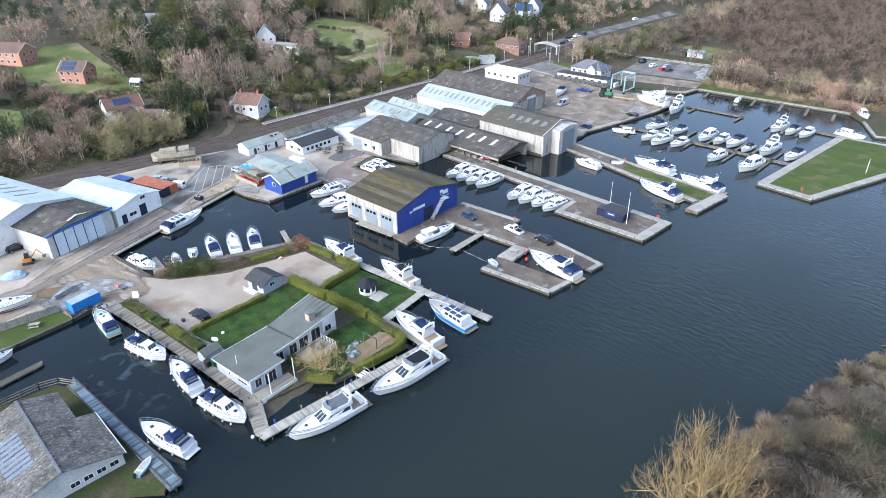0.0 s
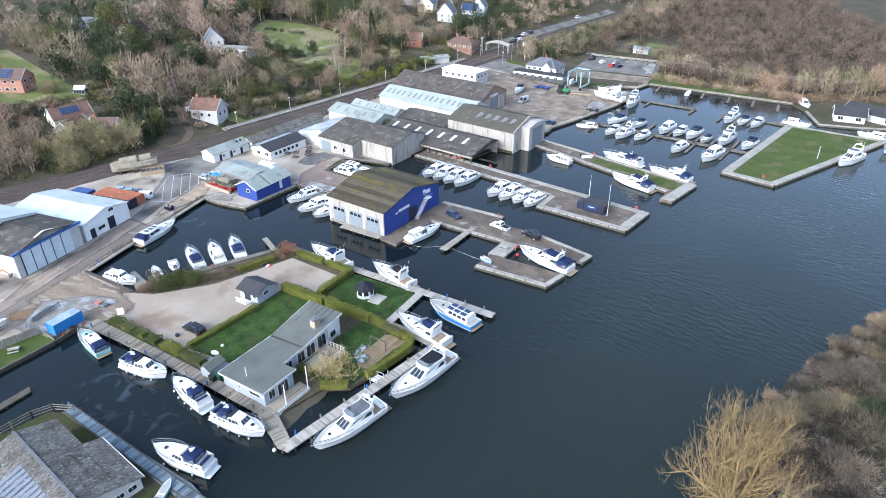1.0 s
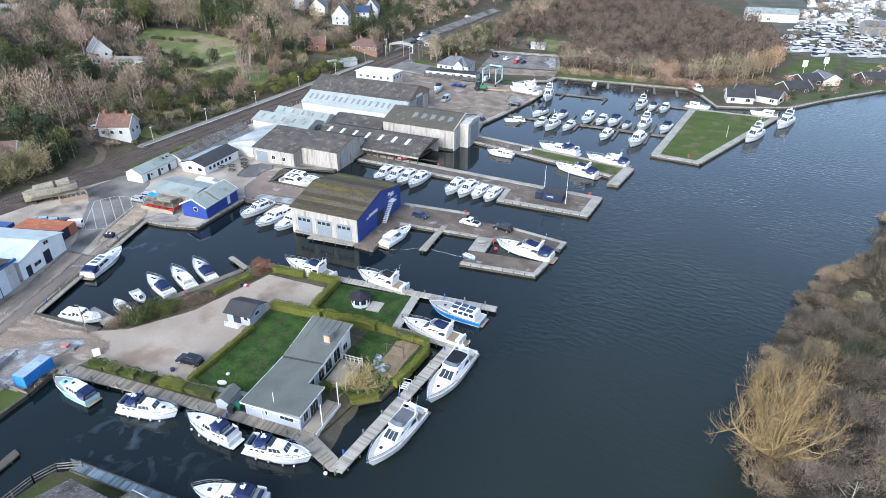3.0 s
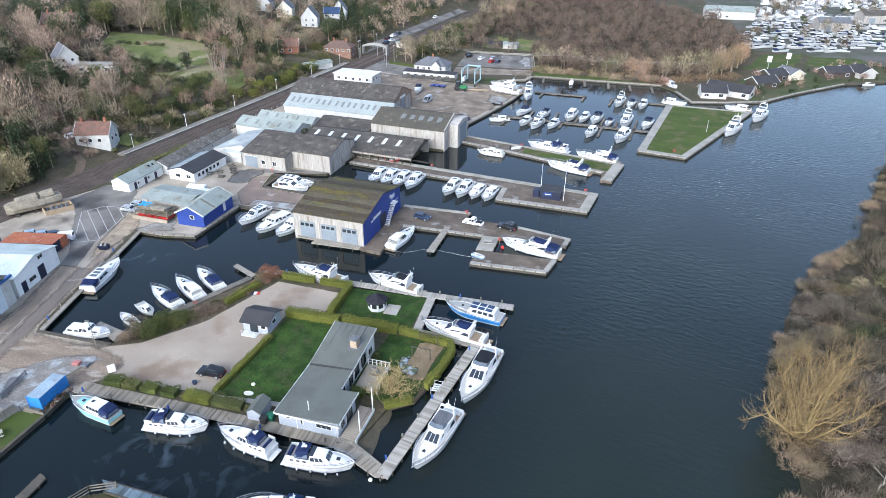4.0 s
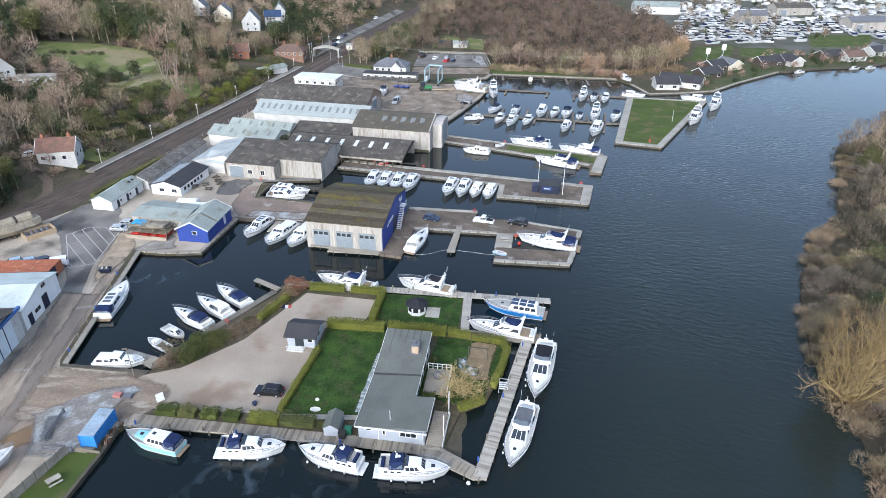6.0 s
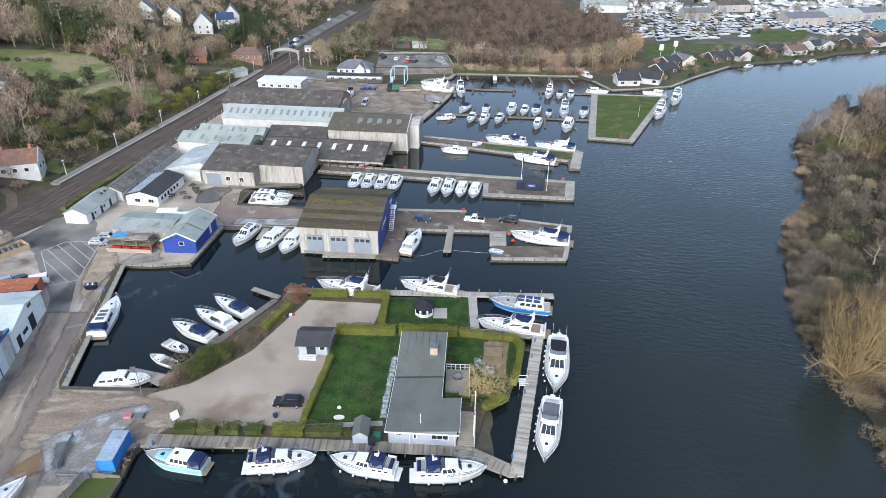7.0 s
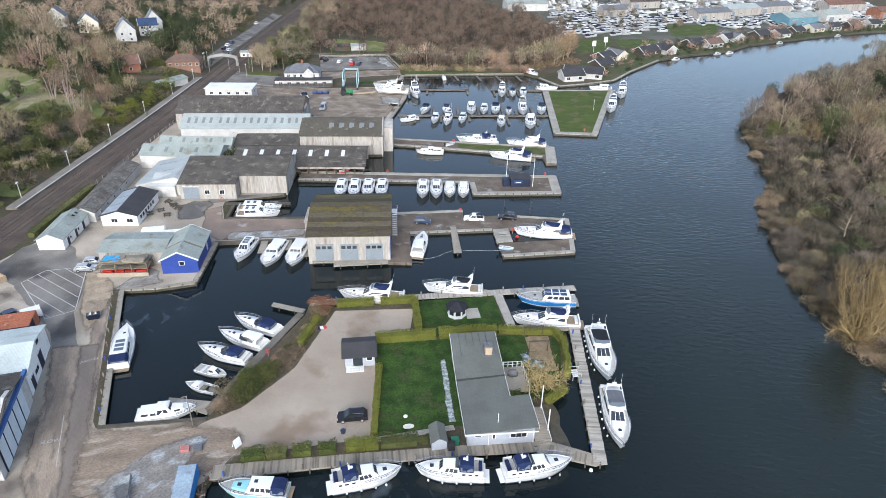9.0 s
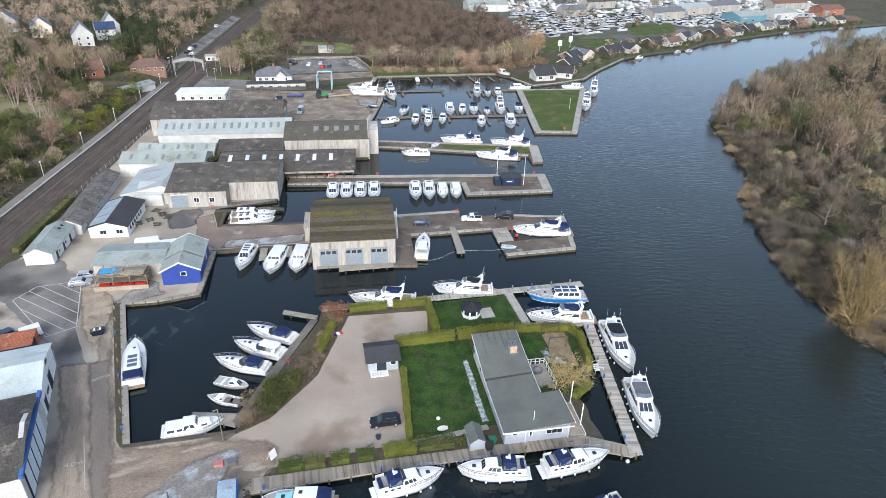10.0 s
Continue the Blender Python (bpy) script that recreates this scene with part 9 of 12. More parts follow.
solid("notice_board", Geo().loft([[(-0.6, -0.35, 0.15), (0.6, -0.35, 0.15), (0.6, -0.3, 0.15), (-0.6, -0.3, 0.15)], [(-0.6, 0.0, 1.5), (0.6, 0.0, 1.5), (0.6, 0.05, 1.5), (-0.6, 0.05, 1.5)]], caps=True).tube((-0.5, 0, 1.4), (-0.5, 0.5, 0), 0.04, n=4).tube((0.5, 0, 1.4), (0.5, 0.5, 0), 0.04, n=4), TRIM, "white sign board leaning by the drive", "sign", pose(-119.6, 36.8, 0.62, 0, 0, 55))
solid("lamp_post", Geo().tube((0, 0, 0), (0, 0, 6.0), 0.09, 0.06, 6).box(-0.1, 0.7, -0.08, 0.08, 5.9, 6.02), FENCE, "timber lamp post at the basin corner", "lamp post", pose(-127.2, 40.8, 0.6, 0, 0, 200))
fl = thing("folded_flag", "red, white and blue flag lying on gravel", "flag", pose(-111.6, 66.0, 0.66, 0, 0, 20))
for i, m_ in enumerate((NAVYC, TRIM, REDP)):
    part("band", Geo().box(-0.9 + 0.6 * i, -0.3 + 0.6 * i, -0.5, 0.5, 0, 0.05), m_, fl)
for k, (x, y) in enumerate(((-126.9, 36.2), (-125.1, 36.4))):
    solid("pallet_bin", Geo().soft(-0.65, 0.65, -0.5, 0.5, 0, 0.45, 0.05), mat("faded_red_box", (0.42, 0.17, 0.15), rough=0.7) if k == 0 else SLATE, "faded red crate by the roadside" if k == 0 else "grey crate by the roadside", "crate", pose(x, y, 0.63, 0, 0, 10))
solid("fire_pit", Geo().tube((0, 0, 0), (0, 0, 0.5), 0.35, 0.45, 8), BOOT, "dark fire basket on the gravel", "fire pit", pose(-104.6, 39.4, 0.63))

# scrap by the great shed
dg = thing("small_digger", "small orange digger among scrap by the shed", "digger", pose(-151.6, 26.4, 0.63, 0, 0, 70))
DORG = mat("digger_orange", (0.50, 0.20, 0.03), rough=0.6)
for s_ in (-0.7, 0.7):
    part("track", Geo().soft(-1.2, 1.2, s_ - 0.2, s_ + 0.2, 0, 0.6, 0.15), RUBBER, dg)
part("body", Geo().soft(-1.0, 0.8, -0.75, 0.75, 0.6, 1.5, 0.15), DORG, dg)
part("cab", Geo().taper(-0.4, 0.7, -0.7, 0.1, 1.5, -0.3, 0.6, -0.6, 0.05, 2.6), GLASS, dg)
part("boom", Geo().tube((0.8, 0.3, 1.2), (2.2, 0.3, 2.8), 0.16, 0.13).tube((2.2, 0.3, 2.8), (3.3, 0.3, 1.2), 0.12, 0.10), DORG, dg)
part("bucket", Geo().taper(3.0, 3.6, 0.0, 0.6, 0.6, 3.0, 3.8, -0.05, 0.65, 1.2), SLATE, dg)
solid("covered_heap", Geo().loft([[(x, y * w, 0.1 + h * (1 - abs(y)) * (0.8 + 0.2 * math.sin(5 * x + 3 * y))) for y in (-1, -0.6, -0.2, 0.2, 0.6, 1)] for x, w, h in ((-2.6, 1.0, 0.5), (-1.4, 1.6, 1.4), (0, 1.8, 1.7), (1.4, 1.5, 1.2), (2.4, 0.9, 0.4))], closed=False),
      GREYBLUE, "grey sheeted heap on the hardstanding", "heap", pose(-147.6, 22.4, 0.62, 0, 0, 60))
fr = thing("steel_frame", "pale steel cradle frame standing by the shed", "frame", pose(-152.0, 30.2, 0.63, 0, 0, 20))
for xx in (0, 2.4):
    for yy in (0, 1.8):
        part("leg", Geo().box(xx - 0.07, xx + 0.07, yy - 0.07, yy + 0.07, 0, 2.2), TRIM, fr)
    part("beam", Geo().box(xx - 0.07, xx + 0.07, 0, 1.8, 2.1, 2.25), TRIM, fr)
part("beam", Geo().box(0, 2.4, -0.07, 0.07, 2.1, 2.25), TRIM, fr)
sk = thing("blue_skip", "blue rubbish skip full of scrap on the quay", "skip", pose(-154.6, 69.2, 0.65, 0, 0, 20))
part("body", Geo().taper(-0.9, 0.9, -0.55, 0.55, 0, -1.2, 1.2, -0.7, 0.7, 0.95), NAVYP, sk)
for i in range(6):
    part("scrap", Geo().box(-0.9 + 0.3 * i, -0.6 + 0.3 * i, -0.4 + 0.1 * (i % 3), 0.3, 0.8, 1.05 + 0.12 * (i % 3)), (FENCE, TRIM, TIMBER)[i % 3], sk)

# boundary fence and channel strip in the south-west
def fence(name, pts, label, h=1.5, gap=2.4, z=0.6, m=FENCE):
    o = thing(name, label, "fence")
    for a, b in zip(pts, pts[1:]):
        n = max(1, int(math.dist(a, b) / gap))
        for i in range(n + 1):
            x, y = a[0] + (b[0] - a[0]) * i / n, a[1] + (b[1] - a[1]) * i / n
            part("post", Geo().box(x - 0.07, x + 0.07, y - 0.07, y + 0.07, z - 0.2, z + h + 0.1), m, o)
        for zz in (0.35, 0.7, 1.0):
            part("fence_rail", Geo().prism(strip(a, b, -0.03, 0.03), z + h * zz - 0.16, z + h * zz), m, o)
    return o


fence("post_fence", [(-104.0, 2), (-103.8, 13.6), (-102.8, 16.4), (-99.9, 18.2)], "weathered post-and-rail fence above the channel")
bf = thing("board_fence", "weathered pale close-boarded fence beside the channel", "fence")
for k in range(14):
    x0, y0, x1, y1 = -128.7 + 0.193 * k, -0.6 + 1.77 * k, -128.7 + 0.193 * (k + 1), -0.6 + 1.77 * (k + 1)
    part("panel", Geo().prism(strip((x0, y0 + 0.04), (x1, y1 - 0.04), -0.03, 0.03), 0.6, 2.25 + 0.05 * (k % 3)), mat("pale_fence_boards", (0.34, 0.315, 0.27), (0.26, 0.235, 0.20), 0.9, 0.8, 6.0, wave=("Y", 3.0, 0.5)) if k == 0 else bpy.data.materials["pale_fence_boards"], bf)
    part("post", Geo().box(x0 - 0.07, x0 + 0.07, y0 - 0.07, y0 + 0.07, 0.4, 2.4), FENCE, bf)
fence("pipe_rail", [(-129.8, 23.7), (-125.5, 24.4)], "low rusty pipe railing by the container", 0.95, 1.4, 0.6, SLATE)
fence("pipe_rail", [(-132.4, 31.0), (-130.8, 25.3)], "low grey pipe railing on the wet slab", 0.95, 1.4, 0.6, SLATE)
rw = thing("retaining_board", "low timber retaining wall above the grass strip", "wall")
for k in range(3):
    part("board", Geo().prism(strip((-125.4, 24.9), (-121.4, 25.0), -0.06, 0.06), 0.5 + 0.22 * k, 0.70 + 0.22 * k), FENCE, rw)
RUSTY = mat("rusty_scrap", (0.17, 0.085, 0.055), (0.11, 0.065, 0.048), 0.9, 1.0, 6.0, fine_mix=0.5)
sc = thing("scrap_heap", "heap of rusty chain, timber and scrap beside the container", "scrap heap", pose(-122.3, 28.6, 0.62, 0, 0, 96))
rs = random.Random(63)
for k in range(34):
    a, b, c = rs.uniform(-2.8, 2.8), rs.uniform(-0.55, 0.5), rs.uniform(0.0, 0.45)
    l_, w_ = rs.uniform(0.25, 0.9), rs.uniform(0.06, 0.2)
    t_ = rs.uniform(0, 3.14)
    p_, q_ = (a - l_ * math.cos(t_) * 0.5, b - l_ * math.sin(t_) * 0.35, c), (a + l_ * math.cos(t_) * 0.5, b + l_ * math.sin(t_) * 0.35, c + rs.uniform(-0.1, 0.35))
    part("scrap_piece", Geo().tube(p_, q_, w_, w_ * 0.7, 5), (RUSTY, RUSTY, FENCE, TIMBER)[k % 4], sc)
o = thing("picnic_table", "grey timber picnic table on the grass strip", "picnic table", pose(-123.9, 19.1, 0.64, 0, 0, 60))
part("tabletop", Geo().box(-0.9, 0.9, -0.4, 0.4, 0.7, 0.76), PALEPLANK, o)
for k in (-0.75, 0.75):
    part("bench", Geo().box(-0.9, 0.9, k - 0.14, k + 0.14, 0.42, 0.47), PALEPLANK, o)
for k in (-0.6, 0.6):
    part("leg_frame", Geo().box(k - 0.05, k + 0.05, -0.8, 0.8, 0.34, 0.42).tube((k, -0.6, 0), (k, -0.25, 0.72), 0.05).tube((k, 0.6, 0), (k, 0.25, 0.72), 0.05), FENCE, o)
patch("channel_grass", [(-119.9, 0), (-128.4, 0), (-126.0, 24.4), (-121.6, 24.8)], LAWN2, "strip of grass beside the channel", 0.635)
# the old workshop in the south-west corner
ws = thing("old_workshop", "old white workshop with patchy grey asbestos roofs", "workshop", pose(-97.2, 9.4, 0.6, 0, 0, -1.0))
part("wall", Geo().loft([[(xx, -8.0, -0.5), (xx, 5.2, -0.5), (xx, 5.2, 2.7), (xx, 0, 4.2), (xx, -8.0, 2.0)] for xx in (0.3, 8.4)], caps=True), WHITE, ws)
part("wall", Geo().loft([[(xx, -8.0, -0.5), (xx, 7.7, -0.5), (xx, 7.7, 2.0), (xx, 0, 4.2), (xx, -8.0, 2.0)] for xx in (8.4, 19.6)], caps=True), WHITE, ws)
for x0, x1, y1, z1 in ((0, 3.4, 5.5, 2.72), (3.42, 8.2, 5.5, 2.78), (8.22, 19.9, 8.1, 2.0), (0, 19.9, -8.4, 1.95)):
    g, n = Geo(), 5 if abs(y1) > 7 else 3
    for k in range(n):
        ya, yb = y1 * k / n, y1 * (k + 1.06 if k < n - 1 else n) / n
        za, zb = 4.35 + (z1 - 4.35) * ya / y1, 4.35 + (z1 - 4.35) * yb / y1
        g.loft([[(xx, ya, za), (xx, yb, zb + 0.04), (xx, yb, zb + 0.13), (xx, ya, za + 0.07)] for xx in (x0, x1)], caps=True)
    part("roof", g, PITCHED, ws, "patchy grey corrugated roof")
part("ridge_cap", Geo().box(-0.1, 20.0, -0.2, 0.2, 4.42, 4.54), SLATE, ws)
part("gutter", Geo().box(8.2, 19.9, 8.1, 8.22, 2.0, 2.12), TRIM, ws, "white eaves gutter")
for i in range(8):
    part("roof_light", Geo().panel([(1.0, -8.4, 2.07), (19.9, -8.4, 2.07), (19.9, 0, 4.47), (1.0, 0, 4.47)], 0.30 + 0.055 * i, 0.335 + 0.055 * i, 0.35, 0.78, 0.03, 0.02), mat("grimy_blue_light", (0.17, 0.20, 0.25), rough=0.6) if i == 0 else bpy.data.materials["grimy_blue_light"], ws, "bluish roof light strip")
for i in range(4):
    opening(ws, "E", 19.6, 7.6, 0.4 + 1.75 * i, 0.7, 1.4, 0.9, "window")
part("barn_door", Geo().box(19.62, 19.7, -5.6, -3.2, -0.3, 2.0), FENCE, ws, "weathered timber door")
day_boat(3.4, "small pale blue rowing boat on the grass", at(-74.4, 18.2, 118, 0.62), cuddy=False, hullmat=AQUA)

# ---- plants ----
def rand_dir(r, up=0.0, spread=1.0):
    a, z = r.uniform(0, 6.2832), r.uniform(-1, 1)
    s = math.sqrt(1 - z * z)
    return Vector((s * math.cos(a) * spread, s * math.sin(a) * spread, z * spread + up)).normalized()


def blades(points, dirs, lens, width, r):
    """Thin three-cornered twigs."""
    g = Geo()
    for p, d, l in zip(points, dirs, lens):
        side = d.cross(rand_dir(r))
        side = side.normalized() * width * r.uniform(0.7, 1.3)
        g.v += [tuple(p - side), tuple(p + side), tuple(p + d * l)]
        k = len(g.v)
        g.f.append((k - 3, k - 2, k - 1))
    return g


def bare_tree(seed, h, crown, limbs=7, sub=5, tips=4, twigs=6, width=0.035, trunk_r=0.22, lean=0.35, fork=0.25, upward=0.35, haze=0):
    """The skeleton and the twigs of a leafless tree: two meshes."""
    r = random.Random(seed)
    wood, fine = Geo(), Geo()
    base = h * fork
    wood.tube((0, 0, -0.5), (0, 0, base), trunk_r, trunk_r * 0.8, 6)
    pts, dirs, lens = [], [], []
    top = Vector((0, 0, base))
    leader = [top + Vector((r.uniform(-0.3, 0.3), r.uniform(-0.3, 0.3), (h * 0.85 - base) * k / 3)) for k in range(4)]
    for k in range(3):
        wood.tube(leader[k], leader[k + 1], trunk_r * (0.75 - 0.2 * k), trunk_r * (0.55 - 0.2 * k), 5)
    for i in range(limbs):
        t = (i + r.uniform(0, 0.6)) / limbs
        p = leader[0].lerp(leader[3], t * 0.9)
        a = i * 2.4 + r.uniform(-0.4, 0.4)
        out = Vector((math.cos(a), math.sin(a), upward + 0.5 * t + r.uniform(-0.1, 0.25))).normalized()
        L = crown * (1.05 - 0.55 * t) * r.uniform(0.8, 1.15)
        mid = p + out * L * 0.5
        out2 = (out + Vector((0, 0, 0.35)) + rand_dir(r) * 0.25).normalized()
        end = mid + out2 * L * 0.5
        rr = trunk_r * (0.45 - 0.2 * t)
        wood.tube(p, mid, rr, rr * 0.7, 4)
        wood.tube(mid, end, rr * 0.7, rr * 0.35, 4)
        for j in range(sub):
            u = 0.25 + 0.75 * (j + r.random() * 0.7) / sub
            q = p.lerp(mid, u * 2) if u < 0.5 else mid.lerp(end, min(1, u * 2 - 1))
            d = (out2 + rand_dir(r) * 0.9 + Vector((0, 0, 0.25))).normalized()
            l2 = L * r.uniform(0.28, 0.45)
            e2 = q + d * l2
            fine.tube(q, e2, rr * 0.32, rr * 0.12, 3)
            for k in range(tips):
                s = q.lerp(e2, 0.3 + 0.7 * (k + r.random()) / tips)
                d3 = (d + rand_dir(r) * 0.9 + Vector((0, 0, 0.2))).normalized()
                l3 = l2 * r.uniform(0.4, 0.7)
                e3 = s + d3 * l3
                side = d3.cross(rand_dir(r)).normalized() * width * 1.4
                fine.add([s - side, s + side, e3], [(0, 1, 2)])
                for _ in range(twigs):
                    w = s.lerp(e3, r.random())
                    pts.append(w)
                    dirs.append((d3 + rand_dir(r) * 0.8 + Vector((0, 0, 0.15))).normalized())
                    lens.append(l3 * r.uniform(0.45, 0.95))
    for _ in range(haze):
        d = rand_dir(r)
        k = r.uniform(0.12, 1.0) ** 0.5
        pts.append(Vector((d.x * crown * k * 0.9, d.y * crown * k * 0.9, h * 0.54 + d.z * h * 0.40 * k)))
        dirs.append((Vector((d.x * 0.7, d.y * 0.7, d.z * 0.3 + 1.0)) + rand_dir(r) * 0.6).normalized())
        lens.append(r.uniform(0.09, 0.2) * h)
    tw = blades(pts, dirs, lens, width, r)
    fine.add(tw.v, tw.f)
    return wood, fine


def thicket(seed, rad, h, n=900, width=0.03, ln=(0.6, 1.5)):
    """A dome of fine stems springing from the ground."""
    r = random.Random(seed)
    lobes = [(Vector((r.uniform(-0.5, 0.5) * rad, r.uniform(-0.5, 0.5) * rad, 0)), r.uniform(0.45, 0.75) * rad, r.uniform(0.6, 1.0) * h) for _ in range(5)]
    pts, dirs, lens = [], [], []
    for _ in range(n):
        c, rr, hh = r.choice(lobes)
        d = rand_dir(r)
        d.z = abs(d.z)
        k = r.uniform(0.35, 1.0) ** 0.5
        p = c + Vector((d.x * rr * k, d.y * rr * k, d.z * hh * k * 0.85))
        pts.append(p)
        dirs.append((Vector((d.x, d.y, d.z * 0.8 + 0.5)) + rand_dir(r) * 1.0).normalized())
        lens.append(r.uniform(*ln))
    return blades(pts, dirs, lens, width, r)


def leaf_mass(seed, blobs, n, size):
    """Leaves as small kites scattered through rounded clumps given as (centre, radius, height)."""
    r = random.Random(seed)
    g = Geo()
    for _ in range(n):
        c, rr, hh = r.choice(blobs)
        d = rand_dir(r)
        k = r.uniform(0.55, 1.0) ** 0.4
        p = Vector(c) + Vector((d.x * rr * k, d.y * rr * k, d.z * hh * k))
        u, w = rand_dir(r), rand_dir(r)
        s = size * r.uniform(0.6, 1.4)
        g.add([p - u * s, p + w * s * 0.5, p + u * s], [(0, 1, 2)])
    return g


def tree_thing(name, label, meshes, m, group="", category="tree"):
    o = thing(name, label, category, m, group)
    for part_name, me in meshes:
        p = new(part_name, me)
        p.parent = o
    return o


# kinds of bare tree, evergreen and bush
BARE = []
for k, (h, c, twm) in enumerate(((11, 4.6, TWIG), (13, 5.0, TWIG), (9, 4.2, TWIGRED), (12, 4.4, TWIGOLIVE), (14, 5.6, TWIG), (8, 3.8, TWIGRED))):
    w, f = bare_tree(20 + k, h, c, 8, 4, 4, 2, 0.075, 0.32, haze=380)
    BARE.append((mesh_of("trunk", w, BARK), mesh_of("crown", f, twm)))
EVER = []
for k in range(3):
    r = random.Random(70 + k)
    bl = [((r.uniform(-1.6, 1.6), r.uniform(-1.6, 1.6), r.uniform(2.5, 7)), r.uniform(1.4, 2.4), r.uniform(1.2, 2.0)) for _ in range(12)]
    EVER.append((mesh_of("trunk", Geo().tube((0, 0, -0.5), (0, 0, 6), 0.25, 0.1, 6), BARK), mesh_of("crown", leaf_mass(80 + k, bl, 1600, 0.36), EVERGREEN if k < 2 else IVY)))
r = random.Random(77)
cone = [((0, 0, 1.0 + 0.75 * i), 2.6 * (1 - i / 13), 0.7) for i in range(13)]
CONIFER = (mesh_of("trunk", Geo().tube((0, 0, -0.5), (0, 0, 9), 0.22, 0.06, 6), BARK), mesh_of("crown", leaf_mass(90, cone, 1600, 0.34), EVERGREEN))
BUSH = [mesh_of("crown", thicket(100 + k, 2.4, 2.6, 480, 0.085, (0.7, 1.6)), (TWIG, TWIGRED, TWIGOLIVE, TWIGGREY)[k]) for k in range(4)]
NEARBUSH = [mesh_of("crown", thicket(180 + k, 2.4, 2.4, 1500, 0.022, (0.4, 1.0)), (BANKBROWN, TWIGRED)[k]) for k in range(2)]
SHRUB = [mesh_of("crown", leaf_mass(110 + k, [((random.Random(k * 9 + i).uniform(-1.2, 1.2), random.Random(k * 7 + i).uniform(-1.2, 1.2), 1.0), 1.2, 1.1) for i in range(5)], 800, 0.24), (EVERGREEN, IVY)[k]) for k in range(2)]

HOUSES = [(-204, 116, 10), (-308, 90, 13), (-314, 76, 14), (-274, 83, 12), (-232, 83, 13), (-222, 80, 10), (-214, 86, 10), (-275, 168, 11), (-258, 171, 11), (-327, 138, 10), (-310, 152, 12), (-314, 205, 12), (-355, 185, 11),
          (-244, 306, 11), (-238, 294, 14), (-233, 283, 14), (-236, 322, 12), (-240, 296, 8), (-242, 333, 10), (-268, 317, 9), (-286, 324, 9), (-215, 244, 7), (-209, 231, 9), (-200, 261, 12), (-200, 237, 9), (-257, 98, 5), (-292, 82, 12), (-300, 86, 10), (-245, 48, 10), (-270, 90, 8)]
HOUSES = [(a, b, c * 0.72) for a, b, c in HOUSES] + [(a, b, 2.5) for a, b in TRACK]
LAWNS = [[(-308, 226), (-284, 234), (-260, 234), (-236, 215), (-221, 188), (-231, 180), (-256, 187), (-268, 195), (-292, 204)], [(-233, 201), (-217, 207), (-205, 192), (-203, 180), (-214, 186)], [(-318, 74), (-334, 92), (-331, 105), (-305, 103), (-268, 101), (-255, 94), (-258, 78), (-285, 68)],
         [(-264, 52), (-255, 57), (-233, 53), (-230, 42), (-250, 38)], [(-206, 120), (-198, 123), (-198, 131), (-205, 130)], [(-200, 284), (-188, 284), (-186, 425), (-198, 425)]]


def free(x, y, rad):
    return all(math.hypot(x - a, y - b) > c + rad * 0.5 for a, b, c in HOUSES) and not any(inside(x, y, p) for p in LAWNS)


def scale_turn(x, y, z, s, yaw, sz=1.0):
    return pose(x, y, z, 0, 0, yaw) @ Matrix.Diagonal((s, s, s * sz, 1))


r = random.Random(31)
GROUP = "trees of the wooded hillside"
LAB_BARE = "leafless brown tree on the wooded hillside"
count = 0
far_spots = []
def in_sight(x, y):
    """The part of the hillside that can be seen from over the river."""
    return y > 34 and x > float(np.interp(y, [34, 80, 120, 160, 400, 520, 600], [-225, -385, -545, -640, -640, -520, -390]))


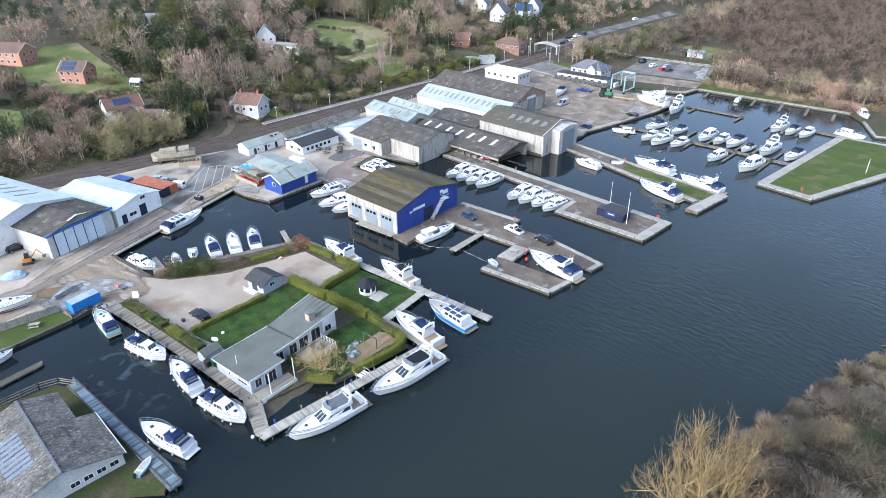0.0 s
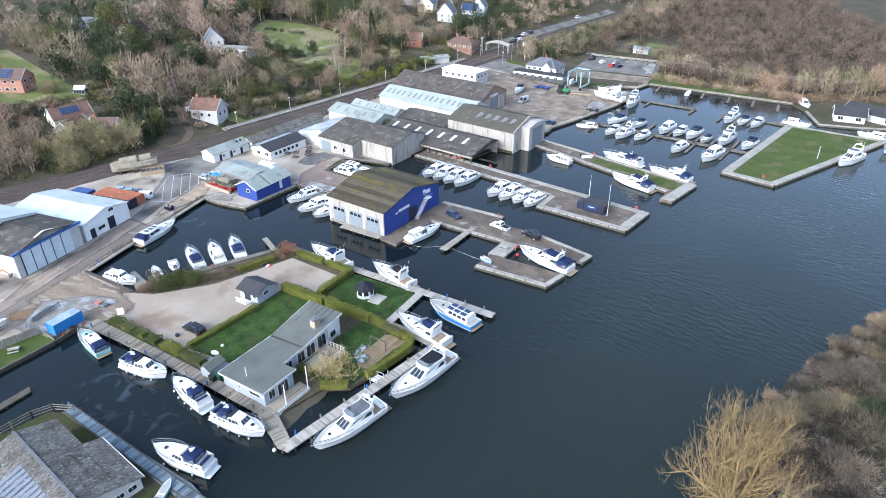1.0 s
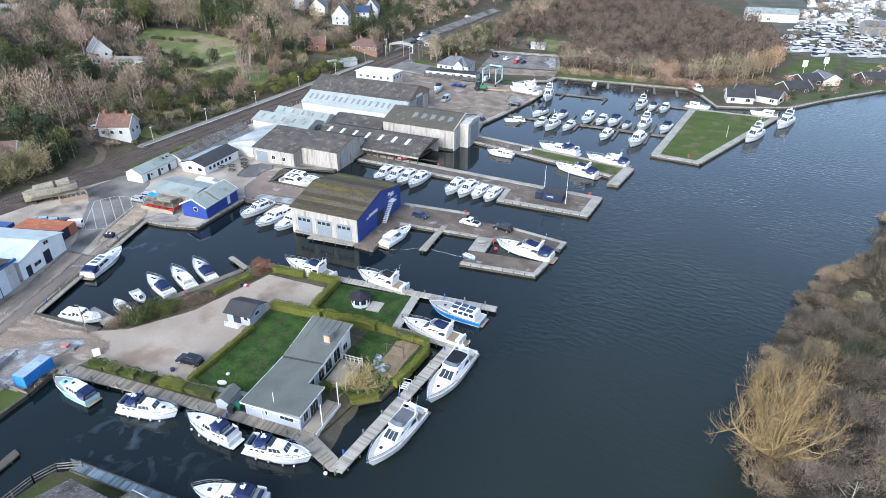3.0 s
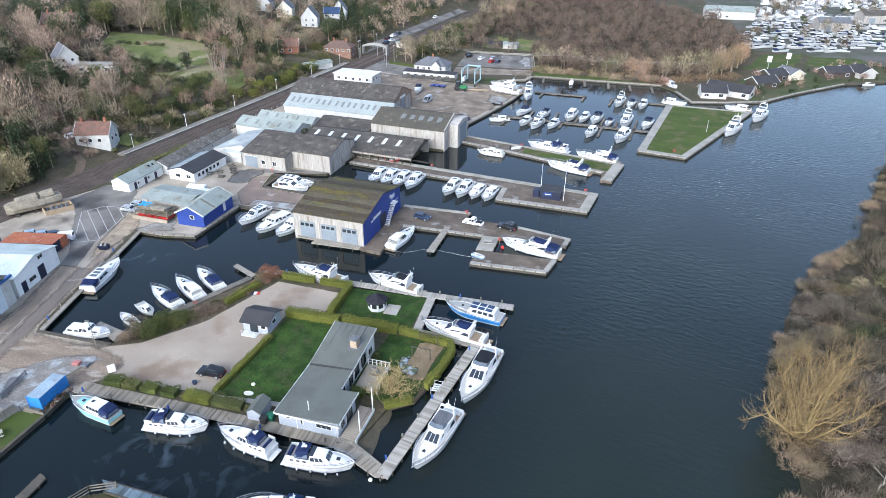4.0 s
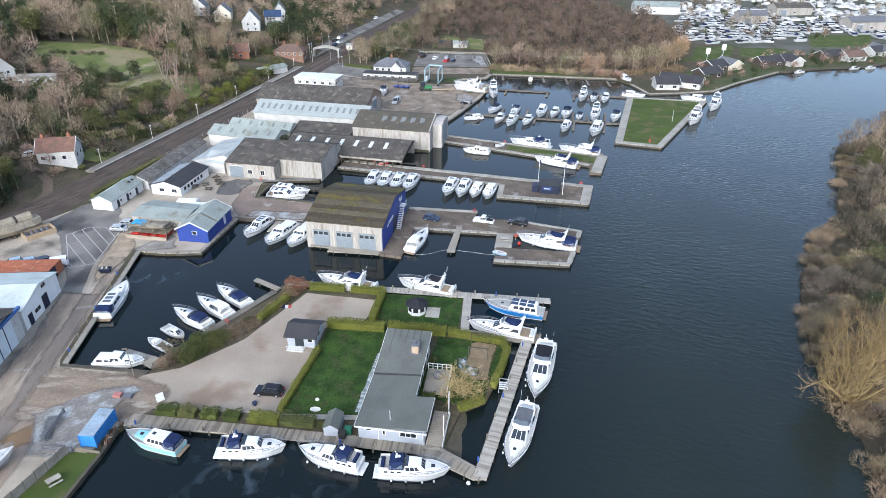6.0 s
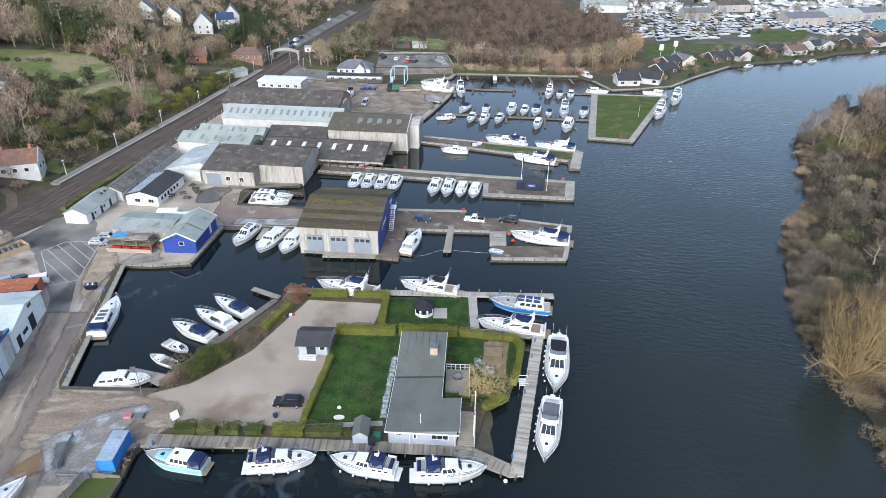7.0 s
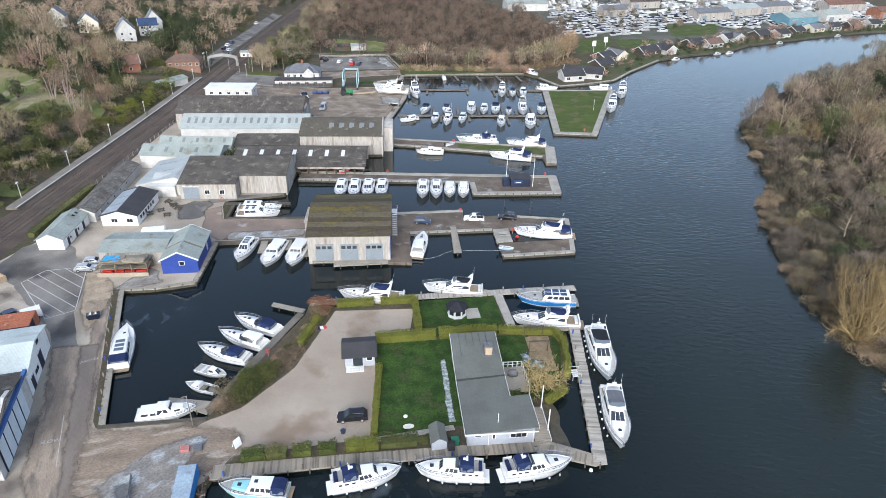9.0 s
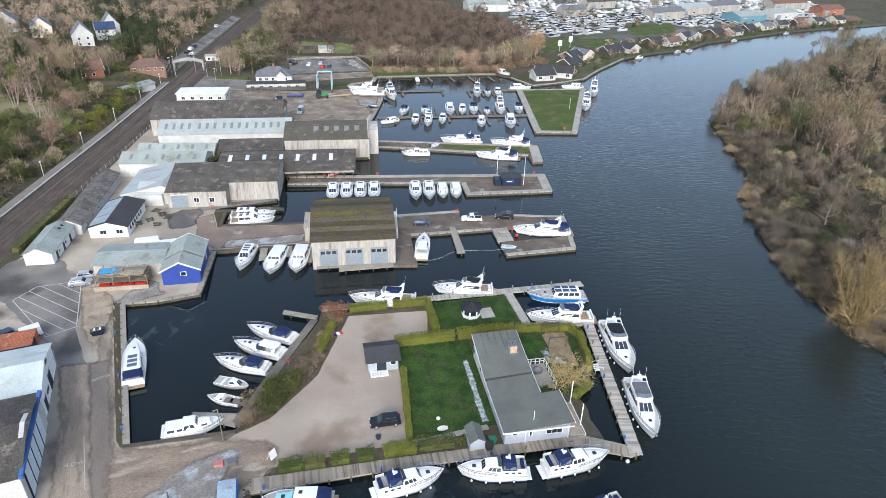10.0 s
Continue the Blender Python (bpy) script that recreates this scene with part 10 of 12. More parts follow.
for gy in range(30, 640, 8):
    for gx in range(6, 420, 8):
        y = gy + r.uniform(-3.6, 3.6)
        d = gx + r.uniform(-3.6, 3.6)
        x = rail_x(y) - 8 - d
        if not in_sight(x, y) or not free(x, y, 3.5):
            continue
        near = y < 300 and d < 140
        k = noise.noise((x * 0.025, y * 0.025, 2.0)) + r.uniform(-0.45, 0.45)
        if not near:
            if (gx // 8 + gy // 8) % 2 or d < 190:
                far_spots.append((x, y, k))
            continue
        z = hill(x, y)
        s = r.uniform(0.85, 1.4) * (0.5 if d < 10 else 0.75 if d < 22 else 1.0)
        if 118 < y < 235 and d < 78:
            s *= 0.66 + 0.2 * (d < 30 and k > 0.2)
        if -264 < x < -218 and 252 < y < 302:
            s *= 0.6
        by_lawn = any(inside(x - a, y + a, p) for p in LAWNS for a in (8, 15))
        if -262 < x < -206 and 58 < y < 104 and rail_x(y) - x > 24:
            by_lawn, s = True, s * 0.7
        if k < -0.21 and not by_lawn:
            t = CONIFER if r.random() < 0.2 else EVER[r.randrange(3)]
            tree_thing("evergreen_tree", "dark evergreen tree on the hillside", (("trunk", t[0]), ("crown", t[1])), scale_turn(x, y, z, s * 1.3, r.uniform(0, 360), r.uniform(0.85, 1.2)), GROUP)
        elif k < -0.12 or d < 8 or by_lawn:
            t = BUSH[r.randrange(4)] if r.random() < 0.6 else SHRUB[r.randrange(2)]
            tagged(new("bush", t), "low scrubby bush on the bank", "shrub", "bushes of the hillside").matrix_basis = scale_turn(x, y, z - 0.1, s * 1.3, r.uniform(0, 360))
        else:
            t = BARE[r.randrange(6)]
            tree_thing("bare_tree", LAB_BARE, (("trunk", t[0]), ("crown", t[1])), scale_turn(x, y, z, s, r.uniform(0, 360), r.uniform(0.8, 1.1)), GROUP)
        if r.random() < 0.66:
            xx, yy = x + r.uniform(-5, 5), y + r.uniform(-5, 5)
            if free(xx, yy, 2) and rail_x(yy) - xx > 13:
                t = BUSH[r.randrange(4)] if r.random() < 0.65 else SHRUB[r.randrange(2)]
                tagged(new("shrub", t), "low scrubby bush on the bank", "shrub", "bushes of the hillside").matrix_basis = scale_turn(xx, yy, hill(xx, yy) - 0.1, r.uniform(0.9, 1.5), r.uniform(0, 360))


# low cover between the trees: brambles, seedlings and ivy
brambles = ([], [], [])
LOWGEO = [leaf_mass(130 + k, [((random.Random(k * 5 + i).uniform(-1.6, 1.6), random.Random(k * 3 + i + 40).uniform(-1.6, 1.6), 0.5), 1.2, 0.8) for i in range(4)], 300, 0.27) for k in range(3)]
LOW = [mesh_of("crown", g, m_) for g, m_ in zip(LOWGEO, (BRAMBLE, IVY, EVERGREEN))]
for gy in range(30, 262, 5):
    for gx in range(3, 66, 5):
        y = gy + r.uniform(-2.4, 2.4)
        x = rail_x(y) - 9.5 - gx + r.uniform(-2.4, 2.4)
        if in_sight(x, y) and free(x, y, 2) and r.random() < 0.8:
            k = noise.noise((x * 0.04, y * 0.04, 7.0)) + r.uniform(-0.3, 0.3)
            brambles[0 if k > 0.12 else 1 if k > -0.16 else 2].append((x, y))
for gy in range(262, 400, 7):
    for gx in (14, 21, 28, 35, 42, 49, 56, 63, 70, 77, -12, -18, -24, -30):
        y, x = gy + r.uniform(-3, 3), rail_x(gy) - gx + r.uniform(-3, 3)
        if free(x, y, 2) and not (gx < 0 and (y < 272 or x > -150)):
            brambles[r.choice((0, 0, 1, 2))].append((x, y))


def birch(seed):
    """A clump of slender pale trunks with thin mauve twigs."""
    rr = random.Random(seed)
    wood, pts, dirs, lens = Geo(), [], [], []
    for i in range(4):
        a = rr.uniform(0, 6.28)
        lean = Vector((math.cos(a) * rr.uniform(0.05, 0.3), math.sin(a) * rr.uniform(0.05, 0.3), 1)).normalized()
        h = rr.uniform(9, 13)
        p = Vector((math.cos(a), math.sin(a), -0.4)) * 0.6
        q = p + lean * h * 0.55
        e = q + (lean + rand_dir(rr) * 0.12).normalized() * h * 0.45
        wood.tube(p, q, 0.16, 0.11, 5).tube(q, e, 0.11, 0.03, 4)
        for _ in range(9):
            s = p.lerp(q, rr.uniform(0.5, 1)) if rr.random() < 0.4 else q.lerp(e, rr.random())
            d = (rand_dir(rr) + Vector((0, 0, 0.7))).normalized()
            l2 = rr.uniform(1.2, 2.6)
            wood.tube(s, s + d * l2, 0.04, 0.015, 3)
            for _ in range(14):
                w = s + d * l2 * rr.uniform(0.3, 1)
                pts.append(w)
                dirs.append((d + rand_dir(rr) * 0.9).normalized())
                lens.append(rr.uniform(0.7, 1.6))
    return wood, blades(pts, dirs, lens, 0.05, rr)


BIRCHES = [tuple(mesh_of(n, g, m_) for n, g, m_ in zip(("trunk", "crown"), birch(140 + k), (BIRCH, TWIGRED))) for k in range(3)]
for k, (x, y, s) in enumerate(((-228, 143, 0.9), (-226, 199, 1.1), (-222, 200, 1.0), (-214, 188, 0.9), (-210, 185, 0.8), (-231, 151, 0.9), (-236, 195, 0.8), (-224, 117, 1.0), (-232, 100, 0.7), (-243, 128, 1.0))):
    t = BIRCHES[k % 3]
    tree_thing("birch_tree", "leafless birch clump with pale slender trunks", (("trunk", t[0]), ("crown", t[1])), scale_turn(x, y, hill(x, y), s, r.uniform(0, 360)), GROUP)
for x, y, s, k in ((-217, 101, 1.16, 0), (-208, 97, 0.93, 1), (-225, 97, 1.24, 0), (-229, 103, 1.4, 1), (-245, 110, 1.4, 0), (-207, 99, 1.0, 2), (-221, 105, 1.24, 1), (-285, 127, 1.71, 0), (-277, 132, 1.71, 1), (-300, 190, 1.55, 0),
                   (-306, 208, 1.55, 1), (-308, 225, 1.71, 0), (-268, 186, 0.93, 0), (-254, 184, 0.85, 1), (-246, 184, 0.93, 0), (-238, 186, 0.85, 1), (-235, 193, 0.93, 0), (-318, 262, 1.86, 0), (-302, 264, 1.86, 1), (-285, 258, 1.86, 0), (-270, 250, 1.86, 1), (-262, 244, 1.71, 0), (-248, 252, 1.55, 0), (-217, 234, 1.08, 1),
                   (-222, 226, 0.93, 0), (-256, 142, 1.4, 0), (-249, 143, 1.55, 1), (-240, 150, 1.08, 0), (-215, 131, 0.93, 1), (-211, 139, 0.93, 2), (-205, 150, 0.78, 2), (-200, 142, 0.62, 2)):
    t = EVER[k]
    tree_thing("evergreen_tree", "dense dark evergreen tree on the hillside", (("trunk", t[0]), ("crown", t[1])), scale_turn(x, y, hill(x, y), s, r.uniform(0, 360)), GROUP)


def pine(seed):
    """A tall pine: bare trunk below, flat layered boughs above."""
    rr = random.Random(seed)
    wood = Geo().tube((0, 0, -0.5), (0.3, 0.2, 9), 0.34, 0.24, 6).tube((0.3, 0.2, 9), (0.2, 0.5, 15), 0.24, 0.08, 5)
    bl = []
    for i in range(13):
        z = rr.uniform(8, 15.5)
        a = i * 2.4
        reach = rr.uniform(1.5, 5.0) * (1.25 - (z - 8) / 12)
        c = (math.cos(a) * reach, math.sin(a) * reach, z)
        wood.tube((0.3, 0.3, z - 0.8), c, 0.1, 0.04, 4)
        bl.append((c, rr.uniform(1.5, 2.3), rr.uniform(0.45, 0.7)))
    return wood, leaf_mass(seed, bl, 1500, 0.32)


PINES = [tuple(mesh_of(n, g, m_) for n, g, m_ in zip(("trunk", "crown"), pine(150 + k), (BARK, EVERGREEN))) for k in range(2)]
for k, (x, y, s) in enumerate(((-300, 146, 1.15), (-316, 160, 1.2), (-330, 158, 1.15), (-249, 140, 0.9), (-296, 262, 1.2), (-284, 250, 1.15), (-276, 262, 1.1), (-345, 190, 1.1))):
    t = PINES[k % 2]
    tree_thing("pine_tree", "tall pine with bare trunk and layered dark boughs", (("trunk", t[0]), ("crown", t[1])), scale_turn(x, y, hill(x, y), s, r.uniform(0, 360)), GROUP)


def wood_of(name, label, spots, kinds, material, z_of, scale=(0.7, 1.1)):
    """A far wood in one mesh: small trees set out over the ground."""
    rr = random.Random(name)
    vs, fs, base = [], [], 0
    arrs = [(np.array(g.v, dtype=float), np.array([f for f in g.f if len(f) == 3])) for g in kinds]
    for x, y in spots:
        v, f = arrs[rr.randrange(len(arrs))]
        a, s = rr.uniform(0, 6.283), rr.uniform(*scale)
        c, n = math.cos(a) * s, math.sin(a) * s
        w = np.empty_like(v)
        w[:, 0], w[:, 1], w[:, 2] = v[:, 0] * c - v[:, 1] * n + x, v[:, 0] * n + v[:, 1] * c + y, v[:, 2] * s * rr.uniform(0.85, 1.15) + z_of(x, y)
        vs.append(w)
        fs.append(f + base)
        base += len(v)
    v, f = np.concatenate(vs), np.concatenate(fs)
    me = bpy.data.meshes.new(name)
    me.vertices.add(len(v))
    me.vertices.foreach_set("co", v.astype(np.float32).ravel())
    me.loops.add(len(f) * 3)
    me.loops.foreach_set("vertex_index", f.astype(np.int32).ravel())
    me.polygons.add(len(f))
    me.polygons.foreach_set("loop_start", np.arange(0, len(f) * 3, 3, dtype=np.int32))
    me.update(calc_edges=True)
    me.materials.append(material)
    return tagged(new(name, me), label, "trees", kind="stuff")


def simple_tree(seed, h, crown, n, width):
    """Trunk and twigs as thin blades only, for far woods."""
    r = random.Random(seed)
    g = Geo()
    for a in (0, 2.1, 4.2):
        g.add([(0.16 * math.cos(a), 0.16 * math.sin(a), 0), (0.16 * math.cos(a + 2.1), 0.16 * math.sin(a + 2.1), 0), (0, 0, h * 0.9)], [(0, 1, 2)])
    pts, dirs, lens = [], [], []
    lobes = [(r.uniform(-0.5, 0.5) * crown, r.uniform(-0.5, 0.5) * crown, h * r.uniform(0.25, 0.78), r.uniform(0.42, 0.68)) for _ in range(6)]
    for _ in range(n):
        d = rand_dir(r)
        k = r.uniform(0.2, 1) ** 0.5
        cx, cy, cz, cs = r.choice(lobes)
        pts.append(Vector((cx + d.x * crown * k * cs, cy + d.y * crown * k * cs, cz + d.z * h * 0.3 * k * cs)))
        dirs.append((Vector((d.x, d.y, 0.9)) + rand_dir(r) * 1.1).normalized())
        lens.append(r.uniform(0.6, 1.5))
    b = blades(pts, dirs, lens, width, r)
    return g.add(b.v, b.f)


FAR = [simple_tree(200 + k, h, c, 210, 0.16) for k, (h, c) in enumerate(((10, 3.4), (12, 3.8), (9, 3.2), (11, 4.0)))]
def leafy_far(seed):
    rr = random.Random(seed)
    return leaf_mass(seed, [((rr.uniform(-1.8, 1.8), rr.uniform(-1.8, 1.8), rr.uniform(2, 7.5)), 1.9, 1.7) for _ in range(9)], 300, 0.62)
FAREVER = [leafy_far(220), leafy_far(221)]
for k, (nm, lab) in enumerate((("brambles", "low brown tangle of brambles on the slope"), ("ivy_cover", "low green ivy on the slope"), ("dark_undergrowth", "low dark evergreen undergrowth on the slope"))):
    wood_of(nm, lab, brambles[k], [LOWGEO[k]], (BRAMBLE, IVY, EVERGREEN)[k], lambda x, y: hill(x, y) - 0.1, (1.3, 2.1))
wood_of("hillside_wood", "far brown leafless wood on the hillside", [(x, y) for x, y, k in far_spots if k >= -0.08], FAR, TWIG, hill)
wood_of("hillside_evergreens", "far dark evergreens on the hillside", [(x, y) for x, y, k in far_spots if k < -0.08], FAREVER, EVERGREEN, hill)
NW = [(-152, 318), (-146, 303), (-114, 302), (-103, 271), (-60, 270), (-44, 272), (-18, 300), (-12, 352), (-20, 420), (-60, 480), (-100, 540), (-160, 640), (-176, 560), (-172, 420), (-168, 340)]
PAD = [(-145, 309), (-112, 307), (-106, 326), (-120, 342), (-146, 346)]
spots = []
for gy in range(270, 640, 6):
    for gx in range(-176, -8, 6):
        x, y = gx + r.uniform(-3, 3), gy + r.uniform(-3, 3)
        if inside(x, y, NW) and not inside(x, y, PAD):
            spots.append((x, y))
wood_of("carr_wood", "dense purple-brown leafless wood behind the marina", spots, FAR, TWIGWOOD, lambda x, y: 0.5, (0.5, 1.15))
for x, y, k, s in ((-104, 283, 3, 0.8), (-97, 281, 0, 0.75), (-88, 280.5, 3, 0.8), (-78, 280, 1, 0.7), (-70, 280, 3, 0.75), (-62, 278, 0, 0.75), (-54, 277, 2, 0.8), (-47, 279, 3, 0.9), (-40, 283, 3, 1.0), (-33, 290, 3, 1.0), (-26, 298, 1, 0.9), (-20, 312, 2, 0.9)):
    t = BARE[k]
    tree_thing("bare_tree", "pale leafless tree at the edge of the wood", (("trunk", t[0]), ("crown", t[1])), scale_turn(x, y, 0.6, s, r.uniform(0, 360)), "trees at the wood's edge")
for k in range(36):
    x, y = -103 + 1.6 * k + r.uniform(-1, 1), 269.5 + r.uniform(-1.2, 3.0) + 0.02 * k
    tagged(new("bush", BUSH[r.randrange(4)]), "brown scrub along the quay bank", "shrub").matrix_basis = scale_turn(x, y, 0.5, r.uniform(0.6, 1.1), r.uniform(0, 360))
for k in range(10):
    x, y = -100 + 8.4 * k + r.uniform(-3, 3), 275 + r.uniform(-2, 5) + max(0, 8.4 * k - 52) * 0.62
    t = BARE[r.randrange(6)]
    tree_thing("bare_tree", "pale leafless tree at the edge of the wood", (("trunk", t[0]), ("crown", t[1])), scale_turn(x, y, 0.6, r.uniform(0.55, 0.85), r.uniform(0, 360)), "trees at the wood's edge")
for x, y in ((-55, 270), (-51, 268.5), (-47, 268), (-59, 271)):
    tagged(new("shrub", BUSH[1]), "brown bush on the quay bank", "shrub").matrix_basis = scale_turn(x, y, 0.5, 1.3, r.uniform(0, 360))
# trees about the crossing and the road north
rn = random.Random(73)
crossing_spots = [(rail_x(y) + rn.uniform(10, 34), y) for y in (rn.uniform(268, 470) for _ in range(230))]
crossing_spots = [(x, y) for x, y in crossing_spots if not inside(x, y, PAD) and not (x > -150 and y < 302) and not (y < 276 and x > -168)]
wood_of("roadside_wood", "brown leafless trees along the road north of the crossing", crossing_spots[:140], FAR, TWIG, lambda x, y: 0.5, (0.55, 0.95))
wood_of("roadside_evergreens", "dark evergreens along the road north of the crossing", crossing_spots[140:], FAREVER, EVERGREEN, lambda x, y: 0.4, (0.5, 0.9))
for i in range(60):
    y = r.uniform(262, 440)
    x = rail_x(y) + r.uniform(9, 30)
    if inside(x, y, PAD) or (x > -150 and y < 300):
        continue
    t = BARE[r.randrange(6)] if r.random() < 0.65 else EVER[r.randrange(3)]
    tree_thing("garden_tree", "tree beside the railway north of the crossing", (("trunk", t[0]), ("crown", t[1])), scale_turn(x, y, 0.5, r.uniform(0.6, 0.95), r.uniform(0, 360)), "trees north of the crossing")

# ---- the wooded east bank ----
def east_edge(y):
    return float(np.interp(y, [-40, 20, 40, 52, 64, 78, 95, 118, 140, 164, 188, 232, 267, 298], [-26, -18, -14, -13, -14, -14.4, -12, -4, 8, 14, 20, 52, 103, 148]))


THKM = [mesh_of("crown", thicket(300 + k, 4.4, (3.0, 3.8, 2.4, 4.4, 3.4)[k], 950, 0.075, (0.6, 1.8)), (TWIGGREY, TWIGDARK, TWIGSTRAW, TWIGDARK, TWIGOLIVE)[k]) for k in range(5)]
THKN = [mesh_of("crown", thicket(310 + k, 4.2, (2.6, 3.4, 2.0, 3.8, 3.0)[k], 1500, 0.042, (0.5, 1.5)), (TWIGGREY, TWIGDARK, TWIGSTRAW, TWIGGREY, TWIGOLIVE)[k]) for k in range(5)]
def recoloured(me, material):
    c = me.copy()
    c.materials.clear()
    c.materials.append(material)
    return c


BANK = [(BARE[k][0], recoloured(BARE[k][1], m_)) for k, m_ in ((0, BANKBROWN), (1, BANKBROWN), (3, TWIGDARK), (4, BANKBROWN), (5, TWIGOLIVE))]
REEDS = mesh_of("reeds", thicket(320, 1.6, 1.6, 700, 0.02, (0.8, 1.6)), REED)
r = random.Random(44)
for gy in range(38, 196, 6):
    for gx in range(0, 62, 6):
        y, d = gy + r.uniform(-2.5, 2.5), gx + r.uniform(-2.2, 2.2)
        x = east_edge(y) + max(-0.2, d) + 1.2
        if y < 60 and d > 30 or y < 80 and d > 55:
            continue
        k = noise.noise((x * 0.05, y * 0.05, 4.0)) + r.uniform(-0.25, 0.25)
        t = (THKN if y < 108 and d < 48 else THKM)[2 if (d < 5 and k > -0.1) else 0 if k > 0.25 else 1 if k > -0.12 else 4 if k > -0.25 else 3]
        s = r.uniform(0.55, 0.8) if d < 5 else r.uniform(0.75, 1.3)
        tagged(new("thicket_bush", t), "tangle of leafless grey-brown scrub on the bank", "shrub", "scrub of the river bank").matrix_basis = scale_turn(x, y, 0.2, s, r.uniform(0, 360), r.uniform(0.8, 1.25))
for i in range(34):
    y = r.uniform(50, 150)
    tagged(new("reed_clump", REEDS), "clump of dry straw-coloured reeds at the water's edge", "reeds", "reeds of the river bank").matrix_basis = scale_turn(east_edge(y) + r.uniform(-0.8, 2.2), y, 0.0, r.uniform(0.5, 1.0), r.uniform(0, 360))
for k, (d, y) in enumerate(((12, 92), (26, 86), (18, 104), (34, 100), (9, 112), (22, 118), (12, 128), (30, 126), (20, 136), (9, 140), (38, 138), (44, 112), (26, 70), (40, 78), (16, 148), (28, 150), (52, 96), (50, 128))):
    t = BANK[k % 5] if k % 5 else EVER[0]
    tree_thing("bank_tree", "leafless olive-brown tree in the bank scrub" if k % 5 else "ivy-clad tree in the bank scrub", (("trunk", t[0]), ("crown", t[1])), scale_turn(east_edge(y) + d, y, 0.2, r.uniform(0.45, 0.7), r.uniform(0, 360), 0.85), "trees of the east bank")
for k in range(12):
    y, d = r.uniform(84, 170), r.uniform(10, 46)
    tagged(new("ivy_clump", LOW[2]), "low dark green ivy among the scrub", "shrub", "ivy of the river bank").matrix_basis = scale_turn(east_edge(y) + d, y, 1.0, r.uniform(1.0, 1.9), r.uniform(0, 360), 1.3)
rb = random.Random(92)
for x, y, s in ((-208.5, 93.5, 1.1), (-204.5, 95.0, 0.85), (-212.0, 96.0, 0.95), (-204.0, 99.0, 0.7)):
    tree_thing("conifer_tree", "dense dark green conifer beside the cottages", (("trunk", CONIFER[0]), ("crown", CONIFER[1])), scale_turn(x, y, hill(x, y), s, rb.uniform(0, 360)), GROUP)
for k in range(20):
    y = rb.uniform(34, 66)
    x = rail_x(y) - rb.uniform(11, 24)
    t = BARE[(0, 2, 4, 5, 1)[k % 5]]
    tree_thing("bare_tree", "leafless brown tree beside the railway", (("trunk", t[0]), ("crown", t[1])), scale_turn(x, y, hill(x, y), rb.uniform(0.5, 0.8), rb.uniform(0, 360)), GROUP)
for k in range(18):
    y = 130 + 2.6 * k + rb.uniform(-1, 1)
    x = rail_x(y) - rb.uniform(10.5, 19)
    tagged(new("shrub", (BUSH[0], BUSH[3], SHRUB[1], BUSH[2])[k % 4]), "straggling bush on the bank above the platform", "shrub", "bushes of the hillside").matrix_basis = scale_turn(x, y, hill(x, y) - 0.1, rb.uniform(0.9, 1.4), rb.uniform(0, 360))
rb = random.Random(95)
for k in range(46):
    y, d = rb.uniform(56, 112), 0.5 + 17 * rb.random()
    t = THKN[(0, 2, 1, 3, 4, 2, 0)[k % 7]]
    tagged(new("thicket_bush", t), "tangle of leafless grey-brown scrub on the bank", "shrub", "scrub of the river bank").matrix_basis = scale_turn(east_edge(y) + d, y, 0.1, rb.uniform(0.5, 0.85), rb.uniform(0, 360), rb.uniform(0.8, 1.1))
rb = random.Random(91)
for k in range(22):
    y, d = rb.uniform(76, 102), 1.5 + 14 * rb.random()
    t = THKN[(0, 3, 1, 0, 4, 2)[k % 6]]
    tagged(new("thicket_bush", t), "tangle of leafless grey-brown scrub on the bank", "shrub", "scrub of the river bank").matrix_basis = scale_turn(east_edge(y) + d, y, 0.1, rb.uniform(0.5, 0.9) * (0.75 if d < 4 else 1), rb.uniform(0, 360), rb.uniform(0.8, 1.2))
# ivy-clad and pale trees at the bend
for x, y, t, s_, sz in ((40, 168, EVER[0], 1.15, 1.5), (43, 171, EVER[1], 1.0, 1.5), (26, 176, EVER[2], 0.8, 1.0), (22, 172, EVER[2], 0.6, 1.0), (33, 178, EVER[0], 0.7, 1.1)):
    tree_thing("ivy_tree", "dark ivy-smothered tree at the bend of the bank", (("trunk", t[0]), ("crown", t[1])), scale_turn(x, y, 0.3, s_, 60 * s_, sz), "trees of the east bank")
TANBANK = [(BARE[k][0], recoloured(BARE[k][1], m_)) for k, m_ in ((1, TWIGOCHRE), (4, TWIGSTRAW), (3, TWIGOLIVE))]
for k, (x, y, s_) in enumerate(((48, 170, 1.0), (54, 174, 1.1), (60, 171, 1.15), (58, 180, 1.05), (66, 176, 1.2), (52, 164, 0.9), (72, 182, 1.1), (64, 166, 1.0), (30, 172, 0.8), (34, 168, 0.75))):
    t = TANBANK[k % 3]
    tree_thing("bank_tree", "tall tan leafless tree at the bend of the bank", (("trunk", t[0]), ("crown", t[1])), scale_turn(x, y, 0.3, s_, 40 * k), "trees of the east bank")
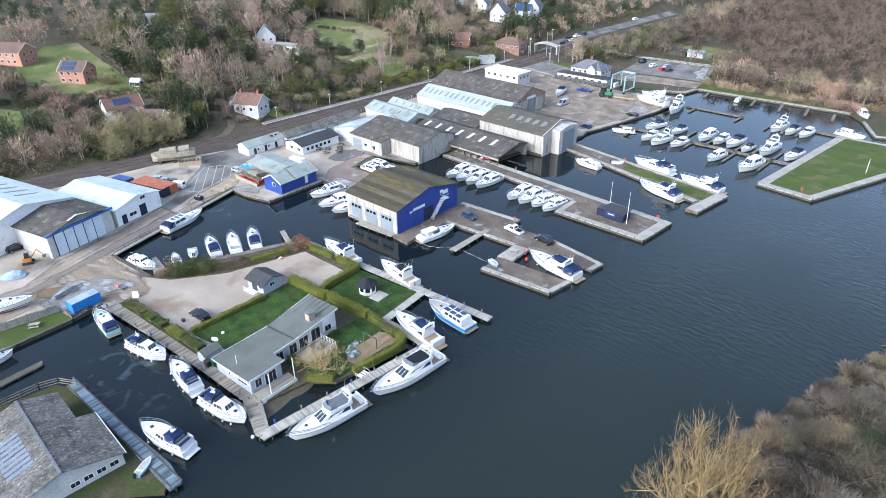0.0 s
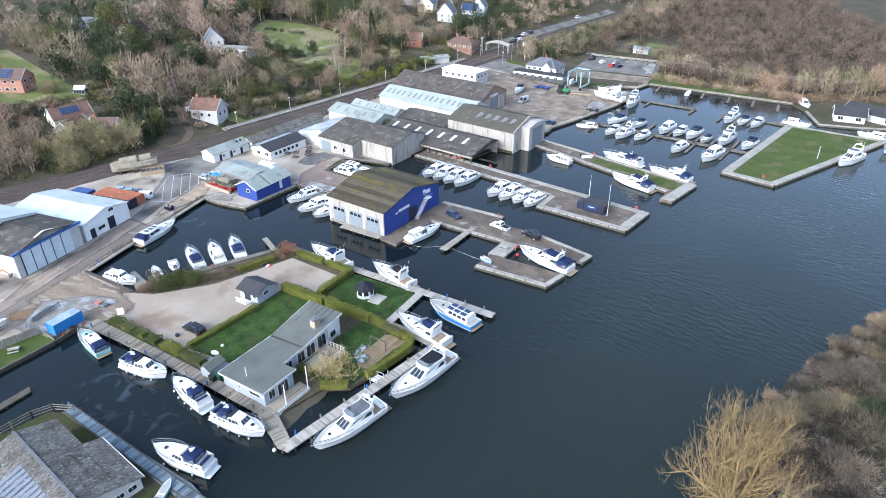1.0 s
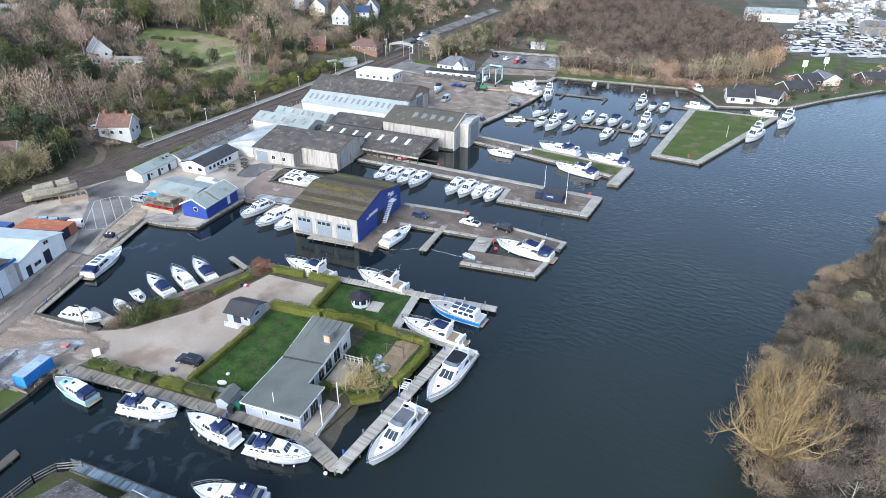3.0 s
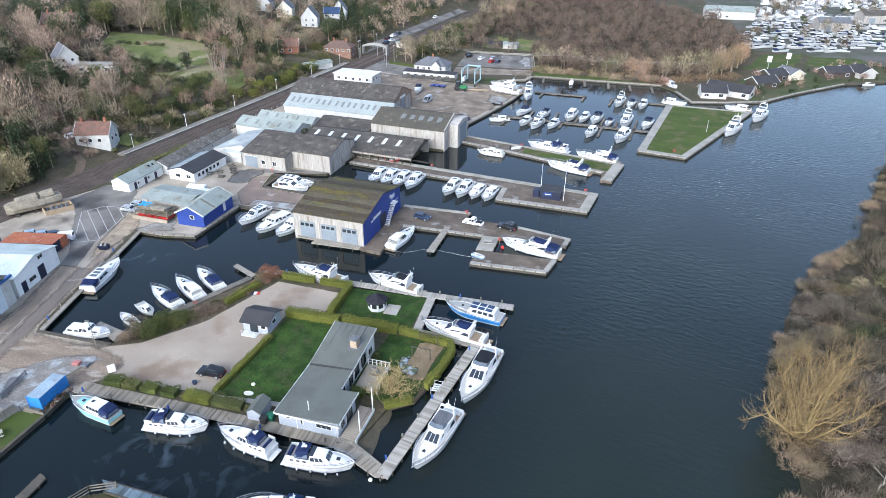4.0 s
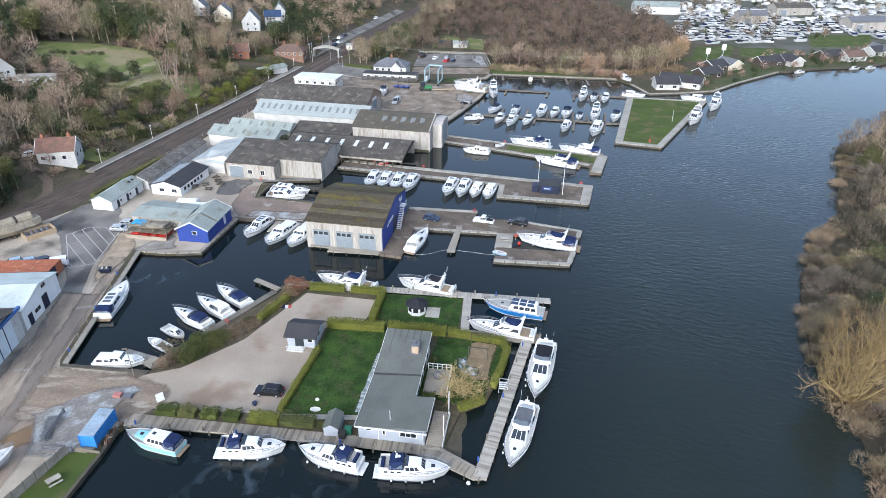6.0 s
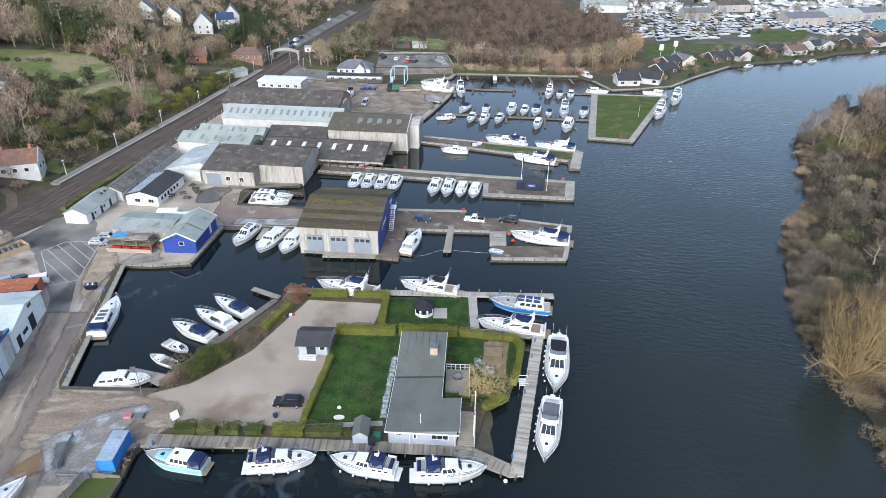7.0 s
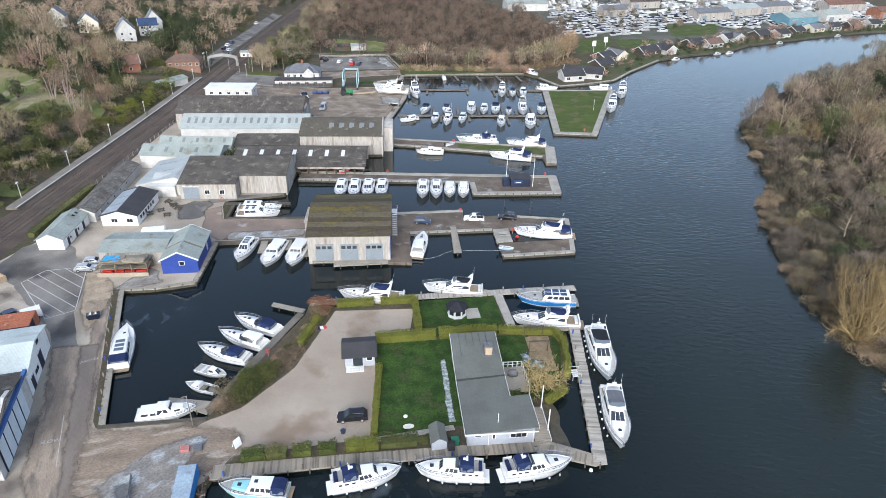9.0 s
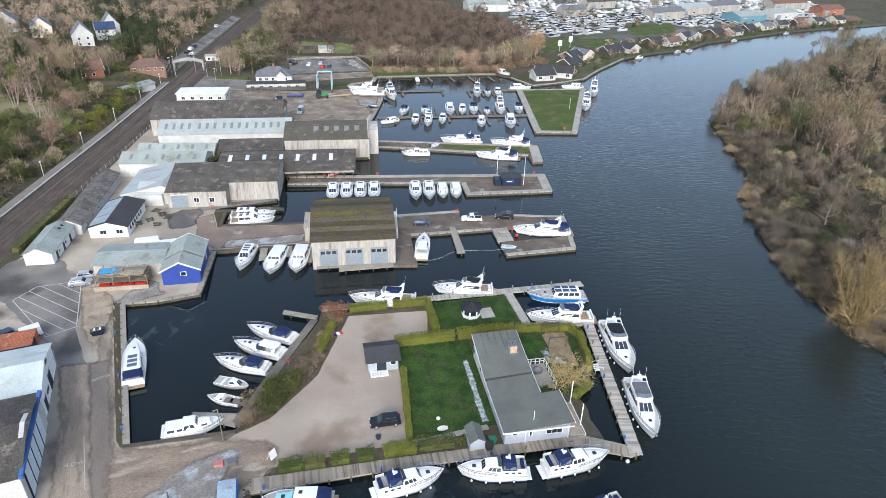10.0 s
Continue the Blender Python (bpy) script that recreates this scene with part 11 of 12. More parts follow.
# the ochre willow, its limbs spreading from the ground
def willow(seed, limbs, h, spread, r0, levels=4, kids=(6, 5, 5), twig_w=0.014, reach=1.0, rise=0.12):
    """A spreading tree whose limbs fork again and again, each bending upwards."""
    rr = random.Random(seed)
    wood, fine = Geo(), Geo()

    def grow(p, d, L, rad, level):
        segs = 4 if level < 2 else 3
        pts = [p]
        for k in range(segs):
            d = (d + Vector((0, 0, rise)) + rand_dir(rr) * 0.26).normalized()
            pts.append(pts[-1] + d * L / segs)
        tgt = wood if level < 2 else fine
        for k in range(segs):
            ra, rb = rad * (1 - 0.7 * k / segs), rad * (1 - 0.7 * (k + 1) / segs)
            if level < 3:
                tgt.tube(pts[k], pts[k + 1], ra, rb, 5 if level < 2 else 3)
            else:
                side = (pts[k + 1] - pts[k]).cross(rand_dir(rr)).normalized()
                w0, w1 = twig_w * (1.3 - k / segs), twig_w * (1.3 - (k + 1) / segs)
                fine.add([pts[k] - side * w0, pts[k] + side * w0, pts[k + 1] + side * w1, pts[k + 1] - side * w1], [(0, 1, 2, 3)])
        if level < levels - 1:
            n = kids[level]
            for j in range(n):
                u = (0.28 + 0.72 * (j + rr.random() * 0.8) / n) * segs
                i = min(segs - 1, int(u))
                q = pts[i].lerp(pts[i + 1], min(1, u - i))
                dd = (pts[i + 1] - pts[i]).normalized()
                nd = (dd + rand_dir(rr) * 1.0 + Vector((0, 0, 0.12))).normalized()
                grow(q, nd, L * rr.uniform(0.42, 0.62), rad * (0.5 - 0.2 * u / segs), level + 1)

    for i in range(limbs):
        a = i * 2.399 + rr.uniform(-0.3, 0.3)
        t = (i + 0.5) / limbs
        up = 0.28 + 2.2 * (1 - t) ** 1.6
        d = Vector((math.cos(a) * reach, math.sin(a) * reach, up)).normalized()
        grow(Vector((math.cos(a) * 0.3, math.sin(a) * 0.3, 0.0)), d, (h * (1 - t) + spread * t) * rr.uniform(0.62, 0.8), r0 * rr.uniform(0.7, 1.0), 0)
    return wood, fine


w, f = willow(401, 11, 13.0, 11.0, 0.31, kids=(8, 8, 7), twig_w=0.016, rise=0.17)
b = thicket(407, 5.6, 3.6, 2600, 0.022, (0.7, 1.9))
f.add(b.v, b.f)
tree_thing("ochre_willow", "large spreading leafless willow with ochre lichened limbs", (("trunk", mesh_of("trunk", w, OCHREBARK)), ("crown", mesh_of("crown", f, TWIGOCHRE))), pose(-12.4, 62.8, 0.1, 0, 0, 40) @ Matrix.Diagonal((0.92, 0.92, 1.32, 1)))
w, f = bare_tree(402, 8, 3.0, 6, 4, 3, 3, 0.02, 0.12)
tree_thing("dead_tree", "small pale dead tree in the scrub", (("trunk", mesh_of("trunk", w, CONCRETE)), ("crown", mesh_of("crown", f, TWIGGREY))), pose(-3.6, 55.0, 0.2))
# taller wood further down the bank
deep = []
for gy in range(150, 330, 7):
    for gx in range(0, 150, 7):
        y, d = gy + r.uniform(-3, 3), gx + r.uniform(-3, 3)
        x = east_edge(y) + d + 3
        if y < 180 and d < 22 or x > 230:
            continue
        if d > 40:
            deep.append((x, y))
            continue
        k = r.random()
        if k < 0.09:
            t = EVER[r.randrange(3)]
            tree_thing("ivy_tree", "ivy-covered tree on the river bank", (("trunk", t[0]), ("crown", t[1])), scale_turn(x, y, 0.3, r.uniform(0.8, 1.1), r.uniform(0, 360)), "trees of the east bank")
        else:
            t = BANK[r.choice((0, 1, 2, 3, 4))]
            tree_thing("bank_tree", "leafless brown tree on the river bank", (("trunk", t[0]), ("crown", t[1])), scale_turn(x, y, 0.3, r.uniform(0.75, 1.05) * (0.7 if d < 8 else 1), r.uniform(0, 360)), "trees of the east bank")
wood_of("bank_wood", "brown leafless wood behind the river bank", deep, FAR, BANKBROWN, lambda x, y: 0.3, (0.8, 1.1))
w, f = willow(405, 9, 5.0, 5.0, 0.12, kids=(7, 6, 6), twig_w=0.014, rise=0.05)
b = thicket(406, 2.9, 2.6, 900, 0.018, (0.5, 1.1))
f.add([(x, y, z + 1.2) for x, y, z in b.v], b.f)
tree_thing("garden_willow", "small yellow-twigged garden tree by the deck", (("trunk", mesh_of("trunk", w, OCHREBARK)), ("crown", mesh_of("crown", f, TAN))), pose(-73.6, 49.4, 0.6))

# ---- hedges ----
def hedge(pts, w, h, material, label, name="hedge", dens=70, seed=1, z=0.62, swell=0.16):
    """A clipped hedge: a dense core and a skin of leaves."""
    rr = random.Random(seed)
    o = thing(name, label, "hedge")
    for a, b in zip(pts, pts[1:]):
        L = math.dist(a, b)
        dx, dy = (b[0] - a[0]) / L, (b[1] - a[1]) / L
        core = Geo().prism(strip(a, b, -w * 0.38, w * 0.38), z - 0.1, z + h * 0.82)
        part("core", core, material, o)
        g = Geo()
        for _ in range(int(dens * L * (w + 2 * h))):
            u = rr.uniform(-0.2, L + 0.2)
            k = rr.uniform(-h, w + h)
            if k < 0:
                off, zz = -w / 2, h + k
            elif k > w:
                off, zz = w / 2, h - (k - w)
            else:
                off, zz = k - w / 2, h
            bulge = swell * noise.noise((u * 0.6, seed * 3.1, zz * 0.7))
            p = Vector((a[0] + dx * u - dy * (off + bulge * (1 if off > 0 else -1)), a[1] + dy * u + dx * (off + bulge), z + zz + rr.uniform(-0.08, 0.08) + bulge))
            d, e = rand_dir(rr), rand_dir(rr)
            s = rr.uniform(0.09, 0.2)
            g.add([p - d * s, p + e * s * 0.7, p + d * s], [(0, 1, 2)])
        part("leaves", g, material, o)
    return o


HL = "clipped yellow-green hedge round the garden"
hedge([(-109.6, 73.2), (-102.6, 74.0)], 1.25, 1.4, HEDGE, HL, seed=2)
hedge([(-101.2, 74.2), (-94.6, 74.8)], 1.25, 1.4, HEDGE, HL, seed=3)
hedge([(-94.6, 74.6), (-93.6, 64.6)], 1.2, 1.5, HEDGE, HL, seed=4)
hedge([(-101.2, 61.8), (-90.6, 63.0)], 1.6, 1.7, HEDGE, HL, seed=5)
hedge([(-89.8, 63.2), (-79.4, 64.3)], 1.6, 1.7, HEDGE, HL, seed=6)
hedge([(-78.8, 64.4), (-68.8, 64.0), (-67.6, 61.5), (-68.0, 55.6), (-68.6, 52.0)], 1.0, 1.5, HEDGE, HL, seed=7)
hedge([(-69.6, 48.4), (-73.0, 45.6)], 1.1, 1.2, HEDGE, "short clipped yellow-green hedge above the water", seed=8)
hedge([(-100.2, 54.6), (-100.0, 38.8)], 0.9, 0.9, HEDGE, "low yellow-green hedge beside the lawn", seed=9)
for k, (x0, x1, mt) in enumerate(((-118.3, -115.3, HEDGE2), (-114.9, -112.2, IVY), (-111.3, -108.8, HEDGE2), (-107.6, -105.3, HEDGE2), (-103.8, -99.2, HEDGE), (-98.8, -93.6, IVY))):
    hedge([(x0, 34.5 + (x0 + 118) * 0.118), (x1, 34.5 + (x1 + 118) * 0.118)], 1.9, 1.35, mt, "low clipped olive-green hedge along the board walk", seed=40 + k, swell=0.45, z=0.5)
hedge([(-79.2, 46.6), (-77.2, 46.8)], 1.4, 1.4, HEDGE2, "dark green shrub hedge by the deck", seed=21)
hedge([(-114.6, 60.5), (-112.6, 68.6)], 1.2, 1.2, HEDGE, "yellow-green hedge on the bank", seed=22)
RUST = [mesh_of("crown", leaf_mass(119 + k, [((random.Random(80 + i + k).uniform(-0.9, 0.9), random.Random(90 + i + k).uniform(-0.9, 0.9), 0.8 + 0.25 * i), 0.9, 0.7) for i in range(5)], 900, 0.13), (RUSSET, BRAMBLE)[k]) for k in range(2)]
for k, (x, y, s) in enumerate(((-112.2, 69.4, 0.8), (-111.8, 71.2, 1.0), (-111.4, 73.0, 1.0), (-113.2, 72.6, 1.1), (-113.6, 70.8, 0.9), (-112.9, 74.0, 0.8), (-110.6, 73.6, 0.7), (-114.3, 73.6, 0.8), (-109.4, 73.4, 0.6), (-113.4, 68.2, 0.6))):
    tagged(new("russet_shrub", RUST[0 if k % 4 else 1]), "russet-leaved shrub at the head of the drive", "shrub", "russet shrubs").matrix_basis = scale_turn(x, y, 0.55, s, 40 * k)
HEDGY = [mesh_of("crown", leaf_mass(125 + k, [((random.Random(30 + i + 9 * k).uniform(-0.9, 0.9), random.Random(45 + i + 9 * k).uniform(-0.9, 0.9), 0.9), 0.95, 1.0) for i in range(5)], 1300, 0.15), (HEDGE2, IVY)[k]) for k in range(2)]
for i in range(22):
    t = i / 21
    x, y = -124.2 + 9.2 * t + r.uniform(-0.9, 0.5), 44.4 + 14 * t + r.uniform(-0.5, 0.5)
    me = HEDGY[i % 2] if 4 < i < 16 else (RUST[1], NEARBUSH[0])[i % 2]
    tagged(new("bank_shrub", me), "dense olive-green shrub on the hedge bank", "shrub", "shrubs of the hedge bank").matrix_basis = scale_turn(x, y, 0.4, r.uniform(0.9, 1.2) * (1.35 if 3 < i < 14 else 0.9 if i % 2 else 0.5), r.uniform(0, 360))
for i in range(10):
    t = i / 9
    x, y = -119.5 + 5.5 * t + r.uniform(-0.4, 0.4), 58 + 13 * t
    tagged(new("bank_shrub", (NEARBUSH[1], NEARBUSH[0], SHRUB[1])[i % 3]), "straggling shrub above the landing", "shrub", "shrubs of the hedge bank").matrix_basis = scale_turn(x + 1.8, y - 1, 0.4, r.uniform(0.4, 0.7), r.uniform(0, 360))
for x, y, s in ((-150.2, 150.4, 1.0), (-148.4, 152.0, 0.9)):
    tagged(new("shrub", SHRUB[0]), "dark evergreen bush between the sheds", "shrub").matrix_basis = scale_turn(x, y, 0.6, s * 1.3, 20, 1.6)
tagged(new("shrub", BUSH[1]), "russet bush between the sheds", "shrub").matrix_basis = scale_turn(-151.6, 149.0, 0.6, 0.8, 20, 1.5)
hedge([(-183.4, 101.6), (-183.2, 108), (-182.9, 118), (-182.5, 130)], 1.9, 1.35, IVY, "low dark green hedge between railway and sheds", seed=61, dens=34, swell=0.5)
YELLOWSHRUB = mesh_of("crown", leaf_mass(118, [((random.Random(50 + i).uniform(-1.3, 1.3), random.Random(60 + i).uniform(-1.3, 1.3), 1.2), 1.3, 1.4) for i in range(5)], 900, 0.22), HEDGE)
for i in range(26):
    y = 176 + 2.3 * i
    x = rail_x(y) - 10.5 - r.uniform(0, 4)
    tagged(new("shrub", YELLOWSHRUB if i % 3 else SHRUB[1]), "yellow-green overgrown shrub behind the platform", "shrub", "shrubs behind the platform").matrix_basis = scale_turn(x, y, hill(x, y), r.uniform(0.9, 1.4), r.uniform(0, 360))
hedge([(-172, 259), (-158, 256.4)], 1.4, 1.2, HEDGE2, "dark hedge along the crossing road", seed=32, dens=10)
for x, y in ((-79.6, 56.4), (-71.8, 47.2), (-91.6, 37.8), (-92.6, 37.2)):
    tagged(new("shrub", SHRUB[1]), "small rounded garden shrub", "shrub").matrix_basis = scale_turn(x, y, 0.55, 0.5, r.uniform(0, 360))

# the olive willows below the solar-roofed house, with ivy about their feet
w, f = willow(411, 9, 8.0, 7.5, 0.16, kids=(6, 6, 4), twig_w=0.05)
b = thicket(412, 5.4, 7.4, 2600, 0.05, (0.8, 1.9))
f.add(b.v, b.f)
OLIVEWILLOW = (mesh_of("trunk", w, OCHREBARK), mesh_of("crown", f, OLIVETAN))
tree_thing("apple_tree", "rounded olive-grey apple tree on the garden lawn", (("trunk", OLIVEWILLOW[0]), ("crown", OLIVEWILLOW[1])), scale_turn(-266, 92, hill(-266, 92), 0.72, 15, 0.85), GROUP)
for k, (x, y, s) in enumerate(((-205, 79, 1.15), (-210, 72, 1.25), (-205.5, 87, 1.1), (-203.5, 68, 0.9), (-213, 80, 1.0))):
    tree_thing("olive_willow", "bushy olive-twigged willow beside the railway", (("trunk", OLIVEWILLOW[0]), ("crown", OLIVEWILLOW[1])), scale_turn(x, y, hill(x, y), s, 70 * k), GROUP)
    tagged(new("shrub", SHRUB[1]), "ivy-green bush under the willows", "shrub").matrix_basis = scale_turn(x + 2.4, y - 2, hill(x + 2.4, y - 2), 1.1, 50 * k)

# garden shrubs about the cottage
for k, (x, y, s) in enumerate(((-214, 107.5, 1.0), (-203, 111.5, 0.8), (-199.5, 117, 0.7), (-206, 107.6, 0.6), (-212.5, 123, 1.0), (-217, 118, 1.1), (-197.6, 122, 0.6), (-208, 125, 1.0), (-200, 127, 0.8), (-218, 112, 0.9))):
    tagged(new("shrub", (SHRUB[0], BUSH[0], SHRUB[1], BUSH[3])[k % 4]), "garden shrub beside the cottage", "shrub").matrix_basis = scale_turn(x, y, hill(x, y), s, 63 * k)
for k, (x, y, sc_) in enumerate(((-205.2, 119.6, 0.55), (-206.6, 114.0, 0.5), (-209.0, 109.6, 0.6))):
    tree_thing("bare_tree", "small pale leafless tree in front of the cottage", (("trunk", BARE[5][0]), ("crown", BARE[5][1])), scale_turn(x, y, hill(x, y), sc_, 77 * k), GROUP)
# shrubbery along the meadow and below the new houses
for k in range(16):
    u = k / 15
    x, y = -284 + 44 * u + 2.0 * math.sin(5.0 * k), 181 + 8 * u + 1.6 * math.cos(7.0 * k)
    tagged(new("shrub", (SHRUB[0], SHRUB[1], SHRUB[0], BUSH[3])[k % 4]), "dark shrub along the edge of the meadow", "shrub", "shrubs of the meadow").matrix_basis = scale_turn(x, y, hill(x, y), 1.3 + 0.35 * math.sin(3.0 * k), 50 * k, 0.9)
for k in range(6):
    x, y = -287 + 3.6 * k, 211 + 1.3 * k
    tagged(new("shrub", SHRUB[k % 2] if k != 3 else RUST[0]), "low garden shrub across the meadow", "shrub", "shrubs of the meadow").matrix_basis = scale_turn(x, y, hill(x, y) + 0.2, 0.9, 50 * k, 0.8)
for k, (x, y) in enumerate(((-236, 280), (-232, 284), (-226, 281), (-223, 288), (-221, 298), (-218, 262), (-212, 259), (-224, 265), (-230, 272), (-240, 286))):
    tagged(new("shrub", (SHRUB[0], BUSH[0], SHRUB[1], BUSH[2])[k % 4]), "garden shrub below the new houses", "shrub", "shrubs below the houses").matrix_basis = scale_turn(x, y, hill(x, y), 1.5, 50 * k)
edge_spots = [(x + rb.uniform(-2, 2), 269.5 + max(0, x + 46) * 0.62 + rb.uniform(0, 9)) for x in np.arange(-104, -16, 0.9)]
wood_of("wood_edge_scrub", "brown tangled scrub along the edge of the wood", edge_spots, [LOWGEO[0]], BRAMBLE, lambda x, y: 0.45, (0.8, 1.5))
# reddish and orange-tan crowns that stand out from the rest
ROSE = (BARE[2][0], recoloured(BARE[2][1], TWIGROSE))
TANNED = (BARE[3][0], recoloured(BARE[3][1], TWIGORANGE))
for k, (x, y, s) in enumerate(((-201.5, 166, 0.7), (-204, 174, 0.8), (-207, 198, 0.9), (-209, 190, 0.8), (-224, 222, 0.9), (-218, 214, 0.8), (-229, 246, 1.0), (-206, 158, 0.7), (-240, 66, 1.0), (-232, 60, 1.0), (-226, 68, 0.9))):
    tree_thing("bare_tree", "leafless reddish-brown tree above the railway", (("trunk", ROSE[0]), ("crown", ROSE[1])), scale_turn(x, y, hill(x, y), s, 50 * k), GROUP)
for k, (x, y, s) in enumerate(((-24, 293, 0.95), (-20, 301, 1.05), (-17, 311, 1.0), (-28, 288, 0.8), (-62, 274, 0.75), (-56, 275, 0.8), (-15, 322, 0.9))):
    tree_thing("bare_tree", "orange-tan leafless tree at the edge of the wood", (("trunk", TANNED[0]), ("crown", TANNED[1])), scale_turn(x, y, 0.6, s, 40 * k), "trees at the wood's edge")

# ---- riverside bungalows and the far boatyard ----
r = random.Random(9)
def riverside(label, x, y, yaw, L, W, wall, roof, eave=2.6, ridge=4.6):
    return gable("riverside_bungalow", label, x, y, yaw, L, W, eave, ridge, wall, roof, z=0.65, over=0.5, cat="bungalow", verge=TRIM,
                 opens=[("S", 1.0, 0.7, 1.8, 1.3, "window"), ("S", L - 3.0, 0.7, 1.8, 1.3, "window"), ("E", W * 0.3, 0.5, W * 0.4, 1.5, "window")])


riverside("white bungalow with dark grey roof on the point", -31.4, 250.6, 12, 9.5, 7.5, WHITE, DARKFELT)
riverside("long white bungalow with dark roof", -30.0, 260.0, -18, 17, 8, WHITE, DARKFELT)
BROWNBOARD = mat("dark_brown_boarding", (0.075, 0.058, 0.045), (0.05, 0.04, 0.033), 0.8, 0.8, 5.0)
ALONG = ((-10.0, 272.5, 38, BROWNBOARD, DARKFELT), (-4.1, 288.3, 40, BROWNBOARD, DARKFELT), (9.8, 298.5, 128, CREAM, SLATE), (19.5, 303.9, 30, BROWNBOARD, DARKFELT), (27.3, 309.6, 28, BROWNBOARD, DARKFELT), (39.8, 312.1, 118, WHITE, DARKFELT), (52.8, 325.7, 30, BROWNBOARD, DARKFELT), (63.3, 326.8, 30, WHITE, BROWNTILE),
         (80.0, 343.1, 38, WHITE, DARKFELT), (92.6, 349.7, 118, WHITE, SLATE), (104, 355, 28, BROWNBOARD, DARKFELT), (118.3, 359.3, 28, WHITE, DARKFELT), (134, 371, 28, BROWNBOARD, DARKFELT), (150, 380, 28, CREAM, SLATE), (165, 387, 25, WHITE, DARKFELT), (182, 394, 22, BROWNBOARD, BROWNTILE), (200, 401, 20, WHITE, DARKFELT), (220, 408, 20, CREAM, DARKFELT))
for x, y, yaw, wall, rf in ALONG:
    word = {"white_render": "white", "cream_render": "cream", "dark_brown_boarding": "dark timber"}[wall.name]
    riverside(word + " riverside bungalow with " + {"dark_felt_roof": "dark felt", "grey_slate": "grey slate", "brown_tiles": "brown tiled"}[rf.name] + " pitched roof", x, y, yaw, r.uniform(9, 12.5), r.uniform(6.5, 8.5), wall, rf)
for k, (x, y, yaw, L, W, wl_, rf) in enumerate(((-34, 452, 8, 30, 16, WHITE, GREENTIN), (146, 404, 20, 26, 16, mat("teal_cladding", (0.14, 0.27, 0.33), (0.12, 0.23, 0.28), 0.6), GREENTIN), (180, 420, 20, 24, 12, WHITE, GREENTIN), (92, 420, 20, 28, 12, SHEETW, SLATE),
                                                 (120, 440, 20, 30, 14, SHEETW, WHITETIN), (150, 455, 18, 30, 14, SHEETW, SLATE), (230, 440, 15, 22, 12, BRICKM, CLAY), (60, 470, 20, 26, 12, SHEETW, ASBESTOS), (210, 470, 15, 34, 14, SHEETW, CLAY), (30, 430, 15, 18, 10, SHEETW, SLATE))):
    gable("boatyard_shed", ("white", "teal", "white", "grey", "grey", "grey", "brick", "grey", "grey", "grey")[k] + " shed in the far boatyard", x, y, yaw, L, W, 5.0, 7.4, wl_, rf, opens=[("S", 3, 0, 4, 3.6, "grey sliding door"), ("S", 12, 1.2, 2, 1.2, "window")])


FARGEL = mat("dull_white_gelcoat", (0.55, 0.55, 0.54), (0.33, 0.335, 0.34), 0.5, 0.05, 3.0, world_space=True, fine_mix=0.1, vary=0.25)


def far_boat(L, canvas):
    """A laid-up cruiser seen from far off."""
    B = L * 0.305
    o = thing("laid_up_boat", "white cruiser laid up in the far boatyard", "boat", None, "boats of the far boatyard")
    sec = [(-0.5, 0.46, 1.0), (0.1, 0.5, 1.05), (0.35, 0.3, 1.2), (0.5, 0.03, 1.35)]
    part("hull", Geo().loft([[(L * s, B * b, h), (L * s * 0.95, B * b * 0.7, 0.1), (L * s * 0.95, -B * b * 0.7, 0.1), (L * s, -B * b, h)] for s, b, h in sec], caps=True), FARGEL, o)
    part("cabin", Geo().taper(-L * 0.3, L * 0.22, -B * 0.4, B * 0.4, 1.0, -L * 0.26, L * 0.05, -B * 0.33, B * 0.33, 2.2), FARGEL, o)
    part("window_band", Geo().taper(-L * 0.27, L * 0.165, -B * 0.40, B * 0.40, 1.45, -L * 0.26, L * 0.085, -B * 0.365, B * 0.365, 1.95), TINT, o)
    if canvas:
        part("cover", Geo().taper(-L * 0.48, -L * 0.24, -B * 0.42, B * 0.42, 1.0, -L * 0.46, -L * 0.24, -B * 0.34, B * 0.34, 1.95), canvas, o)
    return o


SAMPLES = [far_boat(9, NAVYC), far_boat(8, None), far_boat(10.5, BLACKC), far_boat(7.5, None), far_boat(8.5, GREYDECK), far_boat(7, BLACKC)]
SHEDS = [(-34, 452, 34), (158, 412, 22), (190, 428, 18), (105, 428, 20), (133, 450, 22), (165, 464, 22), (240, 448, 18), (72, 477, 20), (225, 480, 24), (38, 437, 14)]
spots = []
for row in range(0, 26):
    for col in range(0, 46):
        x = -14 + col * 6.2 + r.uniform(-1.2, 1.2) + row * 1.0
        y = 352 + row * 9.2 + col * 2.1 + r.uniform(-1.5, 1.5)
        if x > 262 or y > 600 or y < 336 + 0.44 * max(0, x - 20) + (16 if x < 30 else 14):
            continue
        if any(math.hypot(x - a, y - b) < c * 0.8 for a, b, c in SHEDS) or any(inside(x, y, p_) for p_ in GREENS) or r.random() < 0.16 or noise.noise((x * 0.03, y * 0.03, 8.0)) > 0.38:
            continue
        spots.append((x, y))
spots.sort(key=lambda p: p[1])
for i, s in enumerate(SAMPLES):
    x, y = spots[i]
    s.matrix_basis = pose(x, y, 0.7, 0, 0, 30)
for x, y in spots[6:150]:
    copy_thing(SAMPLES[r.randrange(6)], pose(x, y, 0.7, 0, 0, r.choice((20, 110, 200, 290)) + r.uniform(-12, 12)))
g = Geo()
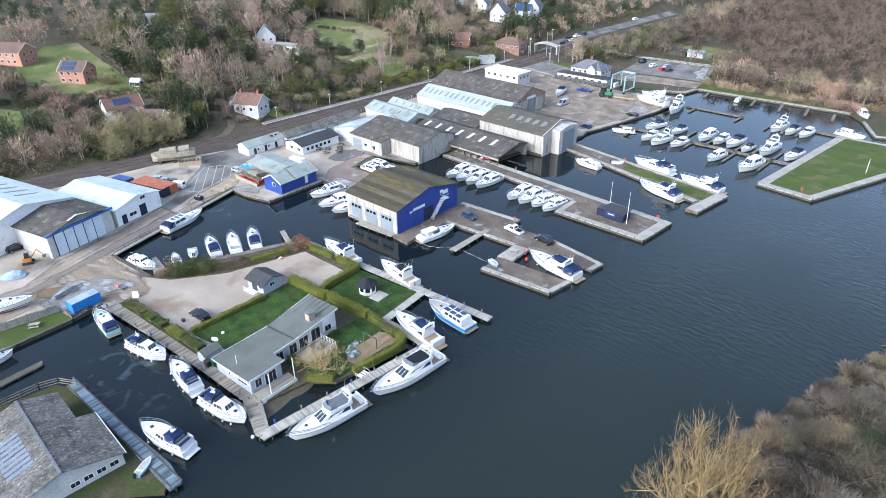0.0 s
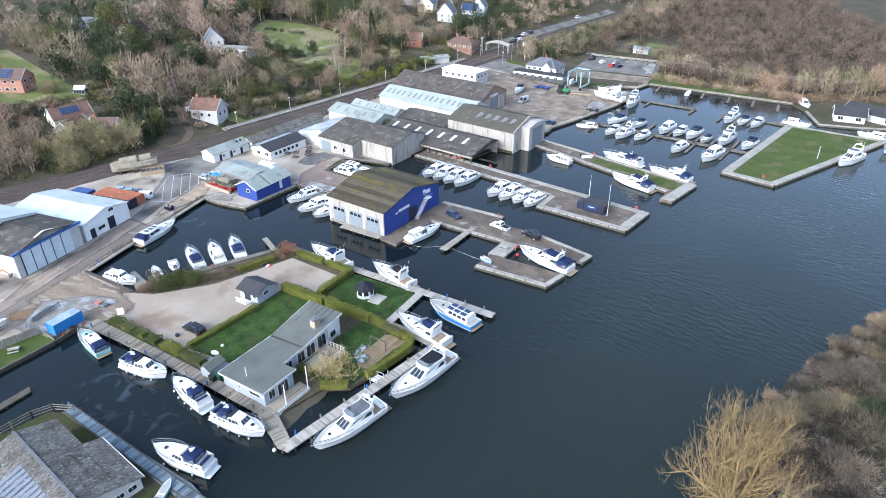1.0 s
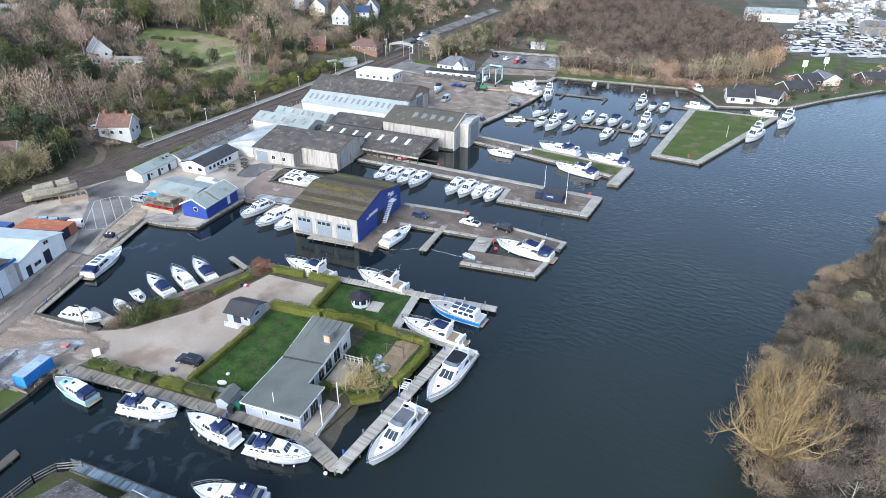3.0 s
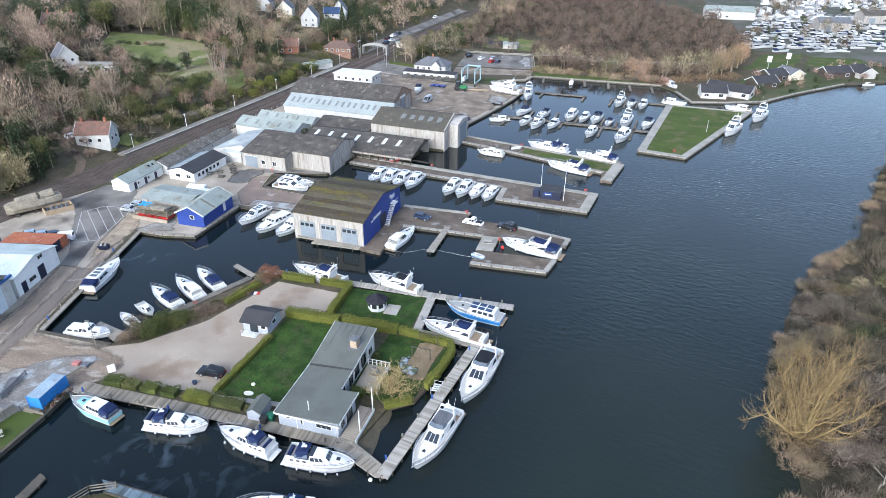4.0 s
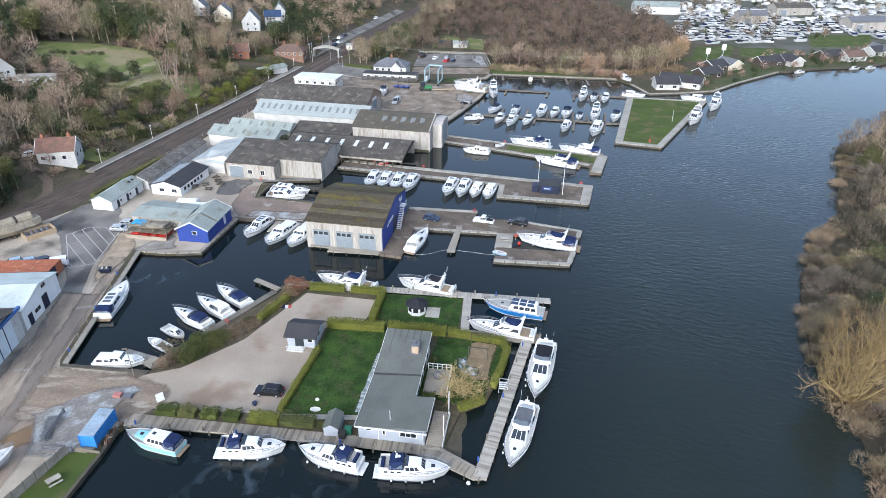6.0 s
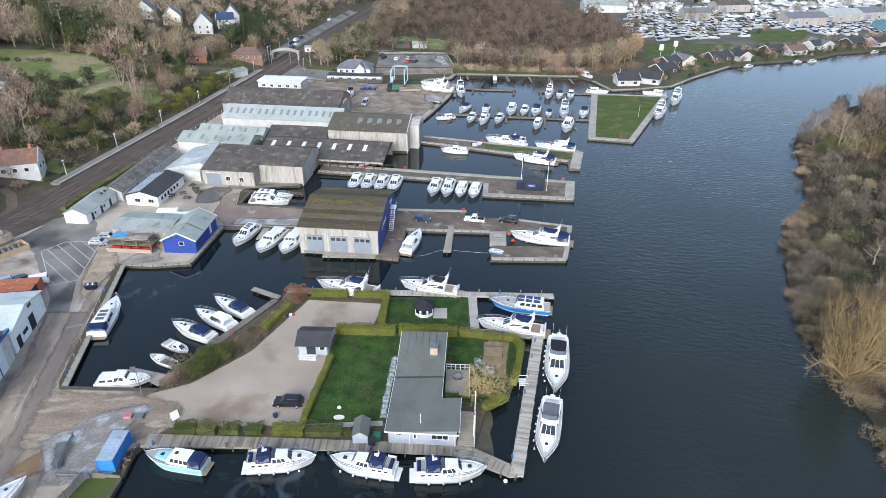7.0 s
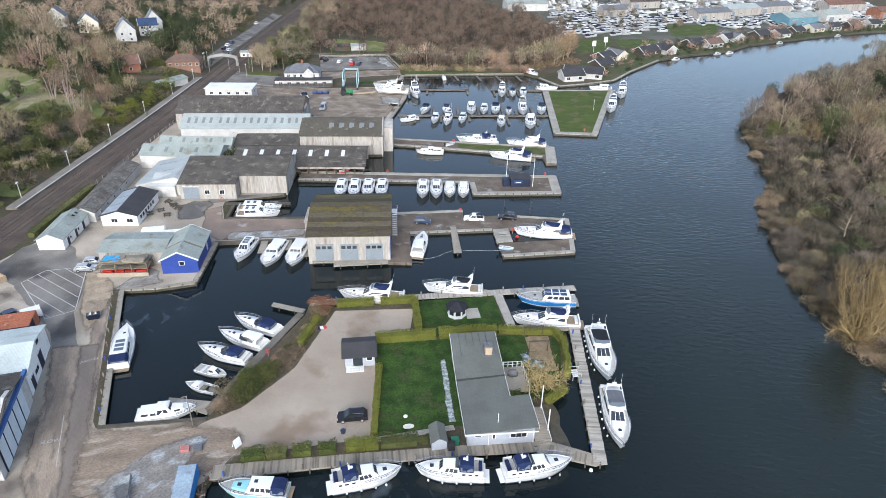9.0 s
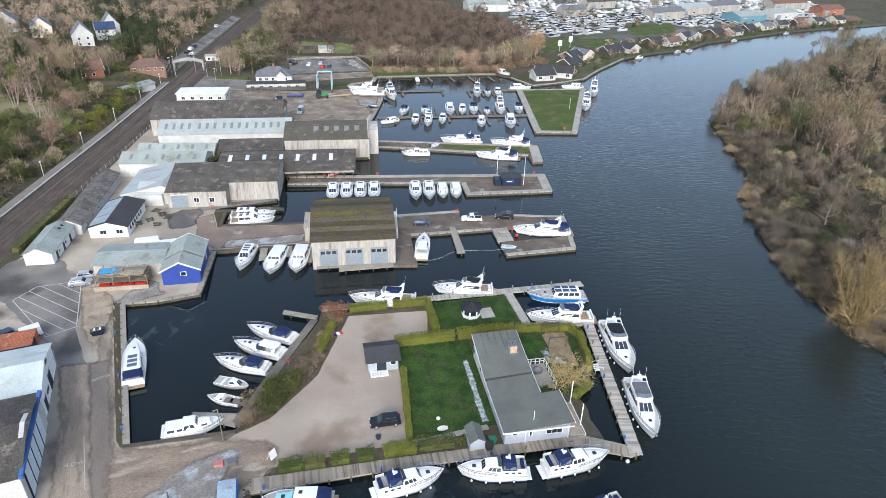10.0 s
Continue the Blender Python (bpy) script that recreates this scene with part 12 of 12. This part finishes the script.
for x, y in spots[150:]:
    a = radians(r.choice((20, 110, 200, 290)) + r.uniform(-12, 12))
    L = r.uniform(7, 10)
    c, s = math.cos(a), math.sin(a)
    poly = [(x + c * u * L - s * v * L, y + s * u * L + c * v * L) for u, v in ((-0.5, -0.16), (0.2, -0.17), (0.5, 0), (0.2, 0.17), (-0.5, 0.16))]
    g.prism(poly, 0.7, 1.9)
    poly = [(x + c * u * L - s * v * L, y + s * u * L + c * v * L) for u, v in ((-0.3, -0.12), (0.1, -0.12), (0.1, 0.12), (-0.3, 0.12))]
    g.prism(poly, 1.9, 2.9)
if g.v:
    tagged(new("distant_boats", mesh_of("distant_boats", g, leafy("laid_up_hulls", (0.045, 0.045, 0.045), (0.60, 0.60, 0.59), 0.0, 0.5, 0.05))), "mass of white boats at the far end of the boatyard", "boats", kind="stuff")
rg = random.Random(29)
garden_spots = []
for k in range(520):
    x = rg.uniform(-12, 235)
    y = float(np.interp(x, [-12, 4, 26, 46, 71, 90, 114, 167, 257], [262, 280, 303, 316, 327, 344, 356, 383, 413])) + rg.uniform(-3, 24)
    if all(math.hypot(x - a - 3, y - b - 4) > 6.0 for a, b, *_ in ALONG) and not any(inside(x, y, p_) for p_ in GREENS):
        garden_spots.append((x, y))
wood_of("garden_evergreens", "dark garden hedges and evergreens behind the riverside bungalows", garden_spots[:230], FAREVER, EVERGREEN, lambda x, y: 0.0, (0.28, 0.5))
wood_of("garden_bare_trees", "brown garden shrubs and small trees behind the riverside bungalows", garden_spots[230:330], FAR, TWIGRED, lambda x, y: 0.3, (0.3, 0.7))
yard_spots = [(rg.uniform(-20, 250), rg.uniform(372, 560)) for _ in range(150)]
yard_spots = [(x, y) for x, y in yard_spots if y > 362 + 0.44 * max(0, x - 20) and all(math.hypot(x - a, y - b) > c for a, b, c in SHEDS) and not any(inside(x, y, p_) for p_ in GREENS)]
wood_of("yard_bare_trees", "brown leafless trees among the laid-up boats", yard_spots[:60], FAR, TWIGRED, lambda x, y: 0.5, (0.5, 0.85))
wood_of("yard_evergreens", "dark hedges among the laid-up boats", yard_spots[60:], FAREVER, EVERGREEN, lambda x, y: 0.3, (0.35, 0.7))
for x, y in ((5.3, 326.1), (-3.7, 314.9)):
    o = thing("sign_post", "white advertising board on a tall post", "sign", pose(x, y, 0.65))
    part("post", Geo().tube((0, 0, 0), (0, 0, 3.2), 0.09, n=6), TRIM, o)
    part("board", Geo().box(-1.0, 1.0, -0.06, 0.06, 3.0, 5.8), TRIM, o)
for i in range(70):
    x, y = r.uniform(-10, 240), r.uniform(365, 560)
    if any(math.hypot(x - a, y - b) < c for a, b, c in SHEDS) or y < 356 + 0.44 * max(0, x - 20):
        continue
    t = BARE[r.randrange(6)] if r.random() < 0.6 else EVER[r.randrange(3)]
    tree_thing("yard_tree", "tree among the laid-up boats", (("trunk", t[0]), ("crown", t[1])), scale_turn(x, y, 0.6, r.uniform(0.45, 0.7), r.uniform(0, 360)))
for k in range(40):
    t = (k + r.random()) / 40
    x = -5 + 235 * t
    y = float(np.interp(x, [-8, 4, 26, 46, 71, 90, 114, 167, 257], [254, 271, 297, 310, 320, 338, 350, 377, 407]))
    if k in (6, 11, 12, 19, 27, 36):
        copy_thing(SAMPLES[1], pose(x + 2.2, y - 2.0, 0.0, 0, 0, 30) @ Matrix.Diagonal((0.7, 0.7, 0.7, 1)))
    elif k % 2:
        tagged(new("shrub", SHRUB[0]), "dark garden shrub by the river", "shrub").matrix_basis = scale_turn(x, y + 4, 0.5, r.uniform(0.5, 0.9), 0)

# crossing furniture, poles and wires
GREYST = mat("galvanised_steel", (0.35, 0.34, 0.31), (0.28, 0.27, 0.245), rough=0.6, metal=0.1)
cr = thing("footbridge", "pale arched steel footbridge at the level crossing", "footbridge", pose(-192.6, 272, 0.8, 0, 0, 3) @ Matrix.Diagonal((0.66, 1, 0.9, 1)))
arc = [(-1 + 20 * k / 12, 0, 3.8 + 1.4 * math.sin(math.pi * k / 12)) for k in range(13)]
for yy in (0, 1.8):
    part("side_girder", Geo().loft([[(p[0], yy - 0.06, p[2]), (p[0], yy + 0.06, p[2]), (p[0], yy + 0.06, p[2] + 1.05), (p[0], yy - 0.06, p[2] + 1.05)] for p in arc], caps=True), GREYST, cr)
part("deck", Geo().loft([[(p[0], 0, p[2] - 0.1), (p[0], 1.8, p[2] - 0.1)] for p in arc], closed=False), CONCRETE, cr)
for x in (-0.6, 18.6):
    part("stair_tower", Geo().box(x - 0.5, x + 0.5, -0.2, 2.0, 0, 4.8), GREYST, cr)
def pole(label, x, y, h, r0=0.12, m=FENCE, arm=0.0, name="pole"):
    o = thing(name, label, "pole", pose(x, y, hill(x, y)))
    part("mast", Geo().tube((0, 0, -0.3), (0, 0, h), r0, r0 * 0.7, 6), m, o)
    if arm:
        part("lamp_head", Geo().box(-0.15, 0.15, -0.35, 0.35, h - 0.1, h + 0.12), TRIM, o)
for y in (122, 145, 170, 196, 222, 246):
    pole("white platform lamp post", rail_x(y) - 7.2, y, 5.0, 0.08, TRIM, 1, "lamp_post")
for x, y, h in ((-191.3, 266.1, 8.0), (-193.2, 267.8, 7.0), (-182.4, 267.0, 11.5), (-194.4, 270, 6), (-171.2, 253.6, 5.5), (-169.8, 259.1, 8.5), (-196.8, 292.3, 6.5), (-190.0, 262.6, 5.0), (-176.5, 262.0, 6.0), (-174.6, 272.0, 7.5)):
    pole("tall pale signal mast at the crossing", x, y, h, 0.12, GREYST, 1, "signal_mast")
gable("crossing_hut", "small pale hut with flat white roof beside the crossing", -183.6, 292.0, 4, 5.5, 4.0, 2.6, 3.1, CREAM, WHITETIN, cat="hut", opens=[("S", 1.0, 0.8, 1.2, 1.1, "window"), ("S", 3.0, 0.0, 1.0, 2.0, "grey door")])
for y, lab, pt in ((306.3, "dark parked car on the lane beside the railway", CARBLACK), (313.7, "white parked car on the lane beside the railway", CARWHITE), (320.4, "dark blue parked car on the lane beside the railway", CARBLUE), (377.5, "white van parked on the lane beside the railway", CARWHITE)):
    car(lab, pt, pose(-195.4, y, hill(-195.4, y) + 0.17, 0, 0, 84), kind="suv")
fence("lane_fence", [(-190.2, 290), (-189.4, 340), (-188.6, 410)], "pale fence between lane and railway", 1.2, 8.0, 0.62, CONCRETE)
rf = thing("track_fence", "post-and-wire fence between the railway and the sheds", "fence")
for k in range(40):
    y = 118 + 3.1 * k
    part("post", Geo().box(rail_x(y) + 6.23, rail_x(y) + 6.37, y - 0.07, y + 0.07, 0.4, 1.95), CONCRETE, rf)
for zz in (1.0, 1.4, 1.8):
    part("wire", Geo().loft([[(rail_x(y) + 6.3, y, zz + 0.02), (rail_x(y) + 6.32, y, zz - 0.02), (rail_x(y) + 6.28, y, zz - 0.02)] for y in (118, 150, 182, 215, 239)], caps=True), GREYST, rf)
poles = [(-158, 268), (-92, 270), (-48, 274), (-20, 292)]
for x, y in poles:
    pole("tall timber electricity pole by the wood", x, y, 8.5, name="electricity_pole")
for dz in (0.0, -0.5):
    pts = []
    for (x0, y0), (x1, y1) in zip(poles, poles[1:]):
        pts += [(x0 + (x1 - x0) * k / 8, y0 + (y1 - y0) * k / 8, 9.0 + dz - 1.2 * (1 - (2 * k / 8 - 1) ** 2)) for k in range(9)]
    g = Geo().loft([[(x, y, z + 0.035), (x + 0.02, y + 0.03, z - 0.02), (x - 0.02, y - 0.03, z - 0.02)] for x, y, z in pts], caps=True)
    solid("overhead_wire", g, CONCRETE, "long overhead electricity wire along the wood", "wire")
solid("white_post", Geo().tube((0, 0, 0), (0, 0, 4.2), 0.06, 0.05, 6), TRIM, "white flag pole on the island lawn", "pole", pose(-28.5, 207, 0.7))
for x, y, lab in ((-139.5, 310.5, "black open-fronted stable in the paddock"), (-131.5, 312, "white horse trailer shed in the paddock")):
    gable("paddock_shed", lab, x, y, 6, 7.5, 5, 2.4, 3.2, TIMBER if "black" in lab else WHITE, DARKFELT if "black" in lab else WHITETIN)
fence("car_park_wall", [(-145.4, 294.6), (-112, 299.2), (-104.6, 273)], "low pale fence round the car park", 1.1, 3.5, 0.6, CONCRETE)
fence("yard_fence", [(-156.5, 236.4), (-133, 237.6)], "grey boarded fence of the yard", 1.6, 2.2, 0.6, SLATE)
